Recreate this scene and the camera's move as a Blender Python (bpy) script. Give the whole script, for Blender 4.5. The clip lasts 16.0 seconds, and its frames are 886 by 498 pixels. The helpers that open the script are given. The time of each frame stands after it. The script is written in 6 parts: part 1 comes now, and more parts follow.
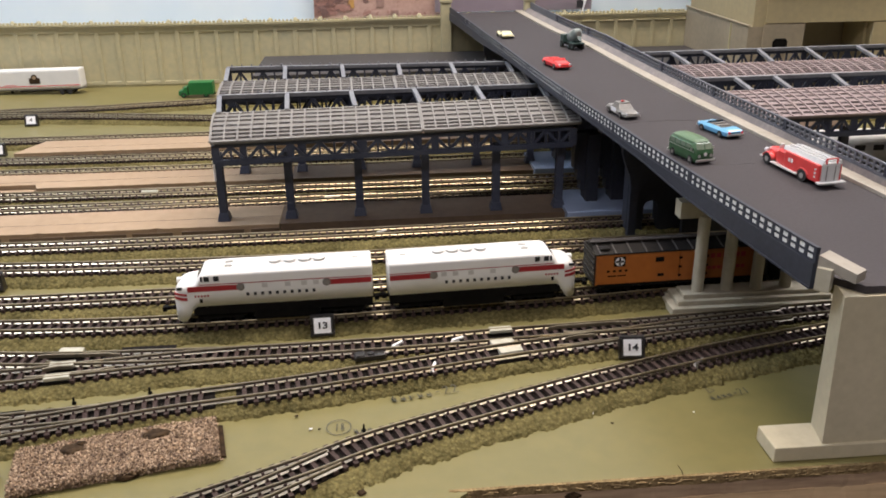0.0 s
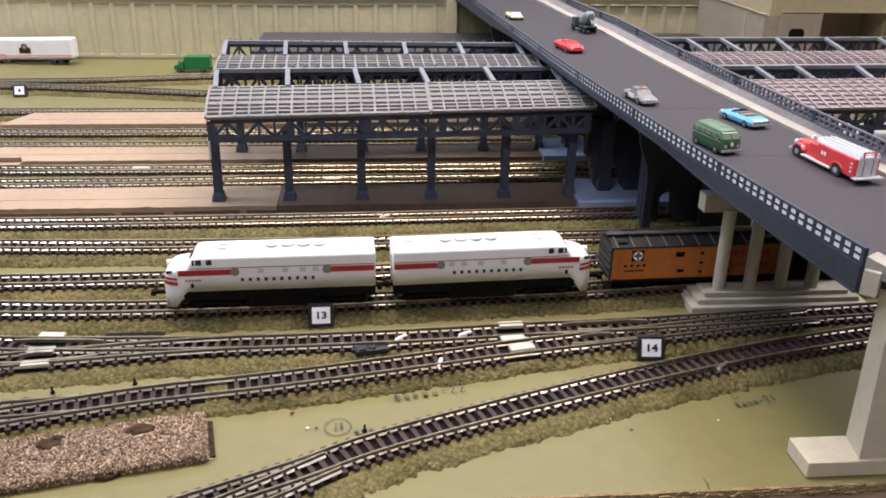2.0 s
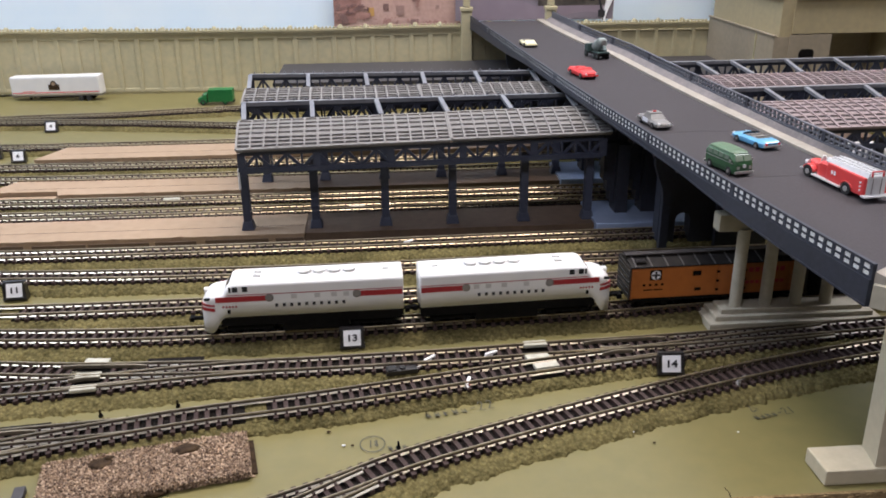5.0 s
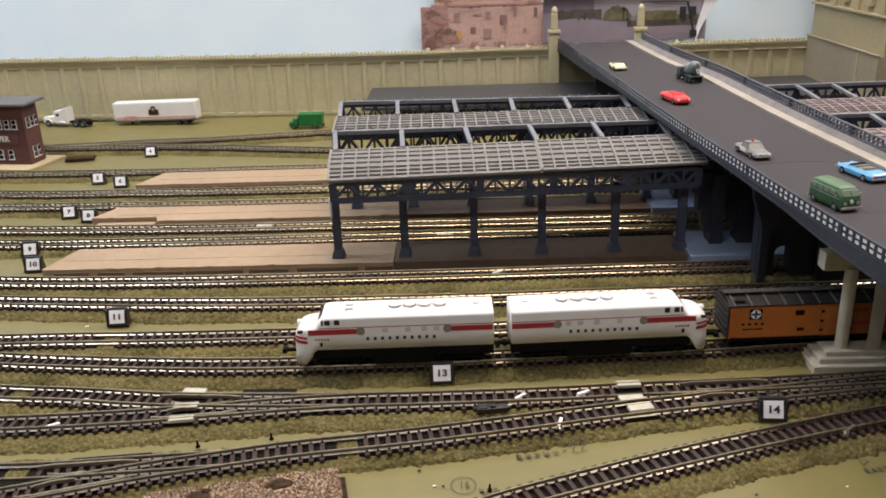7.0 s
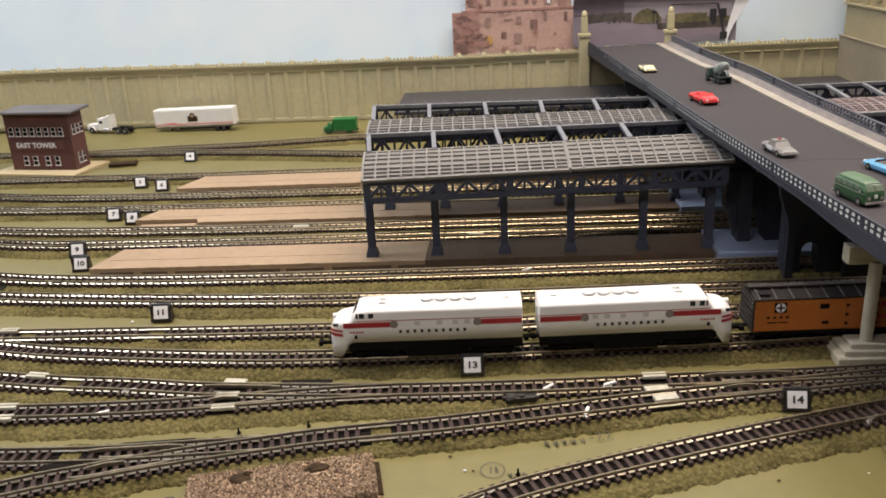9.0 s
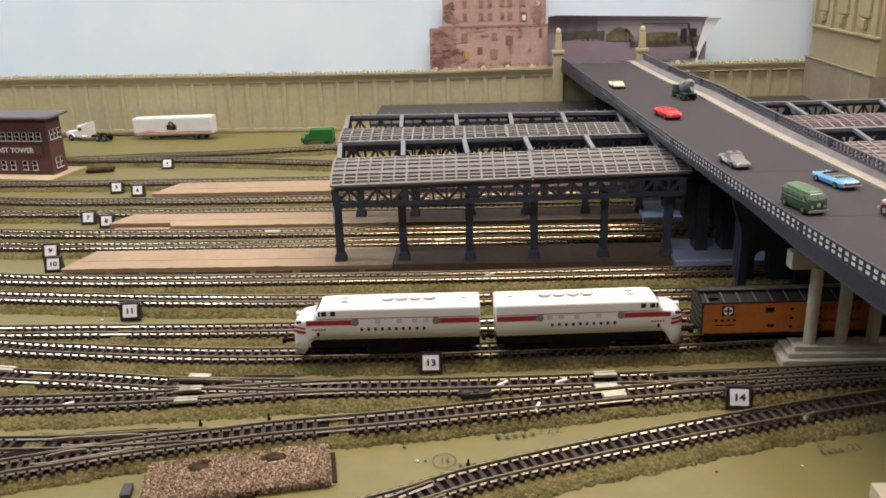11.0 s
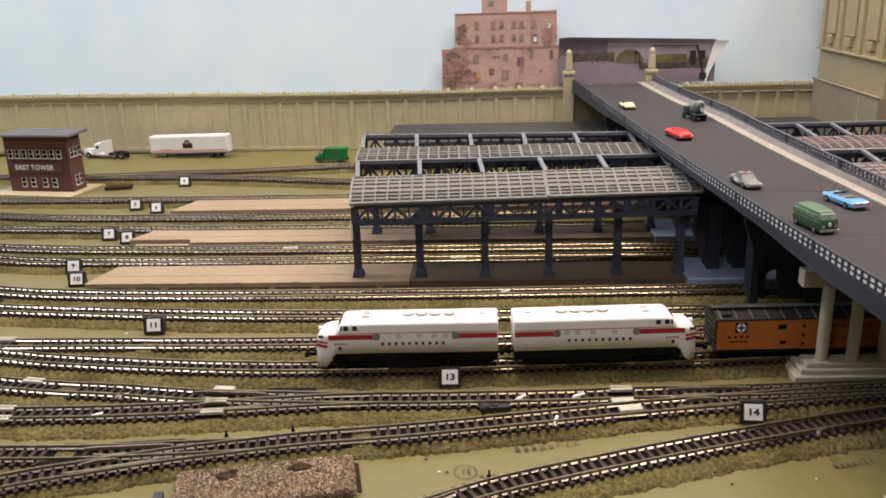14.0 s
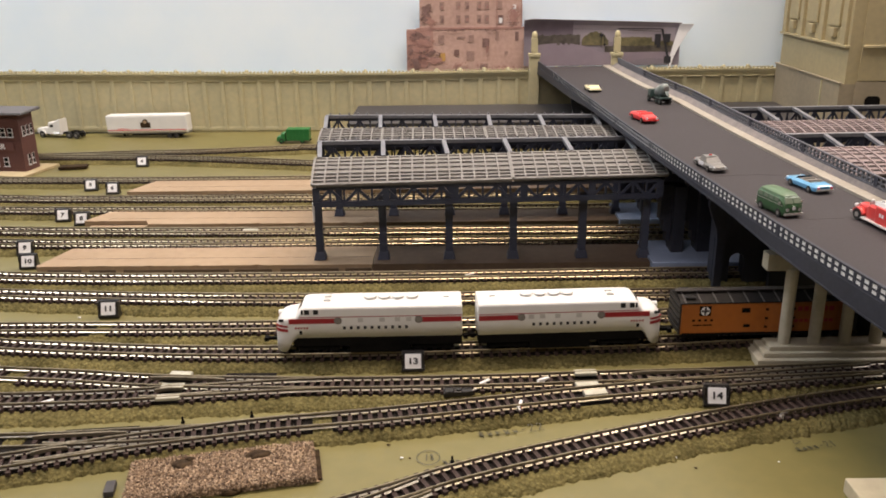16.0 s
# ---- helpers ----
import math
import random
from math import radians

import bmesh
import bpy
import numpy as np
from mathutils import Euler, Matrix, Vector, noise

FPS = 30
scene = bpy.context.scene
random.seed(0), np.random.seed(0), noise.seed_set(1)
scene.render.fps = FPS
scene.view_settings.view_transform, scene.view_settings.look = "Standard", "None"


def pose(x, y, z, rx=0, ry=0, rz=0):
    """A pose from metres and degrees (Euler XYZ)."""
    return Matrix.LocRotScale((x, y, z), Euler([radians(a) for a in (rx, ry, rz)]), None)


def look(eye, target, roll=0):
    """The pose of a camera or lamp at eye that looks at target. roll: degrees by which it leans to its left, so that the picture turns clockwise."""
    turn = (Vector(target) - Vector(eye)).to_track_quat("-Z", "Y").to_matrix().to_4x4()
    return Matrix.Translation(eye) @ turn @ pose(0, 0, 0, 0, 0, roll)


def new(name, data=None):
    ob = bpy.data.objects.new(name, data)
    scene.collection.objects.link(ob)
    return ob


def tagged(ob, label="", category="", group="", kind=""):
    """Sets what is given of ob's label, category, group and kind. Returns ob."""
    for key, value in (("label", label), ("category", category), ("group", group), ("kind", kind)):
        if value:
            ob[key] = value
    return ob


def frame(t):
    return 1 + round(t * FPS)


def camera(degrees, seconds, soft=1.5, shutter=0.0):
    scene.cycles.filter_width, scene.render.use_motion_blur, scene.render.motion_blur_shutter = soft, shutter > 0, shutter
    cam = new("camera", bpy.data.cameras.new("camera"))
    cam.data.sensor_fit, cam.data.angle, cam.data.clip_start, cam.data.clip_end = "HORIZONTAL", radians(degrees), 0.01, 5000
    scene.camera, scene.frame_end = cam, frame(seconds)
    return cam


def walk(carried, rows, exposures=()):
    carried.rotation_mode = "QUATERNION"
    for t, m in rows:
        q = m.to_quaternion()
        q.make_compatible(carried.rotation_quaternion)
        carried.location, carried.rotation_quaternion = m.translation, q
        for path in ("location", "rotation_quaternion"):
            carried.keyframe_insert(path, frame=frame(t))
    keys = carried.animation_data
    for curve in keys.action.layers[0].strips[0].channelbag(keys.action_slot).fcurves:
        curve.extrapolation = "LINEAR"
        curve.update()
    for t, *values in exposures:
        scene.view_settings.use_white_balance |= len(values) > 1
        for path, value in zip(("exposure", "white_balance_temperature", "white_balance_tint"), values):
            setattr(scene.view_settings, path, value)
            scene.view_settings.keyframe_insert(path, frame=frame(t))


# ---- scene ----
cam = camera(55.35, 16.0, soft=1.8)
PATH = [
    (0, (-23.27, 75.79, 189.12), (127.2, 1918.3, -574.1), -0.75),
    (0.5, (-22.92, 77.79, 183.51), (125.2, 1907.0, -611.4), -1.01),
    (1, (-22.75, 88.29, 178.58), (124.9, 1909.6, -634.4), -0.49),
    (1.5, (-26.5, 97.55, 176.51), (134.5, 1915.5, -641.4), 0.76),
    (2, (-28.23, 99.07, 180.82), (137.7, 1927.3, -613.0), 1.03),
    (2.5, (-28.63, 92.61, 183.17), (146.6, 1926.1, -596.4), 0.36),
    (3, (-28.4, 85.88, 182.27), (155.3, 1921.8, -589.5), 0.35),
    (3.5, (-33.17, 81.61, 185.98), (130.5, 1928.8, -563.1), 0.37),
    (3.7, (-34.87, 81.29, 185.65), (115.4, 1931.7, -558.3), 0.34),
    (5.8, (-30.17, 87.05, 188.67), (91.8, 1940.0, -554.2), -0.90),
    (6, (-28.37, 86.59, 189.49), (89.7, 1944.2, -542.3), -1.02),
    (6.5, (-26.31, 91.12, 195.42), (55.7, 1957.4, -518.9), -0.91),
    (7, (-38.32, 91.08, 195.34), (-96.3, 1960.4, -513.3), -2.00),
    (7.5, (-33.93, 89.96, 195.61), (-148.2, 1956.2, -514.3), -2.46),
    (8, (-33.97, 88.21, 195.05), (-148.9, 1957.1, -508.0), -2.52),
    (8.5, (-33.88, 78.8, 197.4), (-149.3, 1955.2, -485.1), -2.68),
    (9, (-36.49, 77.03, 195.29), (-172.8, 1948.8, -496.1), -3.03),
    (9.2, (-35.77, 76.45, 194.08), (-175.7, 1941.3, -515.1), -3.19),
    (11.3, (-24.01, 55.0, 192.15), (-119.5, 1947.7, -447.1), -1.76),
    (11.5, (-25.29, 50.8, 195.37), (-135.7, 1945.9, -434.2), -1.95),
    (12, (-27.27, 50.08, 196.36), (-150.3, 1946.9, -425.6), -1.77),
    (12.5, (-29.04, 45.66, 197.26), (-164.6, 1942.2, -423.0), -1.81),
    (13, (-29.75, 44.68, 197.54), (-143.0, 1947.4, -408.1), -1.65),
    (13.5, (-30.55, 46.47, 197.88), (-142.1, 1949.5, -407.0), -1.70),
    (14, (-30.93, 51.84, 194.86), (-141.1, 1952.6, -417.5), -1.68),
    (14.5, (-28.44, 51.95, 195.59), (-132.9, 1955.5, -409.1), -1.61),
    (15, (-26.91, 51.51, 194.01), (-124.1, 1955.5, -410.5), -1.61),
    (15.5, (-28.69, 49.62, 195.78), (-131.8, 1952.2, -412.2), -1.44),
    (16, (-30.7, 58.78, 192.06), (-57.6, 1949.5, -459.3), -0.73),
]
LIGHTING = [(0, 0.03, 6160, 15), (0.5, 0.2, 6210, 16), (1.5, 0.24, 5910, 18), (2.5, 0.36, 5610, 19), (3.0, 0.34, 5560, 19), (3.5, 0.0, 5560, 18), (6, -0.02, 5980, 16), (6.5, -0.22, 6130, 16), (7, -0.08, 6180, 15), (7.5, -0.06, 6230, 15), (9, -0.06, 6430, 15), (12.5, -0.06, 6330, 16), (14.5, -0.08, 6380, 16), (15.5, -0.02, 6530, 17), (16, -0.05, 6720, 17)]
walk(cam, [(t, look([v / 1000 for v in eye], [v / 1000 for v in target], roll)) for t, eye, target, roll in PATH], LIGHTING)

# ---- light: the ceiling lamps of the room ----
world = bpy.data.worlds.new("room_air")
world.use_nodes = True
world.node_tree.nodes["Background"].inputs["Color"].default_value = (1.0, 0.93, 0.82, 1)
world.node_tree.nodes["Background"].inputs["Strength"].default_value = 0.035
scene.world = world
CEILING = 1.35


def ceiling_lamp(x, y, w, d, watts, colour):
    lamp = bpy.data.lights.new("ceiling_lamp", "AREA")
    lamp.shape, lamp.size, lamp.size_y, lamp.energy, lamp.color = "RECTANGLE", w, d, watts, colour
    new("ceiling_lamp", lamp).matrix_basis = pose(x, y, CEILING - 0.06, 0, 0, 0)


LAMPS = [(-1.2, 0.66, 1.2, 0.3, 20.5, (0.86, 0.94, 1.0)), (0.03, 0.72, 0.74, 0.3, 18.0, (1.0, 0.85, 0.66)), (0.90, 0.68, 0.7, 0.3, 18.0, (1.0, 0.935, 0.86)), (-0.40, -0.6, 1.2, 0.3, 14.5, (1.0, 0.925, 0.87))]
for lamp_row in LAMPS:
    ceiling_lamp(*lamp_row)

# ---- helpers of this place; all plans are in millimetres ----
MM = 0.001


def finish(bm, name):
    me = bpy.data.meshes.new(name)
    bmesh.ops.recalc_face_normals(bm, faces=bm.faces[:])
    for v in bm.verts:
        v.co *= MM
    bm.to_mesh(me)
    bm.free()
    return me


def part(name, bm, material, parent=None, label="", at=(0, 0, 0), rz=0.0, smooth=False, rx=0.0, ry=0.0):
    """Links a bmesh (or a shared mesh) as one mesh object, under parent if one is given."""
    me = finish(bm, name) if isinstance(bm, bmesh.types.BMesh) else bm
    if not me.materials:
        me.materials.append(material)
    if smooth:
        for p in me.polygons:
            p.use_smooth = True
    ob = new(name, me)
    ob.matrix_basis = pose(at[0] * MM, at[1] * MM, at[2] * MM, rx, ry, rz)
    if parent:
        ob.parent = parent
    if label:
        ob["label"] = label
    return ob


def thing(name, label, category, at=(0, 0, 0), rz=0.0, group="", kind=""):
    ob = new(name)
    ob.empty_display_size = 0.01
    ob.matrix_basis = pose(at[0] * MM, at[1] * MM, at[2] * MM, 0, 0, rz)
    return tagged(ob, label, category, group, kind)


def box(bm, c, s, rz=0.0, taper=1.0, bevel=0.0):
    """A box with centre c and size s; taper shrinks its top in x and y."""
    m = Matrix.Translation(c) @ Matrix.Rotation(radians(rz), 4, "Z")
    vs = bmesh.ops.create_cube(bm, size=1.0)["verts"]
    for v in vs:
        k = taper if v.co.z > 0 else 1.0
        v.co = m @ Vector((v.co.x * s[0] * k, v.co.y * s[1] * k, v.co.z * s[2]))
    if bevel:
        es = list({e for v in vs for e in v.link_edges})
        bmesh.ops.bevel(bm, geom=es, offset=bevel, segments=2, affect="EDGES", profile=0.6)
    return bm


def boxed(c, s, **k):
    return box(bmesh.new(), c, s, **k)


def cyl(bm, c, r, h, axis="Z", n=16, r2=None):
    m = Matrix.Translation(c)
    if axis == "X":
        m = m @ Matrix.Rotation(radians(90), 4, "Y")
    if axis == "Y":
        m = m @ Matrix.Rotation(radians(-90), 4, "X")
    bmesh.ops.create_cone(bm, cap_ends=True, segments=n, radius1=r, radius2=r if r2 is None else r2, depth=h, matrix=m)
    return bm


def cylinder(c, r, h, **k):
    return cyl(bmesh.new(), c, r, h, **k)


def bar(bm, a, b, w, d):
    """A straight bar of w x d from a to b."""
    a, b = Vector(a), Vector(b)
    q = (b - a).to_track_quat("X", "Z").to_matrix().to_4x4()
    m = Matrix.Translation((a + b) / 2) @ q
    for v in bmesh.ops.create_cube(bm, size=1.0)["verts"]:
        v.co = m @ Vector((v.co.x * (b - a).length, v.co.y * w, v.co.z * d))
    return bm


def loft(rings, caps=True):
    bm = bmesh.new()
    rows = [[bm.verts.new(p) for p in r] for r in rings]
    n = len(rows[0])
    for a, b in zip(rows, rows[1:]):
        for i in range(n):
            bm.faces.new((a[i], a[(i + 1) % n], b[(i + 1) % n], b[i]))
    if caps:
        bm.faces.new(rows[0])
        bm.faces.new(rows[-1][::-1])
    return bm


def prism(outline, thick, axis="Y"):
    """A plate with an outline in x, z (axis Y) or x, y (axis Z), thick deep from zero."""
    def place(p, d):
        return (p[0], d, p[1]) if axis == "Y" else ((p[0], p[1], d) if axis == "Z" else (d, p[0], p[1]))
    return loft([[place(p, 0) for p in outline], [place(p, thick) for p in outline]])


def path_points(pts, step):
    """A smooth line through pts, as (x, y, heading in radians) every step."""
    P = [Vector(p) for p in pts]
    P = [2 * P[0] - P[1]] + P + [2 * P[-1] - P[-2]]
    fine = []
    for a, b, c, d in zip(P, P[1:], P[2:], P[3:]):
        for k in range(40):
            t = k / 40
            fine.append(0.5 * (2 * b + (c - a) * t + (2 * a - 5 * b + 4 * c - d) * t * t + (3 * b - a - 3 * c + d) * t ** 3))
    fine.append(P[-2])
    out, want, run = [], 0.0, 0.0
    for a, b in zip(fine, fine[1:]):
        g = (b - a).length
        while g and want <= run + g:
            p = a.lerp(b, (want - run) / g)
            h = math.atan2(b.y - a.y, b.x - a.x)
            out.append((p.x, p.y, h))
            want += step
        run += g
    return out


def letters(text, size, thick=0.15, bold=0.0, wide=1.0):
    """The mesh of a word, centred on the origin, in the x z plane, facing -y."""
    cu = bpy.data.curves.new("word", "FONT")
    cu.body, cu.size, cu.align_x, cu.align_y = text, size * MM, "CENTER", "CENTER"
    cu.extrude, cu.resolution_u, cu.offset = thick * MM, 3, bold * size * MM
    ob = bpy.data.objects.new("word", cu)
    scene.collection.objects.link(ob)
    bpy.context.view_layer.update()
    me = bpy.data.meshes.new_from_object(ob.evaluated_get(bpy.context.evaluated_depsgraph_get()))
    me.transform(Matrix.Rotation(radians(90), 4, "X") @ Matrix.Diagonal((wide, 1, 1, 1)))
    bpy.data.objects.remove(ob)
    bpy.data.curves.remove(cu)
    return me


# ---- materials ----
def material(name, a, b=None, rough=0.6, metal=0.0, grain=400.0, blotch=40.0, bump=0.1, spread=0.06, mix=0.5, coat=0.0, spec=0.5, bump_scale=None, piece=0.0):
    """Two colours mixed by grain and blotches, with fine relief. Scales are per metre."""
    mt = bpy.data.materials.new(name)
    mt.use_nodes = True
    nt = mt.node_tree
    bsdf = nt.nodes["Principled BSDF"]
    b = b or tuple(c * 0.8 for c in a)
    tc = nt.nodes.new("ShaderNodeTexCoord")
    def noise_node(scale, detail):
        n = nt.nodes.new("ShaderNodeTexNoise")
        n.inputs["Scale"].default_value, n.inputs["Detail"].default_value = scale, detail
        nt.links.new(tc.outputs["Object"], n.inputs["Vector"])
        return n
    n1, n2 = noise_node(grain, 4.0), noise_node(blotch, 3.0)
    add = nt.nodes.new("ShaderNodeMath")
    add.operation = "ADD"
    nt.links.new(n1.outputs["Fac"], add.inputs[0])
    nt.links.new(n2.outputs["Fac"], add.inputs[1])
    last = add
    if piece:
        info = nt.nodes.new("ShaderNodeObjectInfo")
        mul = nt.nodes.new("ShaderNodeMath")
        mul.operation, mul.inputs[1].default_value = "MULTIPLY_ADD", piece
        nt.links.new(info.outputs["Random"], mul.inputs[0])
        nt.links.new(add.outputs[0], mul.inputs[2])
        last = mul
    ramp = nt.nodes.new("ShaderNodeMapRange")
    ramp.inputs["From Min"].default_value, ramp.inputs["From Max"].default_value = 0.72 + 0.4 * (mix - 0.5), 1.28 + piece + 0.4 * (mix - 0.5)
    nt.links.new(last.outputs[0], ramp.inputs["Value"])
    cm = nt.nodes.new("ShaderNodeMix")
    cm.data_type = "RGBA"
    cm.inputs["A"].default_value, cm.inputs["B"].default_value = (*a, 1), (*b, 1)
    nt.links.new(ramp.outputs["Result"], cm.inputs["Factor"])
    nt.links.new(cm.outputs["Result"], bsdf.inputs["Base Color"])
    rr = nt.nodes.new("ShaderNodeMapRange")
    rr.inputs["To Min"].default_value, rr.inputs["To Max"].default_value = max(0.02, rough - spread), min(1, rough + spread)
    nt.links.new(n2.outputs["Fac"], rr.inputs["Value"])
    nt.links.new(rr.outputs["Result"], bsdf.inputs["Roughness"])
    bsdf.inputs["Metallic"].default_value = metal
    bsdf.inputs["Coat Weight"].default_value = coat
    bsdf.inputs["Specular IOR Level"].default_value = spec
    if bump:
        bn = nt.nodes.new("ShaderNodeBump")
        bn.inputs["Strength"].default_value, bn.inputs["Distance"].default_value = bump, 0.0006
        nb = noise_node(bump_scale, 5.0) if bump_scale else n1
        nt.links.new(nb.outputs["Fac"], bn.inputs["Height"])
        nt.links.new(bn.outputs["Normal"], bsdf.inputs["Normal"])
    return mt


GREEN_BOARD = material("green_board_paint", (0.178, 0.152, 0.055), (0.150, 0.132, 0.048), rough=0.4, grain=120, blotch=9, bump=0.02, spread=0.08)
TURF = material("turf_ballast", (0.069, 0.059, 0.022), (0.180, 0.151, 0.061), rough=0.95, grain=520, blotch=38, bump=1.0, bump_scale=900, mix=0.5, spec=0.1)


def crumble(mt, scale, depth):
    """Adds crumbs to a ground foam material, the shade of their crevices put into its colour."""
    nt = mt.node_tree
    bsdf = nt.nodes["Principled BSDF"]
    tc = nt.nodes.new("ShaderNodeTexCoord")
    cells = nt.nodes.new("ShaderNodeTexVoronoi")
    cells.inputs["Scale"].default_value, cells.inputs["Randomness"].default_value = scale, 1.0
    nt.links.new(tc.outputs["Object"], cells.inputs["Vector"])
    span = nt.nodes.new("ShaderNodeMapRange")
    span.inputs["From Min"].default_value, span.inputs["From Max"].default_value = 0.25, 0.85
    span.inputs["To Min"].default_value, span.inputs["To Max"].default_value = 1.12, 0.72
    nt.links.new(cells.outputs["Distance"], span.inputs["Value"])
    old = bsdf.inputs["Base Color"].links[0].from_socket
    tone = nt.nodes.new("ShaderNodeVectorMath")
    tone.operation = "SCALE"
    nt.links.new(old, tone.inputs[0])
    nt.links.new(span.outputs["Result"], tone.inputs["Scale"])
    nt.links.new(tone.outputs["Vector"], bsdf.inputs["Base Color"])
    relief = nt.nodes.new("ShaderNodeBump")
    relief.inputs["Strength"].default_value, relief.inputs["Distance"].default_value, relief.invert = 0.8, depth, True
    nt.links.new(cells.outputs["Distance"], relief.inputs["Height"])
    nt.links.new(bsdf.inputs["Normal"].links[0].from_socket, relief.inputs["Normal"])
    nt.links.new(relief.outputs["Normal"], bsdf.inputs["Normal"])


crumble(TURF, 620.0, 0.0007)
TIE = material("brown_tie_plastic", (0.031, 0.0192, 0.0165), (0.062, 0.041, 0.0355), rough=0.62, grain=900, blotch=200, bump=0.2, piece=0.3, spec=0.2)
RAIL = material("brassy_nickel_rail_foot", (0.53, 0.465, 0.34), (0.31, 0.27, 0.19), rough=0.29, metal=1.0, grain=180, blotch=25, bump=0.04, spread=0.09)
# Darker copy of the nickel for stretches where its glints are weak.
RAIL_DULL = material("dim_glint_rail_foot", (0.40, 0.345, 0.235), (0.24, 0.205, 0.14), rough=0.33, metal=1.0, grain=180, blotch=25, bump=0.04, spread=0.1)
# Tarnished turnout rails, and other stretches darkened to mute their glints.
RAIL_DARK = material("tarnished_dim_glint_rail_foot", (0.20, 0.185, 0.155), (0.34, 0.315, 0.26), rough=0.42, metal=0.7, grain=260, blotch=25, bump=0.05)
# Dark for tarnish and for the shade between rail head and foot.
RAIL_WEB = material("shaded_tarnished_rail_web", (0.045, 0.036, 0.024), (0.085, 0.07, 0.046), rough=0.55, metal=0.4, grain=300, blotch=30, bump=0.05)
RAIL_TOPS = material("worn_rail_head", (0.27, 0.228, 0.15), (0.42, 0.36, 0.245), rough=0.36, metal=0.75, grain=300, blotch=30, bump=0.05)
RAIL_TOPS_DARK = material("tarnished_rail_head", (0.20, 0.172, 0.122), (0.34, 0.295, 0.21), rough=0.4, metal=0.7, grain=300, blotch=30, bump=0.05)
WALL_PAINT = material("stone_wall_paint", (0.475, 0.42, 0.25), (0.375, 0.352, 0.228), rough=0.7, grain=180, blotch=14, bump=0.15)
STATION = material("station_paint", (0.405, 0.335, 0.188), (0.33, 0.284, 0.17), rough=0.65, grain=180, blotch=10, bump=0.12)
STATION_GREY = material("station_grey_base", (0.31, 0.262, 0.185), (0.25, 0.215, 0.155), rough=0.7, grain=200, blotch=18, bump=0.12)
CONCRETE = material("pale_concrete_plastic", (0.47, 0.435, 0.345), (0.38, 0.348, 0.268), rough=0.55, grain=260, blotch=25, bump=0.15)
ABUTMENT = material("cream_abutment_paint", (0.55, 0.485, 0.345), (0.46, 0.405, 0.285), rough=0.6, grain=260, blotch=20, bump=0.15)
CREAM = material("cream_pavement", (0.36, 0.325, 0.275), (0.27, 0.245, 0.205), rough=0.7, grain=260, blotch=30, bump=0.2)
NAVY = material("navy_grey_plastic", (0.031, 0.038, 0.066), (0.048, 0.057, 0.09), rough=0.5, grain=400, blotch=40, bump=0.1)
# Navy darkened for bridge parts in shade, then lightened for the lit railing.
NAVY_SHADED = material("navy_paint_in_shade", (0.018, 0.021, 0.033), (0.030, 0.034, 0.050), rough=0.55, grain=400, blotch=40, bump=0.1)
NAVY_LIT = material("navy_railing_paint_in_light", (0.085, 0.092, 0.112), (0.122, 0.128, 0.148), rough=0.5, grain=400, blotch=40, bump=0.1)
NAVY_LIGHT = material("slate_grey_paint", (0.20, 0.205, 0.225), (0.14, 0.145, 0.165), rough=0.55, grain=400, blotch=40, bump=0.12)
ROOF_RIB = material("grey_roof_paint", (0.235, 0.222, 0.21), (0.165, 0.157, 0.15), rough=0.7, grain=500, blotch=35, bump=0.2)
ROOF_SKIN = material("grey_roof_louvres", (0.15, 0.141, 0.13), (0.20, 0.187, 0.17), rough=0.6, grain=400, blotch=35, bump=0.15)
# The same grey roof, with the pinkish light on it put into the colour.
ROOF_RIB_W = material("pink_lit_roof_ribs", (0.30, 0.238, 0.236), (0.22, 0.174, 0.172), rough=0.7, grain=500, blotch=35, bump=0.2)
ROOF_SKIN_W = material("pink_lit_roof_louvres", (0.20, 0.158, 0.155), (0.26, 0.205, 0.20), rough=0.6, grain=400, blotch=35, bump=0.15)
VERGE = material("pinkish_grey_verge", (0.23, 0.205, 0.20), (0.15, 0.138, 0.14), rough=0.75, grain=420, blotch=60, bump=0.3)
ASPHALT = material("road_asphalt", (0.042, 0.0365, 0.0395), (0.054, 0.0475, 0.0510), rough=0.75, grain=700, blotch=18, bump=0.25, spec=0.3)
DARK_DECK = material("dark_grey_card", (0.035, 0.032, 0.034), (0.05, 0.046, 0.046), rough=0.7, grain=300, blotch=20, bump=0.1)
PLANK = material("balsa_plank", (0.345, 0.245, 0.155), (0.28, 0.195, 0.12), rough=0.65, grain=160, blotch=14, bump=0.12)
PLATFORM = material("brown_platform", (0.13, 0.086, 0.055), (0.09, 0.06, 0.04), rough=0.6, grain=220, blotch=16, bump=0.12)
PLYWOOD_PALE = material("pale_plywood_edge", (0.74, 0.53, 0.32), (0.48, 0.33, 0.19), rough=0.9, grain=260, blotch=40, bump=0.6)
PLYWOOD = material("plywood_edge", (0.54, 0.385, 0.245), (0.27, 0.18, 0.115), rough=0.9, grain=260, blotch=40, bump=0.6)
CHIPS = material("crumbled_edge_fibres", (0.33, 0.24, 0.12), (0.15, 0.10, 0.05), rough=0.95, grain=900, blotch=160, bump=1.0, spec=0.1)


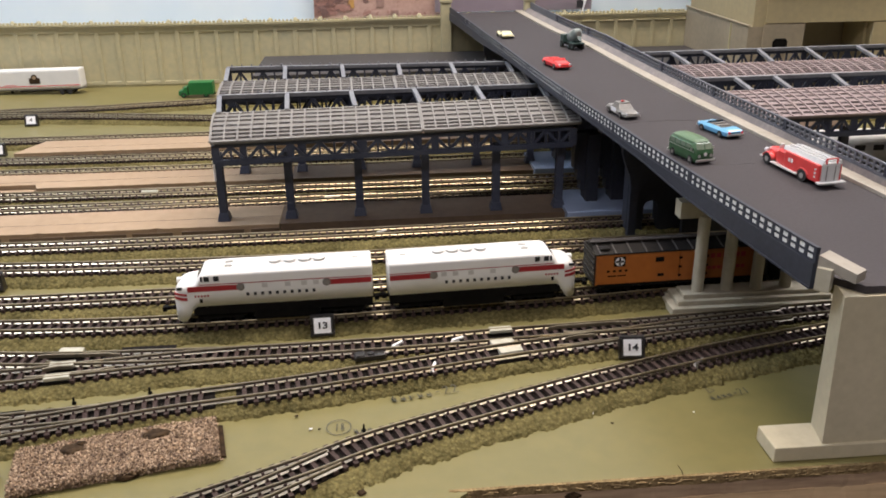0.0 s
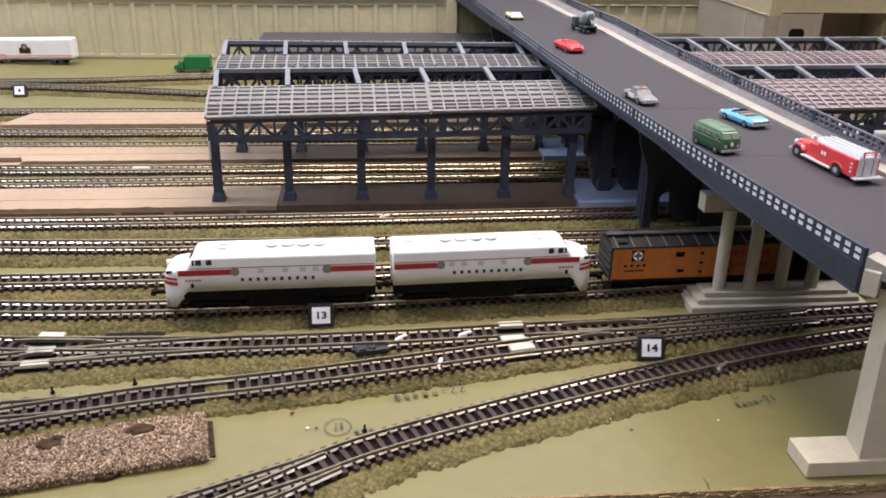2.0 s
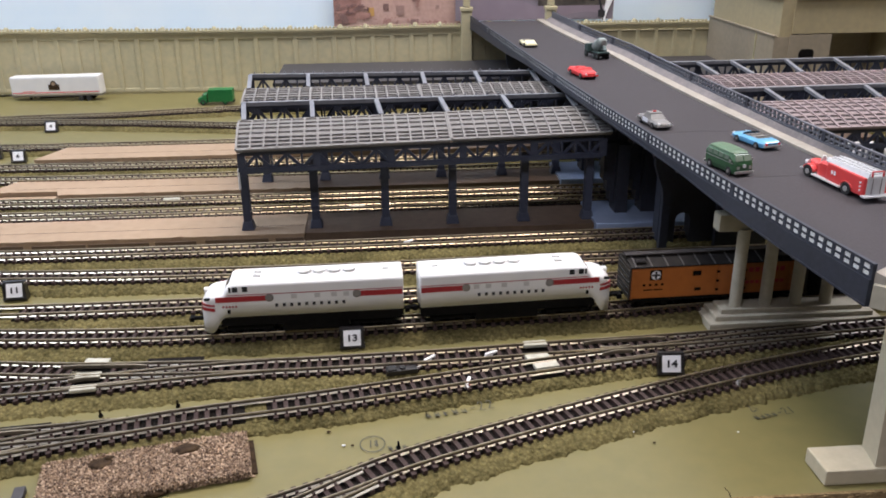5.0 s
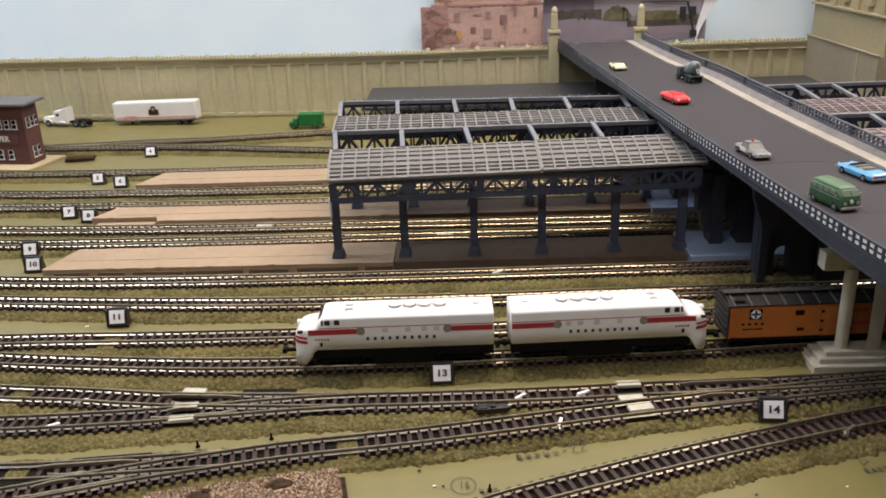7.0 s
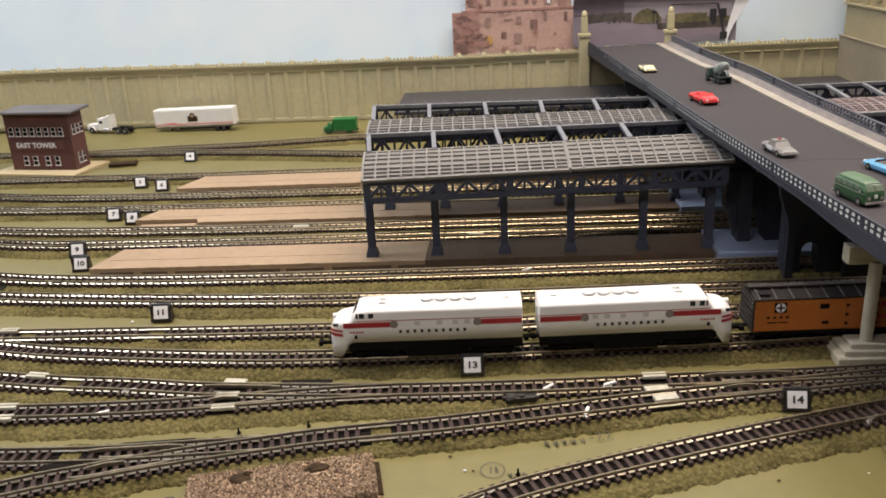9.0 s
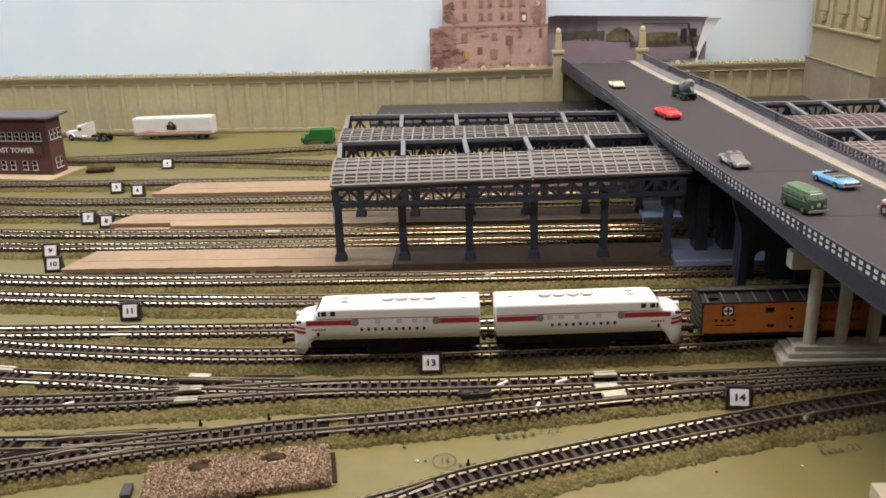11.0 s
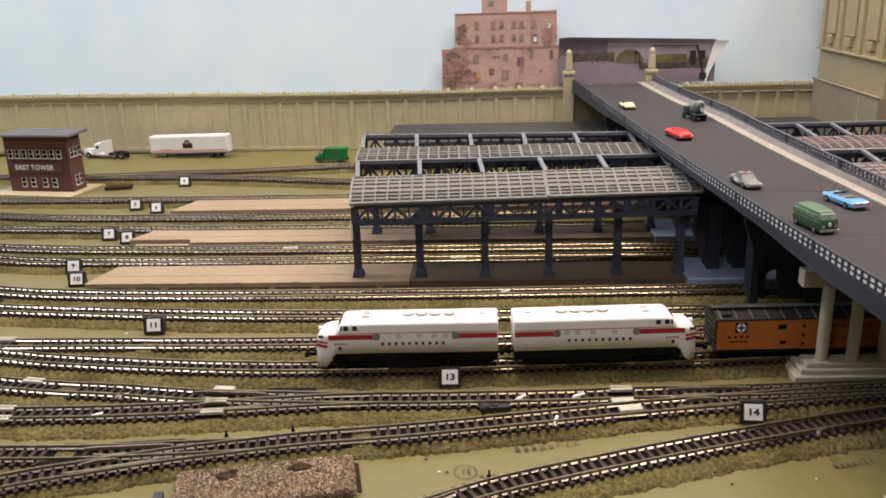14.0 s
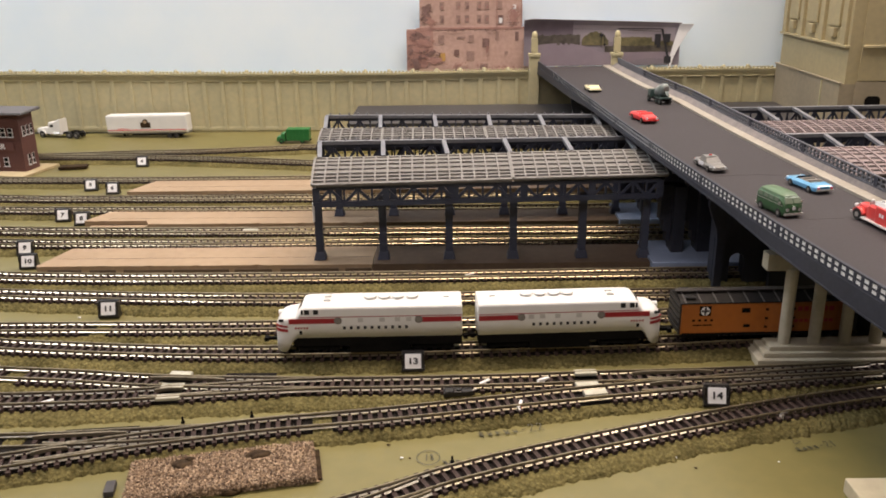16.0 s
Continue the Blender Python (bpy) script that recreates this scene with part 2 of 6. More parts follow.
def streaked(mt, along, across):
    """Stretches a wood material's noise into long streaks along x."""
    nt = mt.node_tree
    tc = next(n for n in nt.nodes if n.type == "TEX_COORD")
    mp = nt.nodes.new("ShaderNodeMapping")
    mp.inputs["Scale"].default_value = (along, across, across)
    for link in list(tc.outputs["Object"].links):
        nt.links.new(mp.outputs["Vector"], link.to_socket)
    nt.links.new(tc.outputs["Object"], mp.inputs["Vector"])


streaked(PLYWOOD, 0.12, 1.6)
streaked(PLYWOOD_PALE, 0.12, 1.6)
BLUE_PLATE = material("pale_blue_styrene", (0.30, 0.37, 0.53), (0.25, 0.32, 0.47), rough=0.5, grain=200, blotch=30, bump=0.05)
SKY = material("painted_sky", (0.70, 0.85, 1.0), (0.80, 0.91, 1.0), rough=0.85, grain=14, blotch=3, bump=0.03, spec=0.1)
WHITE = material("white_gloss_plastic", (0.74, 0.73, 0.71), (0.67, 0.665, 0.65), rough=0.38, grain=100, blotch=20, bump=0.02, spec=0.4)
BRIGHT_SILVER = material("bright_silver_paint", (0.72, 0.72, 0.72), (0.6, 0.6, 0.61), rough=0.35, metal=0.25, grain=400, blotch=80, bump=0.06)
RED = material("red_gloss_paint", (0.66, 0.055, 0.05), (0.56, 0.04, 0.04), rough=0.3, grain=200, blotch=40, bump=0.03, coat=0.3)
RED_STRIPE = material("red_stripe_paint", (0.34, 0.022, 0.028), (0.29, 0.018, 0.024), rough=0.4, grain=300, blotch=60, bump=0.02)
BLACK = material("black_plastic", (0.003, 0.003, 0.003), (0.007, 0.0065, 0.006), rough=0.7, grain=500, blotch=90, bump=0.1, spec=0.08)
# Black of the turnout plates; under the ties it paints the shaded gaps.
TIE_SHADE_AND_PLATE = material("tie_shade_and_plate_black", (0.006, 0.005, 0.004), (0.014, 0.011, 0.009), rough=0.85, grain=900, blotch=200, bump=0.3, spec=0.1)
FAN_GREY = material("pale_grey_fan_plastic", (0.52, 0.51, 0.49), (0.44, 0.43, 0.41), rough=0.5, grain=300, blotch=60, bump=0.05)
BLACK_GLOSS = material("black_sign_plastic", (0.015, 0.014, 0.014), (0.022, 0.02, 0.02), rough=0.3, grain=200, blotch=50, bump=0.03)
GREY = material("grey_plastic", (0.16, 0.15, 0.14), (0.22, 0.21, 0.19), rough=0.5, grain=400, blotch=60, bump=0.08)
VAN_ROOF = material("pale_green_roof_paint", (0.10, 0.17, 0.09), (0.08, 0.14, 0.075), rough=0.4, grain=200, blotch=60, bump=0.03)
DULL_SILVER = material("dull_silver_paint", (0.27, 0.26, 0.245), (0.21, 0.20, 0.19), rough=0.45, metal=0.4, grain=400, blotch=80, bump=0.06)
SILVER = material("silver_paint", (0.62, 0.61, 0.58), (0.5, 0.49, 0.47), rough=0.32, metal=0.7, grain=400, blotch=80, bump=0.06)
ORANGE = material("reefer_orange_paint", (0.37, 0.115, 0.018), (0.30, 0.09, 0.014), rough=0.45, grain=300, blotch=40, bump=0.04)
# Lighter than the roof: the glints on ribs and slats are in the colour.
ROOF_RIBS = material("glinting_roof_rib_paint", (0.040, 0.036, 0.035), (0.095, 0.085, 0.082), rough=0.35, grain=300, blotch=90, bump=0.1)
ROOF_BROWN = material("reefer_black_roof", (0.010, 0.009, 0.009), (0.022, 0.019, 0.017), rough=0.6, grain=300, blotch=60, bump=0.15, spec=0.2)
GREEN_CAR = material("bus_green_paint", (0.035, 0.10, 0.04), (0.028, 0.08, 0.032), rough=0.35, grain=200, blotch=60, bump=0.03, coat=0.2)
GREEN_TRUCK = material("truck_green_paint", (0.015, 0.16, 0.04), (0.012, 0.12, 0.03), rough=0.4, grain=200, blotch=60, bump=0.03)
BLUE_CAR = material("light_blue_car_paint", (0.15, 0.41, 0.66), (0.125, 0.36, 0.60), rough=0.3, grain=200, blotch=60, bump=0.02, coat=0.3)
RED_CAR = material("bright_red_car_paint", (0.68, 0.05, 0.045), (0.6, 0.04, 0.04), rough=0.35, grain=200, blotch=60, bump=0.02)
YELLOW_CAR = material("pale_yellow_car_paint", (0.78, 0.73, 0.46), (0.70, 0.65, 0.40), rough=0.4, grain=200, blotch=60, bump=0.02)
MIXER_DRUM = material("worn_drum_paint", (0.12, 0.145, 0.135), (0.30, 0.335, 0.32), rough=0.4, grain=160, blotch=70, bump=0.05)
MIXER_GREEN = material("dark_green_paint", (0.03, 0.055, 0.05), (0.05, 0.075, 0.068), rough=0.45, grain=200, blotch=60, bump=0.03)
GLASS_DARK = material("tinted_window_plastic", (0.02, 0.022, 0.025), (0.03, 0.032, 0.034), rough=0.12, grain=100, blotch=50, bump=0.0)
VAN_GLASS = material("greenish_window_plastic", (0.20, 0.245, 0.185), (0.15, 0.19, 0.14), rough=0.15, grain=100, blotch=50, bump=0.0)
RUBBER = material("black_rubber", (0.014, 0.014, 0.014), (0.025, 0.024, 0.023), rough=0.8, grain=500, blotch=90, bump=0.1)
BRICK = material("dark_red_brick_paint", (0.135, 0.054, 0.047), (0.095, 0.040, 0.035), rough=0.75, grain=600, blotch=50, bump=0.4)
TOWER_ROOF = material("tower_roof_felt", (0.085, 0.08, 0.085), (0.13, 0.125, 0.125), rough=0.75, grain=400, blotch=30, bump=0.2)
SLAB = material("beige_card_base", (0.46, 0.37, 0.22), (0.40, 0.32, 0.19), rough=0.7, grain=200, blotch=30, bump=0.08)
PAPER = material("white_label_paper", (0.78, 0.78, 0.80), (0.72, 0.72, 0.74), rough=0.6, grain=200, blotch=60, bump=0.02)
CARD_WHITE = material("bright_white_card", (0.86, 0.86, 0.84), (0.80, 0.80, 0.78), rough=0.5, grain=200, blotch=60, bump=0.02)
INK = material("black_ink", (0.015, 0.015, 0.02), (0.02, 0.02, 0.025), rough=0.6, bump=0.0)
PENCIL = material("pencil_grey", (0.05, 0.048, 0.036), (0.095, 0.088, 0.055), rough=0.7, grain=1500, blotch=300, bump=0.0)
CORK = material("cork_granules", (0.08, 0.048, 0.030), (0.46, 0.32, 0.20), rough=0.85, grain=900, blotch=60, bump=1.0, mix=0.42, piece=0.25)
GLUE = material("dried_brown_glue", (0.022, 0.013, 0.007), (0.058, 0.036, 0.018), rough=0.85, grain=500, blotch=120, bump=0.8, spec=0.15)
PLASTIC_JOINER = material("milky_plastic_joiner", (0.49, 0.47, 0.385), (0.37, 0.355, 0.28), rough=0.35, grain=300, blotch=90, bump=0.05)
PRINT_PINK = material("printed_pink_brick", (0.55, 0.375, 0.325), (0.42, 0.275, 0.235), rough=0.5, grain=220, blotch=30, bump=0.02)
PRINT_PINK_DARK = material("printed_dark_brick", (0.43, 0.25, 0.215), (0.31, 0.165, 0.145), rough=0.55, grain=200, blotch=40, bump=0.02)
PRINT_WINDOW = material("printed_window", (0.24, 0.155, 0.14), (0.38, 0.25, 0.22), rough=0.5, grain=300, blotch=90, bump=0.0)
PRINT_DARK = material("printed_dark_shadow", (0.13, 0.075, 0.07), (0.27, 0.165, 0.15), rough=0.5, grain=300, blotch=70, bump=0.0)
PRINT_YELLOW = material("printed_lit_window", (0.55, 0.33, 0.10), (0.48, 0.28, 0.09), rough=0.5, bump=0.0)
PRINT_ROAD = material("printed_grey_road", (0.225, 0.185, 0.225), (0.27, 0.225, 0.27), rough=0.3, grain=60, blotch=12, bump=0.0)
PRINT_GLOW = material("printed_pale_sky", (0.36, 0.325, 0.36), (0.29, 0.255, 0.295), rough=0.3, grain=40, blotch=18, bump=0.0)
PRINT_OVERPASS = material("printed_overpass", (0.13, 0.105, 0.135), (0.19, 0.155, 0.19), rough=0.3, grain=60, blotch=18, bump=0.0)
PRINT_LEAVES = material("printed_olive_leaves", (0.075, 0.07, 0.04), (0.19, 0.165, 0.09), rough=0.35, grain=190, blotch=50, bump=0.0)
PRINT_SKY = material("printed_grey_sky", (0.19, 0.165, 0.20), (0.25, 0.22, 0.26), rough=0.3, grain=30, blotch=12, bump=0.0)
PRINT_TREES = material("printed_trees", (0.045, 0.040, 0.036), (0.12, 0.105, 0.09), rough=0.35, grain=160, blotch=40, bump=0.0)
ROOM_WALL = material("room_wall_paint", (0.62, 0.60, 0.56), (0.56, 0.54, 0.50), rough=0.8, grain=20, blotch=3, bump=0.05)
ROOM_FLOOR = material("room_carpet", (0.16, 0.14, 0.12), (0.12, 0.105, 0.09), rough=0.95, grain=200, blotch=5, bump=0.3)

# ---- the room round the layout ----
def shell(name, c, s, mt, label=""):
    return tagged(part(name, boxed(c, s), mt), label, "", "", "structure")


shell("room_floor", (0, 0, -1010), (6000, 6000, 20), ROOM_FLOOR, "dark brown carpet of the club room")
shell("room_ceiling", (0, 0, 1370), (6000, 6000, 40), ROOM_WALL, "white painted ceiling of the club room")
shell("room_wall_east", (3000, 0, 180), (40, 6000, 2340), ROOM_WALL, "pale painted wall of the club room")
shell("room_wall_west", (-3000, 0, 180), (40, 6000, 2340), ROOM_WALL, "pale painted wall of the club room")
shell("room_wall_south", (0, -2980, 180), (5960, 40, 2340), ROOM_WALL, "pale painted wall behind the viewer")
shell("room_wall_north", (0, 2980, 180), (5960, 40, 2340), ROOM_WALL, "pale painted wall behind the backdrop")
for lx, ly, lw, ld, *_ in LAMPS:
    fixture = thing("ceiling_light", "white metal ceiling light housing above the layout", "ceiling light", (lx * 1000, ly * 1000, 1350))
    bm = bmesh.new()
    for a, b, c, d in ((0, ld * 500 + 15, lw * 1000 + 60, 30), (0, -ld * 500 - 15, lw * 1000 + 60, 30), (lw * 500 + 15, 0, 30, ld * 1000), (-lw * 500 - 15, 0, 30, ld * 1000)):
        box(bm, (a, b, -30), (c, d, 60))
    part("frame", bm, WHITE, fixture)

# ---- baseboard ----
EDGE = 313.0
ground = bmesh.new()
bmesh.ops.create_grid(ground, x_segments=160, y_segments=90, size=0.5)
for v in ground.verts:
    v.co = Vector((-200 + v.co.x * 1700, (EDGE + 1075) / 2 + v.co.y * (1075 - EDGE), 0))
    if v.co.y > EDGE + 2:
        v.co.z = 0.5 * noise.noise(Vector((v.co.x, v.co.y, 0)) * 0.012) - 0.2
ground = tagged(part("ground", ground, GREEN_BOARD, smooth=True), "olive green painted baseboard of the model railway", "ground", "", "structure")
apron = tagged(part("ground_apron", prism([(-1047, 64), (-1047, 313.02), (4.5, 313.02), (-6.8, 303.0), (-14, 297), (-14, 64)], 12, axis="Z"), GREEN_BOARD, at=(0, 0, -12.0)), "olive green painted board in front of the seam", "ground", "", "structure")
# The fifth row is a gap; its shade is put into dark colour.
PLIES = [(-3.4, 0.2, 0.1, CHIPS), (-8.4, -3.4, 0.3, PLYWOOD), (-12.2, -8.4, 0.7, PLYWOOD_PALE), (-14.3, -12.2, 0.2, PLYWOOD), (-16.0, -14.3, -2.2, GLUE), (-40, -16.0, 1.0, PLYWOOD)]
for k, (z0, z1, out, ply) in enumerate(PLIES):
    n = 330
    rings = []
    for i in range(n + 1):
        x = -3 + i * (653 / n)
        j = out + 0.5 * noise.noise(Vector((x * 0.06, k * 7.3, 0))) + 0.3 * noise.noise(Vector((x * 0.35, k * 3.1, 4))) + 0.25 * noise.noise(Vector((x * 1.1, k * 5.1, 2)))
        y = EDGE - 0.3 - (max(j, 0.0) if out > 0 else j)
        lean = -0.02 * x * (k > 2)
        a, b = [0.4 * noise.noise(Vector((x * 0.12, m * 1.7, 8))) * (m > 0) for m in (k + 1, k)]
        rings.append([(x, y - 0.15, z0 + a - 0.02 * x * (k > 1)), (x, y, z1 + b + lean), (x, EDGE + (0.7 if k == 0 else 20), z1 + b + lean), (x, EDGE + (0.7 if k == 0 else 20), z0 + a - 0.02 * x * (k > 1))])
    part("board_edge", loft(rings), ply, ground, "torn plywood layer at the board's edge")
rng = random.Random(31)
bm = bmesh.new()
for i in range(240):
    x = rng.uniform(-2, 300)
    deep = rng.random()
    box(bm, (x, EDGE - 0.4 - 1.0 * deep, 0.25 - 2.2 * deep), (rng.uniform(0.8, 4.0), rng.uniform(0.3, 0.7), rng.uniform(0.15, 0.4)), rz=rng.uniform(-14, 14), taper=0.7)
tagged(part("edge_splinters", bm, CHIPS, ground, "crumbled brown wood fibres along the edge"), kind="stuff")
for kx, kz, kw, kh in ((40.8, -4.8, 6.0, 2.8), (36.0, -13.4, 8.0, 1.3), (46.5, -13.0, 6.5, 1.1), (77, -13.4, 17, 2.2), (83, -10.6, 5.0, 1.6)):
    bm = bmesh.new()
    bmesh.ops.create_uvsphere(bm, u_segments=14, v_segments=8, radius=0.5)
    for v in bm.verts:
        v.co = Vector((v.co.x * kw, v.co.y * 2.4, v.co.z * kh)) * (1 + 0.35 * noise.noise(Vector((v.co.x * 5 + kx, v.co.y * 5, v.co.z * 5))))
    part("knot", bm, GLUE, ground, "dark knot in the plywood", at=(kx, EDGE - 0.7, kz))
bm = bmesh.new()
bar(bm, (80.2, EDGE + 0.2, 0.04), (80.8, EDGE + 3.4, 0.04), 0.35, 0.1)
bar(bm, (80.8, EDGE + 3.4, 0.04), (80.4, EDGE + 6.4, 0.0), 0.22, 0.1)
part("board_crack", bm, GLUE, ground, "hairline crack in the painted board")
tagged(part("bench", boxed((-200, 705, -560), (1660, 690, 870)), PLYWOOD), "plain wooden bench that carries the baseboard", "", "", "structure")
beam = tagged(part("front_beam", boxed((320, EDGE + 30, -60), (640, 50, 84)), PLYWOOD), "brown wooden beam under the baseboard edge", "", "", "structure")

# ---- backdrop and retaining wall ----
backdrop = tagged(part("backdrop", boxed((-250, 1082, 380), (1900, 10, 900)), SKY), "pale blue painted sky board behind the layout", "backdrop", "", "structure")
WALL_Y, WALL_TOP, PANEL, BEAD = 1047.0, 68.0, 21.45, 27.5


def sag(x):
    """How much the castings of the wall stand above or below level."""
    return float(np.interp(x, (-620, -520, -400, -300, -200, -100, 0), (3.6, 2.8, 1.3, 0.0, -0.8, -1.3, 0.0)))


def wall_run(y0, y1, z0, z1):
    """A course of the wall from end to end."""
    xs = [-935 + 1290 * k / 40 for k in range(41)]
    return loft([[(x, y0, z0 + sag(x)), (x, y0, z1 + sag(x)), (x, y1, z1 + sag(x)), (x, y1, z0 + (sag(x) if z0 else 0))] for x in xs])


wall = tagged(part("wall_north", wall_run(WALL_Y + 1.3, WALL_Y + 8, 0, WALL_TOP), WALL_PAINT), "olive beige moulded retaining wall with recessed panels", "wall", "", "structure")
pilaster = finish(boxed((0, 0, 0), (4.6, 2.6, 58.4), bevel=0.5), "pilaster")
head = finish(loft([[(-8.4, -1.3, 1.6), (8.4, -1.3, 1.6), (8.4, 1.3, 1.6), (-8.4, 1.3, 1.6)], [(-8.4, -1.3, 0.2), (8.4, -1.3, 0.2), (8.4, 1.3, 0.2), (-8.4, 1.3, 0.2)], [(-8.4, 0.2, -1.6), (8.4, 0.2, -1.6), (8.4, 1.3, -1.6), (-8.4, 1.3, -1.6)]]), "panel_head")
hood = finish(boxed((0, 0, 0), (16.0, 3.2, 1.0), bevel=0.3), "panel_hood")
foot = finish(boxed((0, 0, 0), (16.8, 2.0, 4.0), bevel=0.5), "panel_foot")
bead = finish(cylinder((0, 0, 0.4), 3.3, 3.6, n=12, r2=1.6), "bead")
k = 0
while -900 + PANEL * k < 340:
    x = -900 + PANEL * k
    part("pilaster", pilaster, WALL_PAINT, wall, at=(x, WALL_Y + 1.6, 31.2 + sag(x)))
    part("panel_head", head, WALL_PAINT, wall, at=(x + PANEL / 2, WALL_Y + 1.6, 59.0 + sag(x)))
    # Hoods added to cast the dark line at the head of each panel.
    if x > 165:
        part("panel_hood", hood, WALL_PAINT, wall, at=(x + PANEL / 2, WALL_Y - 0.2, 60.2 + sag(x)))
    part("panel_foot", foot, WALL_PAINT, wall, at=(x + PANEL / 2, WALL_Y + 1.6, 4 + sag(x)))
    k += 1
k = 0
while -902 + BEAD * k < 335:
    x = -902 + BEAD * k
    part("bead", bead, WALL_PAINT, wall, at=(x, WALL_Y + 1.0, WALL_TOP + 2.2 + sag(x)))
    k += 1
part("frieze", wall_run(WALL_Y + 0.4, WALL_Y + 2.5, 60.6, 63.6), WALL_PAINT, wall)
cornice = part("cornice", wall_run(WALL_Y - 1.0, WALL_Y + 3.4, 63.8, 66.0), WALL_PAINT, wall)
part("cornice_top", wall_run(WALL_Y - 2.0, WALL_Y + 4.8, 66.6, 68.5), WALL_PAINT, cornice)
bm = bmesh.new()
for i in range(300):
    box(bm, (-920 + i * 4.2, WALL_Y + 0.4, 69.6 + sag(-920 + i * 4.2)), (2.2, 3, 2.2))
tagged(part("dentil_row", bm, WALL_PAINT, wall), kind="stuff")

# gate posts where the bridge meets the wall
for px_, label in ((62.5, "tall beige gate post where the bridge meets the wall"), (156.5, "beige gate post beside the bridge pavement")):
    post = thing("gate_post", label, "gate post", (px_, WALL_Y - 2, 0), group="gate posts of the bridge")
    part("shaft", boxed((0, 0, 42), (11.5, 10, 84), bevel=0.6), WALL_PAINT, post)
    part("cap", boxed((0, 0, 86), (13.5, 12, 4), bevel=0.8), WALL_PAINT, post)
    part("pillar", boxed((0, 0, 97), (7.2, 7, 16), taper=0.94, bevel=0.5), WALL_PAINT, post)
    bm = bmesh.new()
    bmesh.ops.create_uvsphere(bm, u_segments=12, v_segments=8, radius=3.3, matrix=Matrix.Translation((0, 0, 107.5)) @ Matrix.Diagonal((1, 1, 1.5, 1)))
    part("finial", bm, WALL_PAINT, post, smooth=True)

# ---- station building in the corner ----
SX, SY = 344.0, 879.0
station = thing("station_building", "cream and grey moulded station building in the corner", "building", (SX, SY, 0))
part("west_wall", boxed((6, 84, 150), (12, 168, 300)), STATION, station)
part("west_base", boxed((3.2, 84, 36.5), (15, 168.4, 73)), STATION_GREY, station, "grey base course")
for k, yy in enumerate((10, 62, 114, 160)):
    part("pilaster", boxed((-1.4, yy, 195), (4, 9, 172), bevel=0.8), STATION, station)
for k, yy in enumerate((36, 88, 138)):
    part("window_panel", boxed((-1.0, yy, 200), (3, 24, 150), bevel=0.8), STATION, station)
    part("bracket", boxed((-1.6, yy, 119), (5, 12, 9), bevel=1.0), STATION, station)
part("ledge", boxed((-1.5, 84, 108), (5, 169, 2.4), bevel=0.5), STATION, station)
part("base_joint", boxed((-4.9, 40, 36), (1.2, 1.6, 72)), WALL_PAINT, station)
part("base_ledge", boxed((-4.0, 84, 74), (3, 169, 1.6), bevel=0.3), STATION_GREY, station)
part("front_upper", boxed((166, 6, 188), (308, 14, 224)), STATION, station)
part("front_frieze", boxed((166, 3, 108), (308, 12, 3), bevel=0.6), STATION, station)
for xx in (96, 196, 296):
    part("front_pilaster", boxed((xx - 4, -2, 195), (9, 5, 170), bevel=0.8), STATION, station)
part("front_base", boxed((31, 5.8, 37.5), (41, 14, 75)), STATION_GREY, station, "grey base course")
part("front_base", boxed((146, 5.8, 37.5), (50, 14, 75)), STATION, station)
part("front_base", boxed((270, 5.8, 37.5), (90, 14, 75)), STATION_GREY, station, "grey base course")
part("recess_wall", boxed((85, 50, 38), (100, 4, 76)), STATION_GREY, station, "shaded wall inside the open bay")
part("recess_floor", boxed((85, 28, 28), (70, 40, 2)), STATION_GREY, station)
part("recess_side", boxed((120, 30, 38), (3, 40, 76)), STATION, station)
bm = prism([(21, 50), (35.5, 50), (35.5, 59), (33, 61.5), (23.5, 61.5), (21, 59)], 1.0)
part("small_window", bm, BLACK, station, "small black arched opening", at=(0, -2.1, 0))
part("roof", boxed((160, 84, 301), (322, 168, 3)), STATION_GREY, station)

# dark ledge along the foot of the back wall
ledge = tagged(part("back_platform", boxed((100, 985, 29.0), (482, 114, 3.0)), DARK_DECK), "flat dark grey raised platform before the back wall", "platform", "", "structure")
bm = bmesh.new()
for xx in range(-100, 340, 48):
    box(bm, (xx, 950, 13.75), (4, 4, 27.4))
    box(bm, (xx, 1035, 13.75), (4, 4, 27.4))
part("trestle", bm, NAVY, ledge)

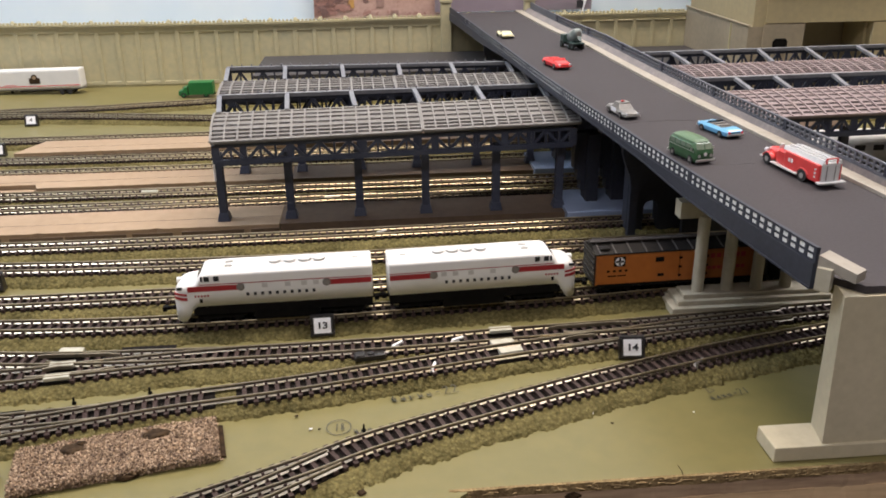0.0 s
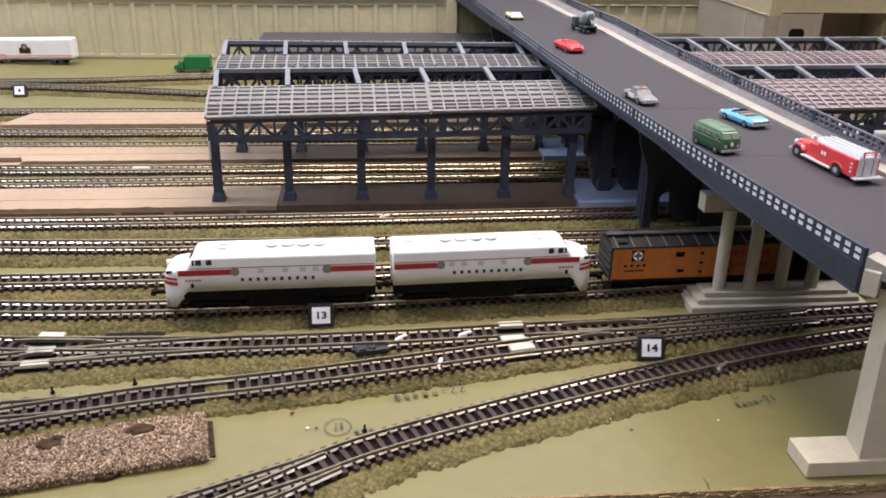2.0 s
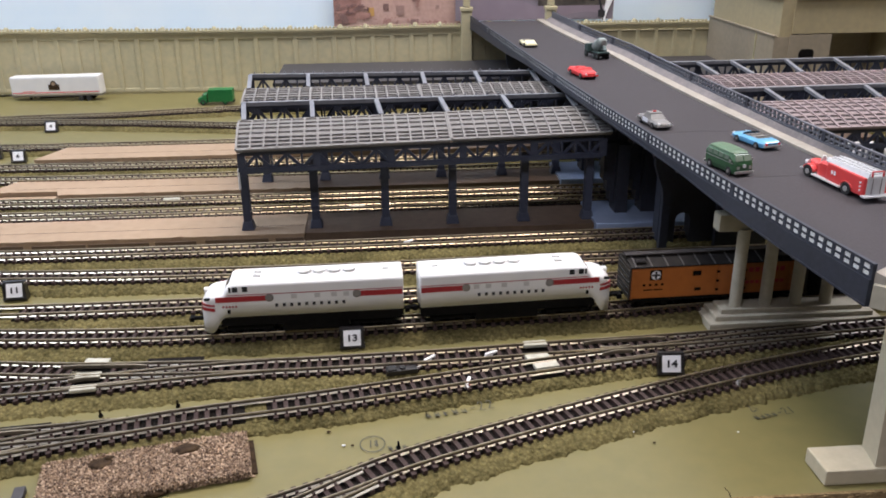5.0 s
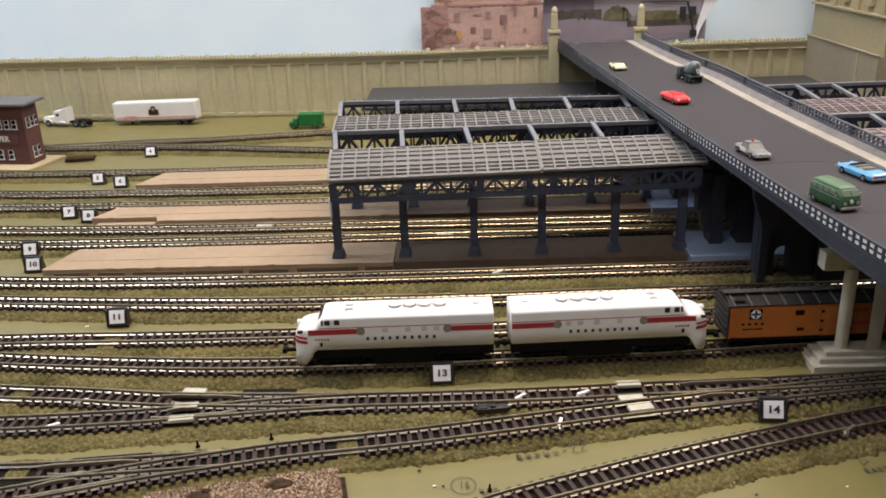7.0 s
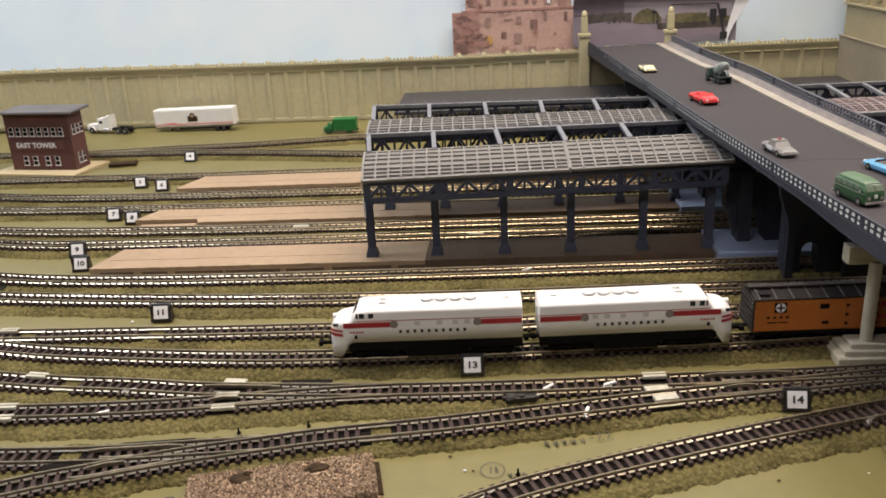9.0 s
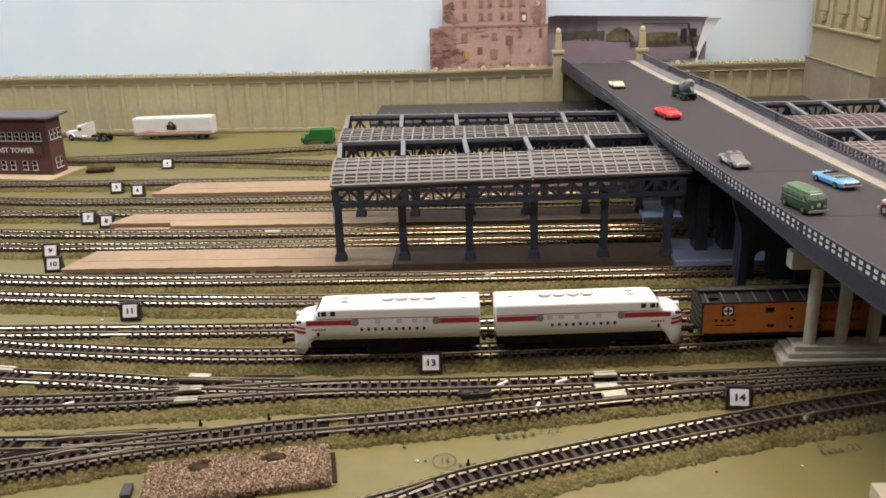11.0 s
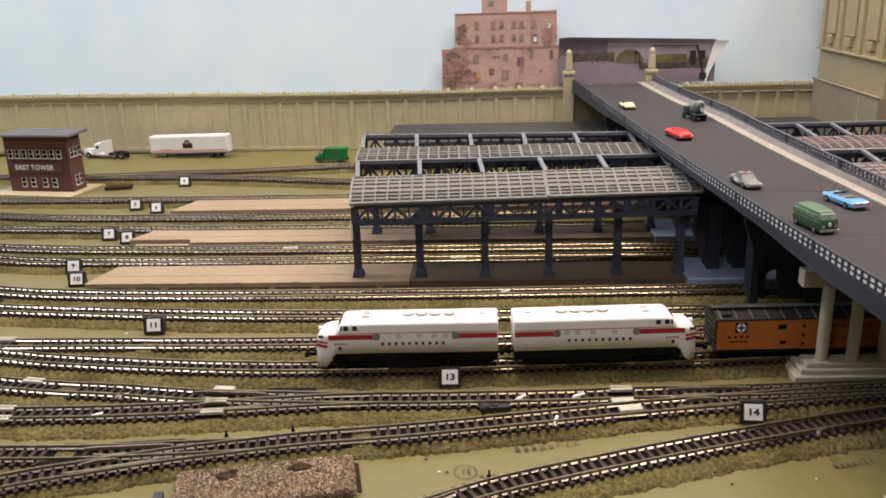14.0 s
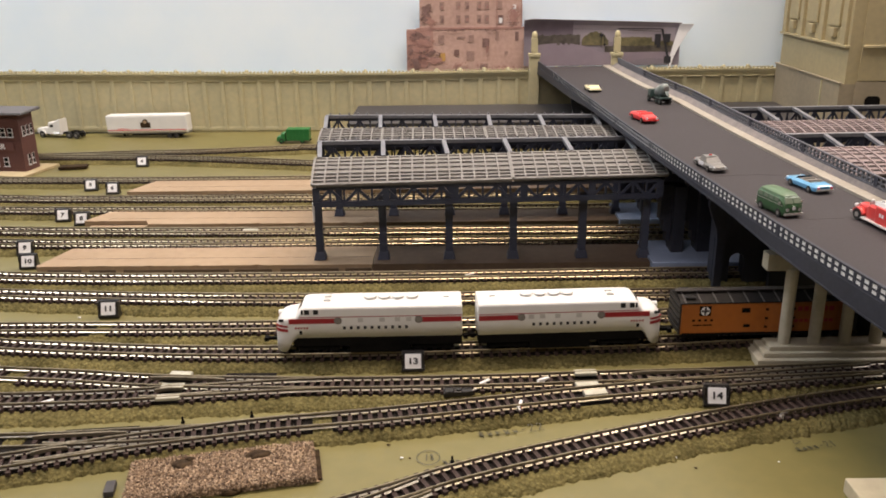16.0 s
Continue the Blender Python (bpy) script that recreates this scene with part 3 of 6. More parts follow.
# ---- tracks ----
def turf_bed(name, pts, near, far, top, parent=None, fine=True):
    """A crumbly ribbon of ground foam under a track."""
    line = path_points(pts, 1.0 if fine else 2.4)
    line = [q for q in line if not fine or -345 < q[0] < 225] if fine else line
    count = 30 if fine else 12
    across = [-1.42 + 2.84 * i / count for i in range(count + 1)]
    vs, fs = [], []
    for x, y, h in line:
        nx, ny = -math.sin(h), math.cos(h)
        lip = [0.13 * noise.noise(Vector((x * 0.07, y * 0.07, 3 + k))) + 0.12 * noise.noise(Vector((x * 0.35, y * 0.35, 9 + k))) + 0.06 * noise.noise(Vector((x * 1.1, y * 1.1, 5 + k))) for k in (0, 1)]
        for a in across:
            u = abs(a)
            d = a * (far if a > 0 else near) * (1.0 + (lip[a > 0] if u > 0.6 else 0.0))
            px_, py_ = x + nx * d, y + ny * d
            z = top if u < 0.85 else top * max(0.0, (1.36 - u) / 0.51) ** 0.6
            if u > 1.38:
                z = -0.8
            else:
                rough = 1.7 if d < -8.4 or d > 8.4 else 0.15
                z += rough * (0.55 * noise.noise(Vector((px_ * 0.45, py_ * 0.45, 1.0))) + 0.75 * noise.noise(Vector((px_ * 0.95, py_ * 0.95, 2.0))))
                z = max(z, -0.3 if u > 1.25 else 0.45)
            vs.append((px_ * MM, py_ * MM, z * MM))
    n = count + 1
    for i in range(len(line) - 1):
        for j in range(count):
            fs.append((i * n + j, (i + 1) * n + j, (i + 1) * n + j + 1, i * n + j + 1))
    me = bpy.data.meshes.new(name)
    me.from_pydata(vs, [], fs)
    return part(name, me, TURF, parent, "crumbly olive ground foam ballast", smooth=True)


BED_TOP, TIE_TOP, RAIL_TOP = 3.2, 5.05, 6.9
bm = boxed((0, 0, -0.75), (1.8, 16.4, 1.5), bevel=0.0)
for yy in (-5.75, -4.05, 4.05, 5.75):
    box(bm, (0, yy, 0.45), (0.95, 1.0, 1.0), taper=0.85)
bmesh.ops.delete(bm, geom=[f for f in bm.faces if f.normal.z < -0.5], context="FACES_ONLY")
TIE_MESH = finish(bm, "tie")
TIE_MESH.materials.append(TIE)
# the rail's section: a bright sloping foot, a web coloured for shade, a worn head
RAIL_FOOT = [(-1.0, 0.0), (1.0, 0.0), (1.0, 0.14), (0.22, 0.62), (-0.22, 0.62), (-1.0, 0.14)]
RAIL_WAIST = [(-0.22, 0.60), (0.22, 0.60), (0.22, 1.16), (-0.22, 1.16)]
RAIL_HEAD = [(-0.33, 1.14), (0.33, 1.14), (0.35, 1.62), (0.21, 1.85), (-0.21, 1.85), (-0.35, 1.62)]


def lateral(line, x, y):
    """The signed distance of a point to a line, left of its heading positive."""
    bx, by, bh = min(line, key=lambda q: (q[0] - x) ** 2 + (q[1] - y) ** 2)
    d = -(x - bx) * math.sin(bh) + (y - by) * math.cos(bh)
    along = (x - bx) * math.cos(bh) + (y - by) * math.sin(bh)
    return d if abs(along) < 8 else 1e9


def rail(line, off, name, mt, parent, prof):
    rings = [[(x - math.sin(h) * (off + a), y + math.cos(h) * (off + a), TIE_TOP + z) for a, z in prof] for x, y, h in line]
    return part(name, loft(rings), mt, parent)


GAPS = ((-293.7, 478), (-88, 377), (-214.6, 364), (-222, 473), (-243.6, 421), (-161.8, 412), (-161, 399), (30.5, 413), (30.5, 402))


def track(pts, label, joined=None, dark=(), dull=(0, 0), bed=(10.5, 10.5), singles=True, lift=0.0, skip=(), pitch=4.65):
    """One track: foam bed, ties, two rails, darker over the stretches dark of x, for tarnish and weak glints; dull: a
    stretch of metal toned down for weak glints. joined: a line that it runs into; its own ties stop there.
    """
    line = path_points(pts, pitch)
    t = thing("track", label, "railway track", (0, 0, lift), group="tracks of the yard")
    if bed:
        turf_bed("bed", pts, *bed, BED_TOP, t, fine=singles)
    for off in (-4.9, 4.9):
        fine = path_points(pts, 5.0)
        runs = []
        for q in fine:
            kind = "tarnished" if any(a < q[0] < b for a, b in dark) else ("dimmed" if dull[0] < q[0] < dull[1] else "bright")
            if runs and runs[-1][0] == kind:
                runs[-1][1].append(q)
            else:
                runs.append((kind, ([runs[-1][1][-1]] if runs else []) + [q]))
        for kind, run in runs:
            foot_mt = {"tarnished": RAIL_DARK, "dimmed": RAIL_DULL, "bright": RAIL}[kind]
            head_mt = RAIL_TOPS_DARK if kind == "tarnished" else RAIL_TOPS
            if len(run) > 1:
                shank = rail(run, off, "rail", foot_mt, t, RAIL_FOOT)
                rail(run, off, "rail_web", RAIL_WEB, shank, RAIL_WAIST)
                rail(run, off, "rail_head", head_mt, shank, RAIL_HEAD)
    # A near-black strip draws the shade in the gaps between ties.
    part("tie_web", loft([[(x - math.sin(h) * d, y + math.cos(h) * d, z) for d, z in ((-6.4, 3.0), (-6.2, 3.6), (6.2, 3.6), (6.4, 3.0))] for x, y, h in path_points(pts, 6.0)]), TIE_SHADE_AND_PLATE, t, "dark strip for the shade between the ties")
    loose = []
    rng = random.Random(len(label) + int(pts[0][1]))
    for x, y, h in line:
        gap = lateral(joined, x, y) if joined else 1e9
        if abs(gap) < 2.2:
            continue
        if abs(gap) < 12.5:
            x, y, h = min(joined, key=lambda q: (q[0] - x) ** 2 + (q[1] - y) ** 2)
            x, y = x - math.sin(h) * gap, y + math.cos(h) * gap
            if loose and math.hypot(x - loose[-1][0], y - loose[-1][1]) < 2.5:
                continue
        if any((x - a) ** 2 + (y - b) ** 2 < 42.0 for a, b in GAPS) or any(a < x < b for a, b in skip):
            continue
        loose.append((x + rng.uniform(-0.15, 0.15), y, h + rng.uniform(-0.02, 0.02)))
    if singles:
        near = sorted(loose, key=lambda q: abs(q[0] + 30))[:290]
    else:
        near = []
    for x, y, h in near:
        part("tie", TIE_MESH, TIE, t, at=(x, y, TIE_TOP), rz=math.degrees(h))
    rest = loose if not singles else sorted(loose, key=lambda q: abs(q[0] + 30))[290:]
    if rest:
        vs, fs = [], []
        for x, y, h in rest:
            m = Matrix.Translation((x, y, TIE_TOP)) @ Matrix.Rotation(h, 4, "Z")
            base = len(vs)
            vs += [m @ (v.co / MM) * MM for v in TIE_MESH.vertices]
            fs += [[base + i for i in p.vertices] for p in TIE_MESH.polygons]
        me = bpy.data.meshes.new("tie_run")
        me.from_pydata(vs, [], fs)
        tagged(part("tie_run", me, TIE, t), kind="stuff")
    return line


T_B = [(-700, 806), (-509, 806), (-339, 801), (-162, 800), (480, 800)]
T_A1 = [(-700, 914), (-550, 909), (-446, 899.5), (-347, 893.5), (-272, 883), (-205, 870), (-160, 861), (-90, 853), (480, 850)]
T_A0 = [(-480, 901.5), (-430, 907), (-373, 914), (-321, 917), (-282, 920), (-247, 926), (-194, 933), (-140, 936), (480, 936)]
T_C = [(-700, 800), (-560, 775), (-479, 755), (-402, 741), (-315, 737), (-152, 734), (480, 734)]
T_D = [(-700, 760), (-540, 730), (-454, 712), (-386, 706), (-303, 703), (-146, 700), (480, 700)]
T_E = [(-700, 720), (-500, 678), (-424, 660), (-360, 651), (-282, 647), (-137, 644), (480, 644)]
T_F = [(-700, 690), (-480, 645), (-407, 631), (-344, 621), (-200, 618), (-70, 619), (480, 619)]
T_G = [(-700, 640), (-450, 583), (-369, 564), (-310, 554), (-211, 549.5), (-60, 550), (83, 553), (480, 560)]
T_H = [(-600, 585), (-430, 548), (-348, 530), (-200, 517), (-60, 514), (83, 518), (480, 524)]
T_I = [(-600, 478), (-310, 475), (-250, 475), (-155, 474.5), (-20, 478), (100, 489), (480, 520)]
T_J = [(-600, 560), (-400, 488), (-294, 459), (-226, 449), (-147, 443.5), (-54, 445), (-19, 447), (70, 452), (110, 456), (170, 459), (480, 466)]
T_N = [(-600, 498), (-400, 450), (-272, 425), (-214, 418), (-167, 412), (-93, 409), (-43, 409.6), (4, 411.5), (35, 413.5), (88, 416), (145, 420), (198, 424), (480, 446)]
T_L = [(-600, 388), (-400, 391), (-257, 394.7), (-217, 396), (-178, 399), (-150, 402.5), (-110, 407), (-80, 409)]
T_M = [(-500, 224), (-400, 266), (-300, 308), (-225, 340), (-200, 348.5), (-170, 358), (-138, 366), (-109, 372.5), (-65, 379.5), (-18.5, 388.6), (31, 398.5), (83, 407), (130, 414.5), (170, 420)]
T_P = [(-600, 355), (-400, 358), (-237, 360), (-200, 361), (-172, 363.5), (-150, 365.5), (-135, 367)]
T_FR = [(-260, 232), (-180, 268), (-113, 297), (-84, 310), (-55, 323.5), (-27, 338), (20, 356), (71.5, 373.5), (124, 389), (176, 401), (260, 416), (480, 450)]
T_FR2 = [(-260, 205), (-180, 250), (-113, 286), (-84, 302), (-62, 315.5), (-40, 330)]
line_m = path_points(T_M, 4.35)
line_n = path_points(T_N, 4.65)
FAR = dict(singles=False, bed=(9.2, 9.2), dull=(-1000, 1000))
track(T_A1, "far track of weathered nickel rails beside the tower", **FAR)
track(T_A0, "far siding behind the main yard track", joined=path_points(T_A1, 4.65), lift=0.05, **FAR)
track(T_B, "straight nickel track beside a wooden platform", **FAR)
track(T_C, "straight nickel track between two platforms", **FAR)
track(T_D, "nickel yard track between two platforms", **FAR)
track(T_E, "nickel yard track under the shed's smoke slot", **FAR)
track(T_F, "nickel yard track beside the longest platform", **FAR)
track(T_G, "nickel track on olive ground foam before the platform", dull=(-170, 1000))
track(T_H, "nickel track curving gently on olive ground foam", dull=(-150, 1000))
track(T_I, "nickel track behind the white locomotives")
track(T_J, "nickel track carrying the white locomotives", skip=())
# The dark ranges on this ladder also mute its glints.
track(T_N, "nickel ladder track with turnouts in front of the train", dark=((-142, -28), (96, 400)))
track(T_L, "tarnished track joining the ladder at a turnout", joined=line_n, dark=((-1000, 500),), lift=0.05)
track(T_M, "tarnished diagonal track climbing through the ladder", joined=line_n, bed=(8.3, 8.2), dark=((-1000, -40), (62, 400)), lift=0.08, pitch=4.35)
track(T_P, "tarnished straight track running into a turnout", joined=line_m, dark=((-1000, 500),), lift=0.04)
track(T_FR, "nickel siding crossing the bare green board", dark=((-1000, -34),), bed=(11.2, 6.8), pitch=4.35)
track(T_FR2, "diverging leg of the front turnout", dark=((-1000, 500),), joined=path_points(T_FR, 4.35), lift=0.05, bed=(11.0, 6.8), pitch=4.35)

# ---- platforms ----
def plank_outline(x0, y0, y1, lean, step_x, step, seed):
    """A plank with a slanting end and a worn near edge, set back by step as far as step_x."""
    rng = random.Random(seed)
    near = []
    for k in range(56):
        x = x0 + 3 + (-87 - x0) * k / 55
        near.append((x, y0 + (step if x < step_x else 0.0) + rng.uniform(0, 0.7) + (rng.uniform(0, 1.6) if rng.random() < 0.15 else 0)))
    return [(x0, y0 + step + 1.5), (x0 + lean, y1), (-84, y1), (-84, y0)] + near[::-1]


for y0, y1, x0, lean, step_x, step, label in ((570.5, 607, -303, 9, -1000, 0.0, "bare balsa platform plank with a tapered end"), (662, 699, -313, 12, -262, 9.0, "bare balsa platform plank with a broken near edge"), (757, 794, -312, 14, -1000, 0.0, "narrow bare balsa platform plank")):
    deck = thing("platform", label, "platform", (0, 0, 0), group="platforms of the yard")
    outline = plank_outline(x0, y0, y1, lean, step_x, step, int(y0))
    part("plank", loft([[(x, y, z) for x, y in outline] for z in (0.2, 5.6)]), PLANK, deck, "bare tan balsa")
    if step:
        part("broken_ledge", loft([[(x0 + 6, y0 + 1, z), (x0 + 6, y0 + step - 1, z), (step_x - 1, y0 + step - 1, z), (step_x - 4, y0 + 0.5, z)] for z in (0.2, 2.6)]), PLANK, deck, "splintered lower ply")
    # Browner wood, with the shed's shade put into its colour too.
    part("covered_plank", boxed((150, (y0 + y1) / 2, 3.0), (467, y1 - y0 - 0.4, 5.6)), PLATFORM, deck, "browner board, darkened for the shade under the shed")
    bm = bmesh.new()
    rng = random.Random(int(y0) + 5)
    x = max(x0, step_x) + 8
    while x < -90:
        run = rng.uniform(14, 40)
        box(bm, (x + run / 2, y0 - 0.1, 1.8), (min(run, -86 - x), 0.9, rng.uniform(2.4, 3.4)), rz=rng.uniform(-0.4, 0.4))
        x += run + rng.uniform(0.5, 6)
    part("edge_strip", bm, PLATFORM, deck, "dark brown splinters along the edge")
    part("seam", boxed((-190, (y0 + y1) / 2 - 3, 5.55), (210, 0.3, 0.3)), PLATFORM, deck)

# ---- train sheds ----
BAY = 42.0


def truss(parent, x0, x1, y0, y1, z0, z1, w=2.2):
    """A lattice girder from (x0, y0) to (x1, y1), between the heights z0 and z1."""
    def at(u, z):
        return (x0 + (x1 - x0) * u, y0 + (y1 - y0) * u, z)
    g = part("truss", bar(bmesh.new(), at(0, z1 - 1.2), at(1, z1 - 1.2), w, 2.4), NAVY, parent)
    part("bottom_chord", bar(bmesh.new(), at(0, z0 + 1.6), at(1, z0 + 1.6), w * 1.15, 3.2), NAVY, g)
    n = max(1, round((x1 - x0) / BAY))
    for i in range(n * 5):
        a, b = i / (n * 5), (i + 1) / (n * 5)
        up = i % 2
        part("diagonal", bar(bmesh.new(), at(a, z1 - 2 if up else z0 + 2), at(b, z0 + 2 if up else z1 - 2), w * 0.6, 1.7), NAVY, g)
        part("post", bar(bmesh.new(), at(a, z0 + 1), at(a, z1 - 1), w * 0.7, 4.4 if i % 5 == 0 else 1.2), NAVY, g)
    part("post", bar(bmesh.new(), at(1, z0 + 1), at(1, z1 - 1), w, 4.4), NAVY, g)
    return g


def roof_panel(parent, rows, x0, x1, cells, skin, rib, slant=0.0, slant_end=0.0):
    """A vaulted panel through rows of (y at x0, y at x1, z at x0, z at x1), with raised ribs and louvred cells."""
    def at(u, k):
        ya, yb, za, zb = rows[k]
        return Vector((x0 + (x1 - x0) * u + (slant + (slant_end - slant) * u) * (rows[k][0] - rows[0][0]), ya + (yb - ya) * u, za + (zb - za) * u))
    n = len(rows)
    rings = []
    for u in (0.0, 0.25, 0.5, 0.75, 1.0):
        top = [at(u, k) for k in range(n)]
        rings.append([*top, *[p - Vector((0, 0, 1.4)) for p in reversed(top)]])
    panel = part("roof_panel", loft(rings), skin, parent)
    rng = random.Random(cells + int(x0))
    for i in range(cells + 1):
        u = i / cells
        bm = bmesh.new()
        lift = Vector((0, 0, 0.35 + rng.uniform(-0.12, 0.12)))
        for k in range(n - 1):
            bar(bm, at(u, k) + lift, at(u, k + 1) + lift, 1.0 if i % 6 else 1.3, 1.5)
        part("rib", bm, rib, panel)
    up = Vector((0, 0, 0.2))
    for k in range(n - 1):
        for f in ((0.0, 0.34, 0.67) if k == 0 else ((0.0, 0.5) if k < n - 2 else (0.0, 0.5, 1.0))):
            a, b = at(0, k).lerp(at(0, k + 1), f), at(1, k).lerp(at(1, k + 1), f)
            edge = (k, f) in ((0, 0.0), (n - 2, 1.0))
            part("purlin", bar(bmesh.new(), a + up, b + up, 2.4 if edge else 1.3, 1.1), rib, panel)
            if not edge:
                # A dark bar painted in as the shade below each purlin.
                part("slot", bar(bmesh.new(), a + Vector((0, -1.1, 0.02)), b + Vector((0, -1.1, 0.02)), 1.0, 0.3), DARK_DECK, panel, "dark bar for the shade under the louvre")
    return panel


def column(parent, x, y, z0, z1):
    bm = bmesh.new()
    box(bm, (x, y, (z0 + z1) / 2 + 2), (2.0, 4.6, z1 - z0 - 4))
    box(bm, (x, y - 2.1, (z0 + z1) / 2 + 2), (4.6, 1.2, z1 - z0 - 4))
    box(bm, (x, y + 2.1, (z0 + z1) / 2 + 2), (4.6, 1.2, z1 - z0 - 4))
    c = part("column", bm, NAVY, parent)
    part("column_base", boxed((x, y, z0 + 2.6), (8, 8, 5.2), taper=0.72, bevel=0.4), NAVY, c)
    return c


def shed(label, lines, skin, rib, cells, xcols, pegs=True):
    """lines: (x0, x1, slants at both ends, roof rows, depths of the smoke slot at both ends, y of the columns, bars as (near x, far x))."""
    s = thing("train_shed", label, "train shed", (0, 0, 0), group="train sheds over the platforms")
    for (x0, end, slant, slant_end, rows, (slot, slot_end), ycol, bars) in lines:
        mid = 0.56
        bend = slant + (slant_end - slant) * mid
        part_a = [(ya, ya + (yb - ya) * mid, za, za + (zb - za) * mid) for ya, yb, za, zb in rows]
        part_b = [(ya + (yb - ya) * mid - 0.6, yb, za + (zb - za) * mid + 0.5, zb + 0.3) for ya, yb, za, zb in rows]
        roof_panel(s, part_a, x0, x0 + (end - x0) * mid - 0.5, round(cells * mid), skin, rib, slant, bend)
        roof_panel(s, part_b, x0 + (end - x0) * mid + 0.5, end, round(cells * (1 - mid)), skin, rib, bend, slant_end)
        (ya, yb, za, zb), (yc, yd, zc, zd) = rows[0], rows[-1]
        dx0, dx1 = slant * (yc - ya), slant_end * (yc - ya)
        truss(s, x0 + 2, end - 4, ya + 3, yb + 3, 47.5, za - 1.5)
        truss(s, x0 + 2 + dx0, end - 4 + dx1, yc, yd, 50, zc - 1.0)
        for xc in xcols:
            column(s, xc, ycol, 5.8, 49)
        for xn, xf in bars:
            u = (xn - x0) / (end - x0)
            part("slot_bar", bar(bmesh.new(), (xn, yc + (yd - yc) * u, zc + 0.4), (xf, yc + slot + (yd + slot_end - yc - slot) * u, zc + 0.6), 3.0, 2.0), NAVY_LIGHT, s, "light grey bar across the smoke slot")
        bx0, bx1 = x0 + slant * (yc + slot - ya) - 1, end + slant_end * (yd + slot_end - yb)
        if bars[0][1] < 0:
            bx1 = bars[-1][1] + 3
        beam = part("slot_beam", bar(bmesh.new(), (bx0, yc + slot + 1, zc + 0.6), (bx1, yd + slot_end + 1, zd + 0.6), 3.4, 2.6), NAVY_LIGHT, s, "light grey edge beam")
        peg = finish(boxed((0, 0, 0), (0.9, 1.2, 2.6)), "peg")
        for k in range(int((bx1 - bx0) / 7.76) if pegs else 0):
            u = (4 + 7.76 * k) / (bx1 - bx0)
            part("peg", peg, NAVY_LIGHT, beam, at=(bx0 + (bx1 - bx0) * u, yc + slot + 2.2 + (yd + slot_end - yc - slot) * u, zc + 2.2 + (zd - zc) * u))
        truss(s, bx0 + 1, bx1 - 1, yc + slot + 2.2, yd + slot_end + 2.2, 49, zc - 0.9)
    return s


COLS = [-118.6, -77.0, -34.0, 7.6, 52.2, 92.6]
ROWS_1 = [(557, 571, 62, 63.0), (572, 588, 65.2, 64.4), (589, 607, 66.8, 65.8), (607, 626, 67, 66.6)]
ROWS_2 = [(660, 675, 66, 65.2), (676, 688, 67.4, 65.8), (693, 701, 67.6, 66.3), (709, 714, 67, 66.4)]
SLOT_1 = [(-119.5, -126.5), (-77.5, -81.3), (-34.6, -37.8), (7.7, 5.8), (49.4, 49.2), (92.8, 95.0)]
SLOT_2 = [(-130.4, -136.5), (-87.5, -91.4), (-44.0, -46.4), (-1.5, -1.6), (40.1, 40.5), (83.6, 86.0)]
shed("dark grey moulded train shed with ribbed vaulted roof", [(-117.4, 102.5, -0.10, 0.09, ROWS_1, (48, 38.4), 582, SLOT_1), (-128.8, 90.0, -0.075, 0.03, ROWS_2, (53, 42.4), 682, SLOT_2)], ROOF_SKIN, ROOF_RIB, 29, COLS)
ROWS_3 = [(570, 582, 62, 62), (588, 600, 65.4, 65.4), (606, 618, 66.8, 66.8), (624, 636, 67, 67)]
ROWS_4 = [(678, 690, 66, 66), (692, 705, 67.4, 67.4), (707, 720, 67.6, 67.6), (721, 735, 67, 67)]
SLOT_3 = [(206, 208), (233, 238), (261, 268), (302, 313), (345, 358), (390, 404), (436, 451)]
SLOT_4 = [(200, 201), (225.7, 230), (254, 259), (294, 307), (336.5, 350), (382, 397), (428, 444), (472, 490)]
shed("grey moulded train shed beyond the bridge, coloured for pinkish light", [(199, 480, 0.0, 0.3, ROWS_3, (40, 41), 594, SLOT_3), (191.5, 480, 0.0, 0.3, ROWS_4, (57, 54), 698, SLOT_4)], ROOF_SKIN_W, ROOF_RIB_W, 37, [240, 285, 330, 375, 420, 465], pegs=False)

# ---- road bridge ----
def bridge_x(side, y):
    """The plan of the bridge: its railings and the kerb of the pavement, which bend in where they meet the wall."""
    u = (y - 332.0) / 715.0
    if side == "left":
        return 123.93 - 113.46 * u + 101.54 * u * u - 45.26 * u ** 3
    bend = float(np.interp(y, (810, 850, 900, 1000, 1047), (0, -3.5, -8.5, -13.5, -15)))
    return (210.5 - 57.4 * u + 19.0 * u * u if side == "right" else 203.5 - 75.0 * u + 28.0 * u * u) + bend


def deck_z(y):
    return 67.3 + 4.7 * max(0.0, (y - 620.0) / 427.0) ** 1.4


def top_z(y, side="left"):
    """The top of the railings."""
    if side == "right":
        return deck_z(y) + 11.0
    return float(np.interp(y, (331, 420, 520, 750, 1047), (79.3, 80.2, 81.0, 81.2, 79.2)))


Y0, Y1 = 331.3, 1050.0
bridge = thing("road_bridge", "dark asphalt road bridge with navy lattice railings", "bridge", (0, 0, 0))
ys = [Y0 + (Y1 - Y0) * k / 60 for k in range(61)]
part("roadway", loft([[(bridge_x("left", y) + 7.0, y, deck_z(y)), (bridge_x("curb", y), y, deck_z(y)), (bridge_x("curb", y), y, deck_z(y) - 3), (bridge_x("left", y) + 9.0, y, deck_z(y) - 1.5)] for y in ys]), ASPHALT, bridge, "dark grey asphalt")
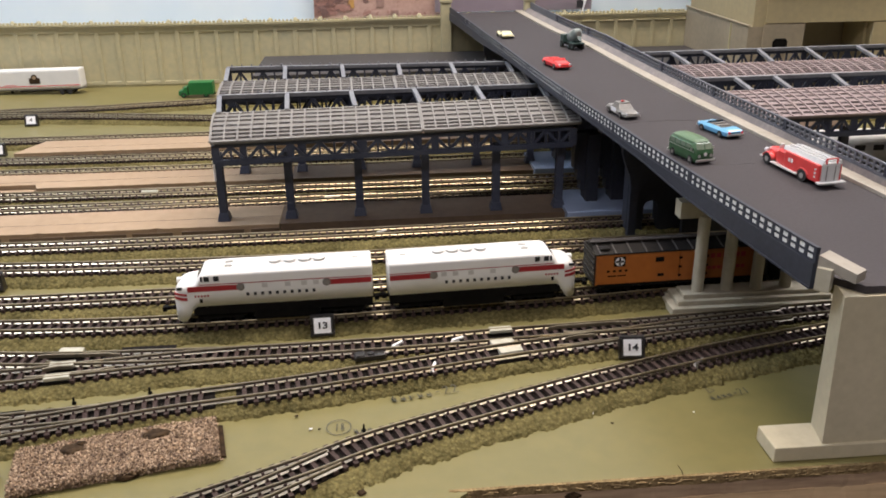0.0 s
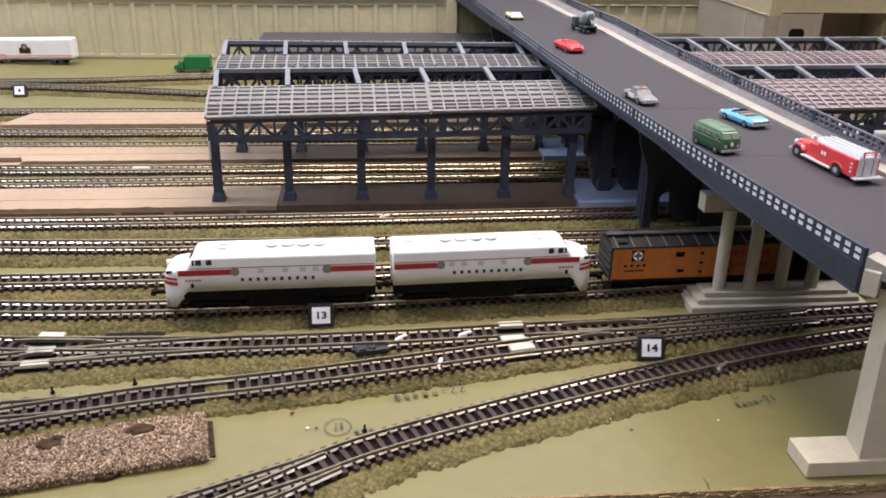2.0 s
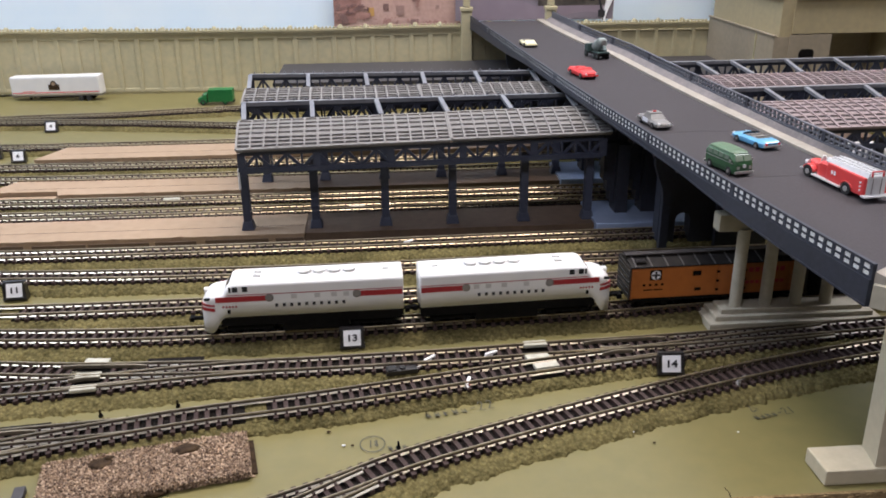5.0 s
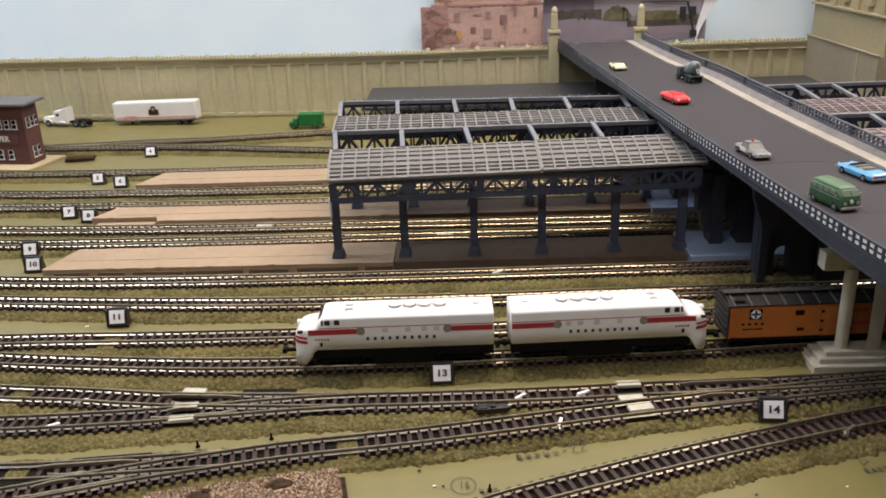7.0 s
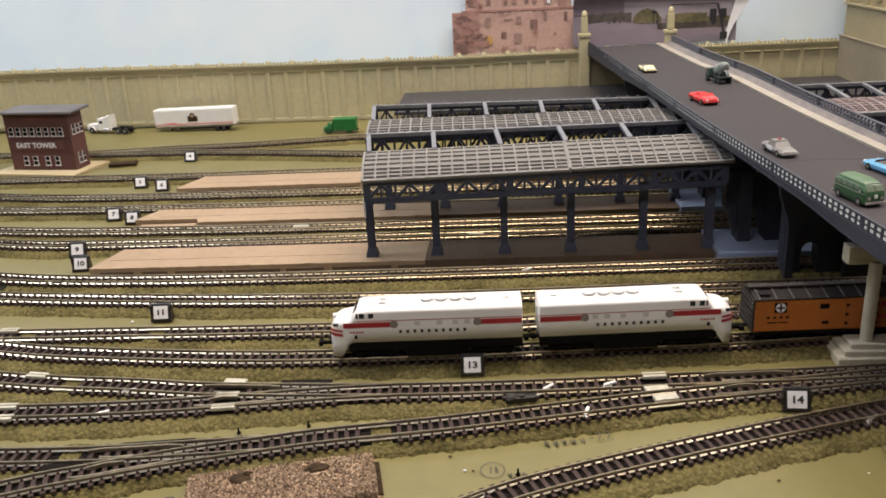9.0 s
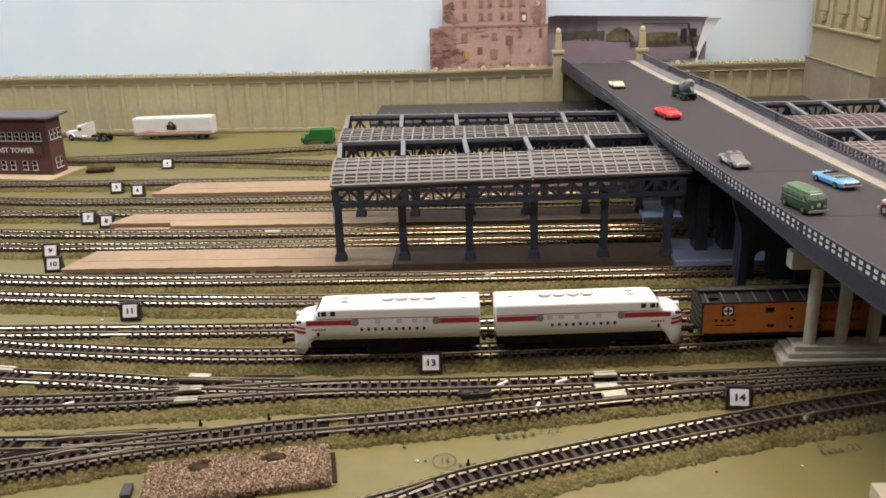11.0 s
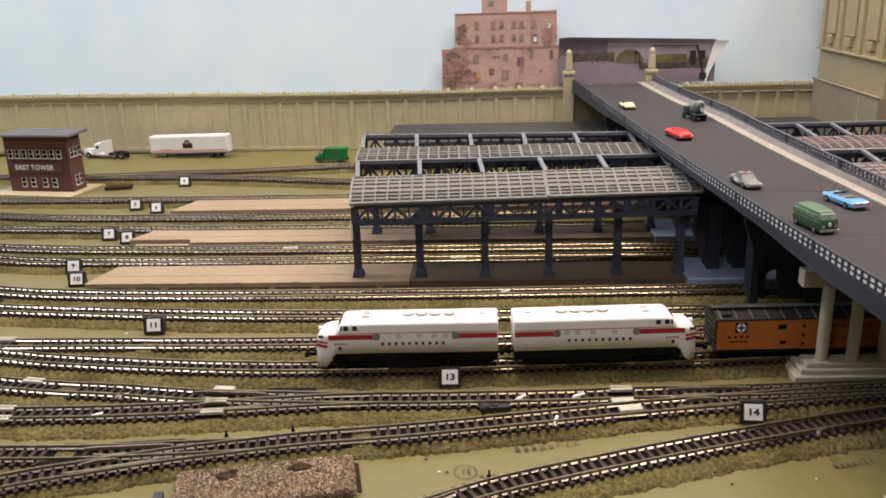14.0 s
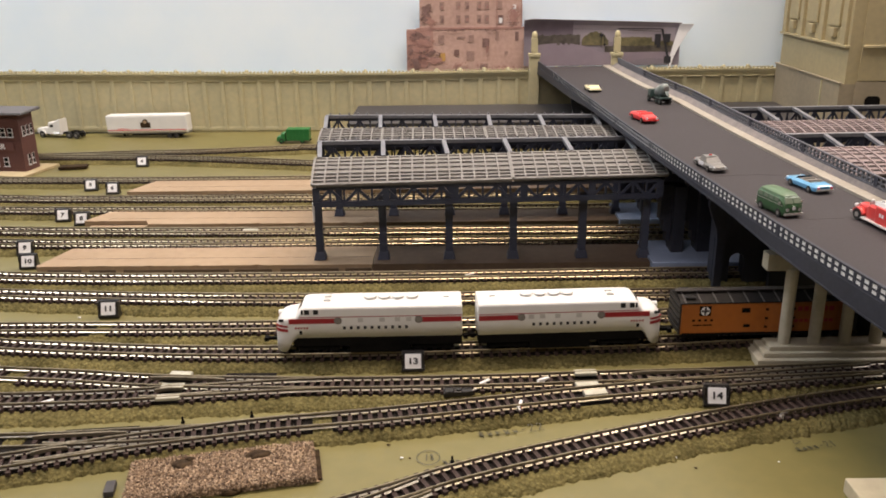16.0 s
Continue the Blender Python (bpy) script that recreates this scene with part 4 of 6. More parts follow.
part("pavement", loft([[(bridge_x("curb", y) + 0.02, y, deck_z(y) + 1.6), (bridge_x("curb", y) + 7.6, y, deck_z(y) + 1.6), (bridge_x("curb", y) + 7.6, y, deck_z(y) - 2), (bridge_x("curb", y) + 0.02, y, deck_z(y) - 2)] for y in ys]), CREAM, bridge, "cream pavement strip")
part("verge", loft([[(bridge_x("curb", y) + 7.65, y, deck_z(y) + 1.3), (bridge_x("right", y) - 1.95, y, deck_z(y) + 4.9), (bridge_x("right", y) - 1.95, y, deck_z(y) - 2), (bridge_x("curb", y) + 7.65, y, deck_z(y) - 2)] for y in ys]), VERGE, bridge, "pinkish grey verge below the railing")
part("gutter", loft([[(bridge_x("left", y) + 1.0, y, top_z(y) - 8.6), (bridge_x("left", y) + 7.2, y, deck_z(y) + 0.02), (bridge_x("left", y) + 7.2, y, deck_z(y) - 1.0), (bridge_x("left", y) + 1.0, y, top_z(y) - 9.5)] for y in ys]), ASPHALT, bridge)
FENCE_END = 940.0


def strip(side, y0, y1, inner, outer, low, high):
    """A long strip beside the road; inner and outer are measured outwards from the railing line."""
    s = -1 if side == "left" else 1
    n = 60
    rings = []
    for k in range(n + 1):
        y = y0 + (y1 - y0) * k / n
        x, z = bridge_x(side, y), top_z(y, side)
        rings.append([(x + s * outer, y, z + high), (x + s * inner, y, z + high), (x + s * inner, y, z + low), (x + s * outer, y, z + low)])
    return loft(rings)


def fascia(side, over, under, inner, outer):
    """The edge beam below the railing, shallower past the bent."""
    s = -1 if side == "left" else 1
    rings = []
    for k in range(61):
        y = 327.5 + (Y1 - 327.5) * (k / 60) ** 1.5
        if side == "right":
            y = max(y, Y0 + 0.01 * k)
        x, z = bridge_x(side, y), top_z(y, side)
        low = z + float(np.interp(y, (327, 420, 462, 540, 640, 760, 850, 1050), (-15.4, -12.4, -9.4, -8.2, -7.6, -8.5, -12, -14)))
        hi = z - 5.75 if over is None else low + over
        lo = low + under
        rings.append([(x + s * outer, y, hi), (x + s * inner, y, hi), (x + s * inner, y, lo), (x + s * outer, y, lo)])
    return loft(rings)


upright = finish(boxed((0, 0, 0), (1.4, 1.7, 5.0)), "upright")
slim = finish(boxed((0, 0, 0), (1.2, 1.25, 5.0)), "upright")
thick = finish(boxed((0, 0, 0), (1.6, 3.2, 5.6)), "upright")
for side in ("left", "right"):
    # Shaded outer face on the left, lit inner face on the right, by colour.
    iron = NAVY_SHADED if side == "left" else NAVY_LIT
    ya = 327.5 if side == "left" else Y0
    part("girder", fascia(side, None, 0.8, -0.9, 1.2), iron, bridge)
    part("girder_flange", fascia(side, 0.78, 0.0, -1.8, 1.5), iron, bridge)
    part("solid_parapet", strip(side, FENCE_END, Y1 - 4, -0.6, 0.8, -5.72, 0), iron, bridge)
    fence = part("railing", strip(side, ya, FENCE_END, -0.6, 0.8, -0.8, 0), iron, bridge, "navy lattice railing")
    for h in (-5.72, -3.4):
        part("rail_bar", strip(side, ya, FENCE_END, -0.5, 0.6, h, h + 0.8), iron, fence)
    k, y = 0, ya + 0.8
    while y < FENCE_END - 2:
        big = k % 18 == 0 and k > 0
        part("upright", thick if big else (upright if side == "left" else slim), iron, fence, at=(bridge_x(side, y), y, top_z(y, side) - 3.1), rz=6)
        y += 4.78
        k += 1
    if side == "left":
        part("backing_strip", strip(side, ya + 1.0, FENCE_END, -0.55, 0.35, -5.7, -0.82), CARD_WHITE, fence, "white strip behind the lattice")
for y in range(350, 1040, 30):
    part("cross_beam", bar(bmesh.new(), (bridge_x("left", y) + 16, y, deck_z(y) - 6), (bridge_x("right", y) - 2, y, deck_z(y) - 6), 3, 5), NAVY_SHADED, bridge)
bm = loft([[(124.9, 327.2, 76.6), (130.6, 331.0, 76.6), (130.6, 331.0, 72.6), (124.9, 327.2, 72.6)], [(134.2, 318.7, 72.7), (139.6, 322.2, 72.7), (139.6, 322.2, 69.2), (134.2, 318.7, 69.2)]])
part("end_kerb", bm, CREAM, bridge, "cream end kerb")
part("end_block", boxed((127.2, 325.6, 68.6), (5.0, 4.2, 8.4), rz=-42, bevel=0.3), CONCRETE, bridge, "pale grey end block")
part("road_end", loft([[(131.0, 331.2, z), (139.5, 320.4, z), (bridge_x("curb", 331), 320.4, z), (bridge_x("curb", 331), 331.2, z)] for z in (64.6, 67.3)]), ASPHALT, bridge)
part("pavement_end", boxed((bridge_x("curb", 331) + 3.9, 325.8, 66.9), (7.5, 10.8, 4.0)), CREAM, bridge)
part("verge_end", boxed((bridge_x("curb", 331) + 13.0, 325.8, 66.4), (10.5, 10.8, 3.6)), VERGE, bridge)

# abutment at the board's edge
abut = thing("bridge_abutment", "cream painted concrete wall pier on a broad footing", "bridge pier", (0, 0, 0))
part("footing", boxed((190, 324.5, 3.0), (150, 14.5, 6.0), bevel=0.5), ABUTMENT, abut)
part("stem", loft([[(133.0, 318.4, 6), (135.2, 331, 6), (262, 331, 6), (262, 318.4, 6)], [(131.5, 318.8, 64.4), (134.6, 331, 64.4), (262, 331, 64.4), (262, 318.8, 64.4)]]), ABUTMENT, abut)

# column bent
bent = thing("bridge_bent", "pale concrete bent with four round columns on stepped footing", "bridge pier", (0, 0, 0))
part("step", boxed((160, 444, 2.0), (85, 22, 4.0), bevel=0.4), CONCRETE, bent)
part("step", boxed((160, 444, 5.2), (78, 16, 2.5), bevel=0.4), CONCRETE, bent)
part("step", boxed((159.5, 444, 7.6), (70, 11, 2.4), bevel=0.4), CONCRETE, bent)
for xx in (133.0, 147.8, 162.8, 178.0):
    part("round_column", cylinder((xx, 443.5, 28.4), 2.9, 39.4, n=20), CONCRETE, bent, smooth=False)
part("cap_beam", boxed((158, 446.6, 51.2), (75.4, 7.6, 8.4), bevel=0.4), CONCRETE, bent)

# dark arched piers under the bridge
def arched_pier(y, x0, x1):
    pier = thing("arched_pier", "dark navy arched pier under the road bridge", "bridge pier", (0, y, 0), group="arched piers under the bridge")
    a, b = x0 + 4.6, x0 + 33.4
    c, r = (a + b) / 2, (b - a) / 2
    flare = [(x0 - 6.5, 61), (x0 - 6.0, 52), (x0 - 3.4, 44.5), (x0 - 0.9, 38.5), (x0, 32)]
    arc = [(c - r * math.cos(math.pi * i / 14), 24 + 15.5 * math.sin(math.pi * i / 14)) for i in range(15)]
    outline = flare + [(x0, 0), (a, 0)] + arc + [(b, 0), (x1, 0), (x1, 61)]
    part("arch", prism(outline, 4.0), NAVY_SHADED, pier, at=(0, -4, 0))
    a, b = x0 + 10.6, x0 + 19.6
    c, r = (a + b) / 2, (b - a) / 2
    arc = [(c - r * math.cos(math.pi * i / 10), 16.5 + r * math.sin(math.pi * i / 10)) for i in range(11)]
    part("inner_wall", prism([(x0 + 0.4, 58), (x0 + 0.4, 0), (a, 0)] + arc + [(b, 0), (x1 - 0.4, 0), (x1 - 0.4, 58)], 9.0), NAVY_SHADED, pier, at=(0, 2.2, 0))
    part("head_beam", boxed(((x0 + x1) / 2 - 3, 3, 62.2), (x1 - x0 + 8, 15, 2.2), bevel=0.3), NAVY_SHADED, pier)


arched_pier(541, 125.6, 190)
arched_pier(736, 106, 186)
arched_pier(900, 92, 176)
for py, pa, pb in ((586.5, 95, 190), (680.5, 92, 186)):
    slab = tagged(part("stair_slab", boxed(((pa + pb) / 2, py, 4.0), (pb - pa, 45, 7.4), bevel=0.3), BLUE_PLATE), "pale blue styrene slab under the bridge", "slab", "slabs under the bridge")
    for cx_, cy_, w_ in ((115, 4, 9.5), (133, 5, 12), (152, 5, 12), (170, 5, 12)):
        stair = thing("stairwell", "dark navy stairwell block standing on the blue slab", "stairwell", (cx_, py + cy_, 7.7), group="stairwells under the bridge")
        part("shaft", boxed((0, 0, 22), (w_ * 0.8, 14, 44)), NAVY_SHADED, stair)
        for k in range(3):
            part("step_block", boxed((-w_ * 0.4 - 1.4 - 2.4 * k, 2.5, 25 + 3.6 * k), (2.4, 9, 38 - 7.2 * k)), NAVY_SHADED, stair)

# ---- locomotives ----
def arch_ring(x, w, zb, zs, zt, n=14, power=2.7):
    pts = [(x, -w, zb), (x, -w, (zb + zs) / 2)]
    for i in range(n + 1):
        a = math.pi * i / n
        c, s = math.cos(a), math.sin(a)
        pts.append((x, -w * math.copysign(abs(c) ** (2 / power), c), zs + (zt - zs) * abs(s) ** (2 / power)))
    pts += [(x, w, (zb + zs) / 2), (x, w, zb)]
    return pts


NOSE = [(0.0, 4.6, 2.6, 11.0, 14.6), (0.5, 6.0, 2.0, 13.0, 17.0), (1.4, 7.2, 1.8, 14.8, 18.9), (3.0, 8.2, 1.8, 16.4, 20.4), (5.0, 8.9, 2.2, 17.1, 21.2), (6.5, 9.1, 4.2, 17.4, 21.5), (8.5, 9.3, 8.0, 17.6, 21.7), (10.0, 9.45, 9.4, 17.9, 21.9)]


def wheelset(parent, x, r=2.6):
    for s in (-1, 1):
        w = part("wheel", cylinder((x, s * 4.6, r), r, 1.0, axis="Y", n=18), BLACK, parent)
        part("wheel_rim", cylinder((x, s * 5.15, r), r * 0.72, 0.2, axis="Y", n=14), GREY, w)


def bogie(parent, x, span=14.5):
    b = part("bogie", boxed((x, 0, 3.6), (span + 5, 12.6, 1.8), bevel=0.3), BLACK, parent)
    for s in (-1, 1):
        bm = boxed((x, s * 7.0, 3.2), (span + 6, 1.4, 1.9), bevel=0.3)
        for k in (-0.5, 0.5):
            box(bm, (x + k * span, s * 7.4, 2.7), (2.6, 1.6, 2.4), bevel=0.3)
        part("side_frame", bm, BLACK, b)
    for k in (-0.5, 0.5):
        wheelset(b, x + k * span)


def bars_of(parent, name, x0, x1, z, h, n, y, mt, gap=0.55):
    """Unreadable small lettering as plain bars on a side."""
    step = (x1 - x0) / n
    bm = bmesh.new()
    for i in range(n):
        box(bm, (x0 + (i + 0.5) * step, y, z), (step * gap, 0.12, h))
    part(name, bm, mt, parent)


def locomotive(at, rz, label):
    loco = thing("locomotive", label, "locomotive", at, rz, group="white locomotives")
    rings = [arch_ring(*s) for s in NOSE]
    rings += [arch_ring(10.7, 9.5, 9.7, 18.4, 22.3), arch_ring(11.2, 9.5, 9.8, 19.4, 22.9), arch_ring(13.6, 9.5, 9.8, 23.4, 25.9, power=2.9), arch_ring(15.2, 9.5, 9.8, 24.1, 26.4, power=3.0)]
    rings += [arch_ring(x, 9.5, 9.8, 24.2, 26.6, power=3.0) for x in (24, 50, 80)] + [arch_ring(91.0, 9.5, 9.8, 24.2, 26.6, power=3.0), arch_ring(91.6, 9.2, 10.0, 24.0, 26.3, power=3.0)]
    part("body", loft(rings), WHITE, loco, smooth=True)
    bm = boxed((50, 0, 7.6), (83, 18.2, 5.0))
    box(bm, (51, 0, 3.6), (30, 17.4, 5.0), bevel=0.4)
    part("underframe", bm, BLACK, loco)
    bogie(loco, 21)
    bogie(loco, 77)
    for s in (-1, 1):
        y = s * 9.56
        part("stripe", boxed((18.5, y, 18.6), (23, 0.18, 2.6)), RED_STRIPE, loco, "red side stripe")
        part("stripe", boxed((81.0, y, 18.6), (20.4, 0.18, 2.6)), RED_STRIPE, loco, "red side stripe")
        part("pinstripe", boxed((52, y, 20.6), (79, 0.16, 0.32)), RED_STRIPE, loco)
        for x in (31.0, 70.4):
            p = part("porthole", cylinder((x, y, 18.7), 1.9, 0.5, axis="Y", n=18), GREY, loco, "grey round porthole")
            part("porthole_glass", cylinder((x, s * 9.8, 18.7), 1.25, 0.2, axis="Y", n=14), DULL_SILVER, p)
        for x, w in ((13.7, 1.0), (16.0, 2.5), (20.4, 2.5)):
            part("cab_window", boxed((x, s * 9.42, 23.3), (w, 0.3, 2.5), bevel=0.1), GLASS_DARK, loco, "black cab window")
        bars_of(loco, "side_lettering", 32.3, 66.0, 14.8, 1.6, 10, s * 9.54, INK, 0.40)
        bars_of(loco, "number_marks", 9.6, 16.6, 15.0, 1.0, 5, s * 9.54, RED_STRIPE, 0.6)
        part("door_mark", boxed((12.6, s * 9.52, 12.6), (1.3, 0.15, 2.0)), BLACK, loco)
        for x in (42, 52.5, 60, 65.5):
            part("side_grille", boxed((x, s * 9.5, 18.8), (2.6, 0.14, 2.2), bevel=0.05), FAN_GREY, loco)
        part("windscreen", loft([[(11.7, s * 0.7, 23.0), (11.9, s * 5.6, 22.6), (13.8, s * 5.2, 25.0), (13.7, s * 0.7, 25.4)], [(11.2, s * 0.7, 23.3), (11.4, s * 5.6, 22.9), (13.2, s * 5.2, 25.4), (13.1, s * 0.7, 25.7)]]), GLASS_DARK, loco, "black windscreen pane")
        part("number_board", boxed((3.2, s * 8.05, 18.6), (2.6, 0.9, 1.3), bevel=0.2), GLASS_DARK, loco)
        band = [(x + (0 if x > 2 else 0), w) for x, w, *_ in NOSE if x <= 8]
        for zc, hh, reach in ((16.0, 1.0, 6.6), (13.9, 1.5, 8.6)):
            rings = [[(x - 0.15, s * (w + 0.16), zc - hh / 2 - x * 0.05), (x - 0.15, s * (w + 0.16), zc + hh / 2 - x * 0.05), (x + 0.1, s * (w - 0.4), zc + hh / 2 - x * 0.05), (x + 0.1, s * (w - 0.4), zc - hh / 2 - x * 0.05)] for x, w in band if x <= reach and x >= 0.5]
            part("nose_band", loft(rings), RED_STRIPE, loco, "red band round the nose")
    part("headlight", cylinder((2.2, 0, 19.8), 1.4, 2.4, axis="X", n=16), WHITE, loco, "white headlight")
    for x in (46.5, 53.4, 60.3, 67.2):
        fan = part("roof_fan", cylinder((x, 0, 26.8), 2.7, 1.2, n=20), WHITE, loco, "white fan housing")
        bm = bmesh.new()
        bmesh.ops.create_uvsphere(bm, u_segments=20, v_segments=8, radius=3.2, matrix=Matrix.Translation((x, 0, 27.6)) @ Matrix.Diagonal((1, 1, 0.26, 1)))
        part("fan_cap", bm, WHITE, fan, smooth=True)
    for yy in (-2.4, 2.4):
        part("roof_hatch", boxed((25.5, yy, 26.8), (3.6, 2.4, 1.5), bevel=0.3), WHITE, loco)
        part("roof_hatch", boxed((25.5, yy, 27.6), (2.2, 1.2, 0.5), bevel=0.15), WHITE, loco)
    part("roof_vent", boxed((84, 0, 26.8), (3, 2.4, 1.1), bevel=0.3), WHITE, loco)
    for x in (-3.0, 94.0):
        c = part("coupler", boxed((x, 0, 5.8), (7.5, 1.6, 1.5), bevel=0.2), BLACK, loco)
        part("knuckle", boxed((x + (-3.2 if x < 0 else 3.2), 0.4, 5.4), (2.2, 3.4, 2.2), bevel=0.3), BLACK, c)
    part("end_door", boxed((91.7, 0, 15.5), (0.6, 5.0, 13.0), bevel=0.2), FAN_GREY, loco)
    return loco


locomotive((-119.0, 444.6, RAIL_TOP), 1.7, "white diesel locomotive with red stripes heading the train")
locomotive((71.6, 452.2, RAIL_TOP), 183.2, "white diesel locomotive with red stripes coupled back to back")


# ---- freight cars ----
def boxcar(at, rz, side, label, length=82.0, lettered=True):
    car = thing("freight_car", label, "freight car", at, rz)
    L = length / 2
    part("body", boxed((0, 0, 13.4), (length, 18.4, 16.4), bevel=0.25), side, car)
    part("roof", loft([[(x, -9.6, 21.5), (x, -9.6, 22.1), (x, 0, 24.4), (x, 9.6, 22.1), (x, 9.6, 21.5)] for x in (-L - 0.4, L + 0.4)]), ROOF_BROWN, car, "black ribbed roof")
    for i in range(11):
        x = -L + 2 + i * (length - 4) / 10
        part("roof_rib", loft([[(x + d, -9.7, 22.0), (x + d, -9.7, 22.5), (x + d, 0, 24.8), (x + d, 9.7, 22.5), (x + d, 9.7, 22.0)] for d in (-0.35, 0.35)]), ROOF_RIBS, car)
    board = part("running_board", boxed((0, 0, 25.1), (length + 2, 3.6, 0.4)), ROOF_BROWN, car)
    for d in (-1.3, 0.0, 1.3):
        part("board_slat", boxed((0, d, 25.5), (length + 2, 0.9, 0.4)), ROOF_RIBS, board)
    for s in (-1, 1):
        part("end", boxed((s * (L + 0.35), 0, 13.6), (0.9, 18.6, 16.8), bevel=0.2), BLACK_GLOSS, car, "black ribbed end")
        for k in range(5):
            part("end_rib", boxed((s * (L + 0.9), 0, 7.6 + 3.0 * k), (0.5, 17, 0.9)), RUBBER, car)
        part("hatch", boxed((s * (L - 5), -5.4, 23.7), (5, 4, 0.8), bevel=0.2), BLACK_GLOSS, car)
        part("hatch", boxed((s * (L - 5), 5.4, 23.7), (5, 4, 0.8), bevel=0.2), BLACK_GLOSS, car)
        bogie(car, s * (L - 12), 10.5)
        part("coupler", boxed((s * (L + 4), 0, 5.2), (7, 1.6, 1.5), bevel=0.2), BLACK, car)
        part("ladder", boxed((s * (L - 1.6), -9.5, 13.4), (2.6, 0.5, 14), bevel=0.1), side, car)
        part("sill", boxed((0, s * 9.2, 5.0), (length - 2, 0.8, 1.4)), BLACK, car)
        part("door_frame", boxed((8.8, s * 9.35, 13.3), (14, 0.5, 15.2), bevel=0.1), side, car)
        for x in (2.0, 15.6):
            for z in (8.6, 13.2, 18.0):
                part("hinge", boxed((x, s * 9.6, z), (1.4, 0.5, 1.1)), BLACK, car)
        if lettered:
            part("roundel_ground", boxed((-29, s * 9.27, 17.6), (5.8, 0.16, 5.2)), BLACK, car)
            part("roundel", cylinder((-29, s * 9.36, 17.6), 2.3, 0.14, axis="Y", n=24), PAPER, car, "white round badge")
            bm = boxed((-29, s * 9.44, 17.6), (1.0, 0.12, 4.0))
            box(bm, (-29, s * 9.44, 17.6), (4.0, 0.1, 1.0))
            part("roundel_mark", bm, INK, car)
            part("plate", boxed((-8.6, s * 9.27, 17.6), (4.2, 0.2, 2.4)), BLACK, car)
            part("plate", boxed((-7.6, s * 9.27, 9.2), (3.2, 0.2, 1.5)), BLACK, car)
            bars_of(car, "lettering", -36, -24, 12.6, 1.1, 4, s * 9.27, BLACK, 0.45)
            bars_of(car, "lettering", -35, -25, 10.0, 0.6, 2, s * 9.27, BLACK, 0.9)
            bars_of(car, "lettering", 17, 36, 17.8, 2.4, 6, s * 9.27, RED_STRIPE, 0.7)
            bars_of(car, "lettering", 16, 36, 11.4, 1.6, 8, s * 9.27, RED_STRIPE, 0.7)
    part("underframe", boxed((0, 0, 4.4), (length - 26, 5, 1.6)), BLACK, car)
    return car


boxcar((122.5, 457.4, RAIL_TOP), 2.2, ORANGE, "orange refrigerator car with black roof behind the locomotives")
boxcar((212.0, 460.8, RAIL_TOP), 1.6, BLACK, "black boxcar half hidden under the road bridge", lettered=False)

coach = thing("passenger_coach", "white passenger coach under the far train shed", "passenger coach", (384, 641, RAIL_TOP), 0)
part("body", loft([arch_ring(x, 9.4, 5.0, 19.0, 26.5) for x in (-92, -45, 0, 45, 92)]), WHITE, coach, smooth=True)
part("underframe", boxed((0, 0, 4.2), (150, 14, 2.4)), BLACK, coach)
for s in (-1, 1):
    bogie(coach, s * 66, 14)
    for k in range(12):
        part("window", boxed((-77 + 14 * k, s * 9.35, 15.5), (8, 0.4, 4.2)), GLASS_DARK, coach)

# ---- road vehicles ----
def rounded(x, w, zb, zt, r=0.8):
    return [(x, -w + r * 0.3, zb), (x, -w, zb + r), (x, -w, zt - r), (x, -w + r, zt), (x, w - r, zt), (x, w, zt - r), (x, w, zb + r), (x, w - r * 0.3, zb)]


def wheels(parent, xs, half, r, width=1.7, rim=GREY):
    for x in xs:
        for s in (-1, 1):
            w = part("wheel", cylinder((x, s * half, r), r, width, axis="Y", n=18), RUBBER, parent, "black tyre")
            part("hub", cylinder((x, s * (half + width / 2), r), r * 0.45, 0.3, axis="Y", n=14), rim, w, "silver hub")


CARS = "toy vehicles on the bridge"


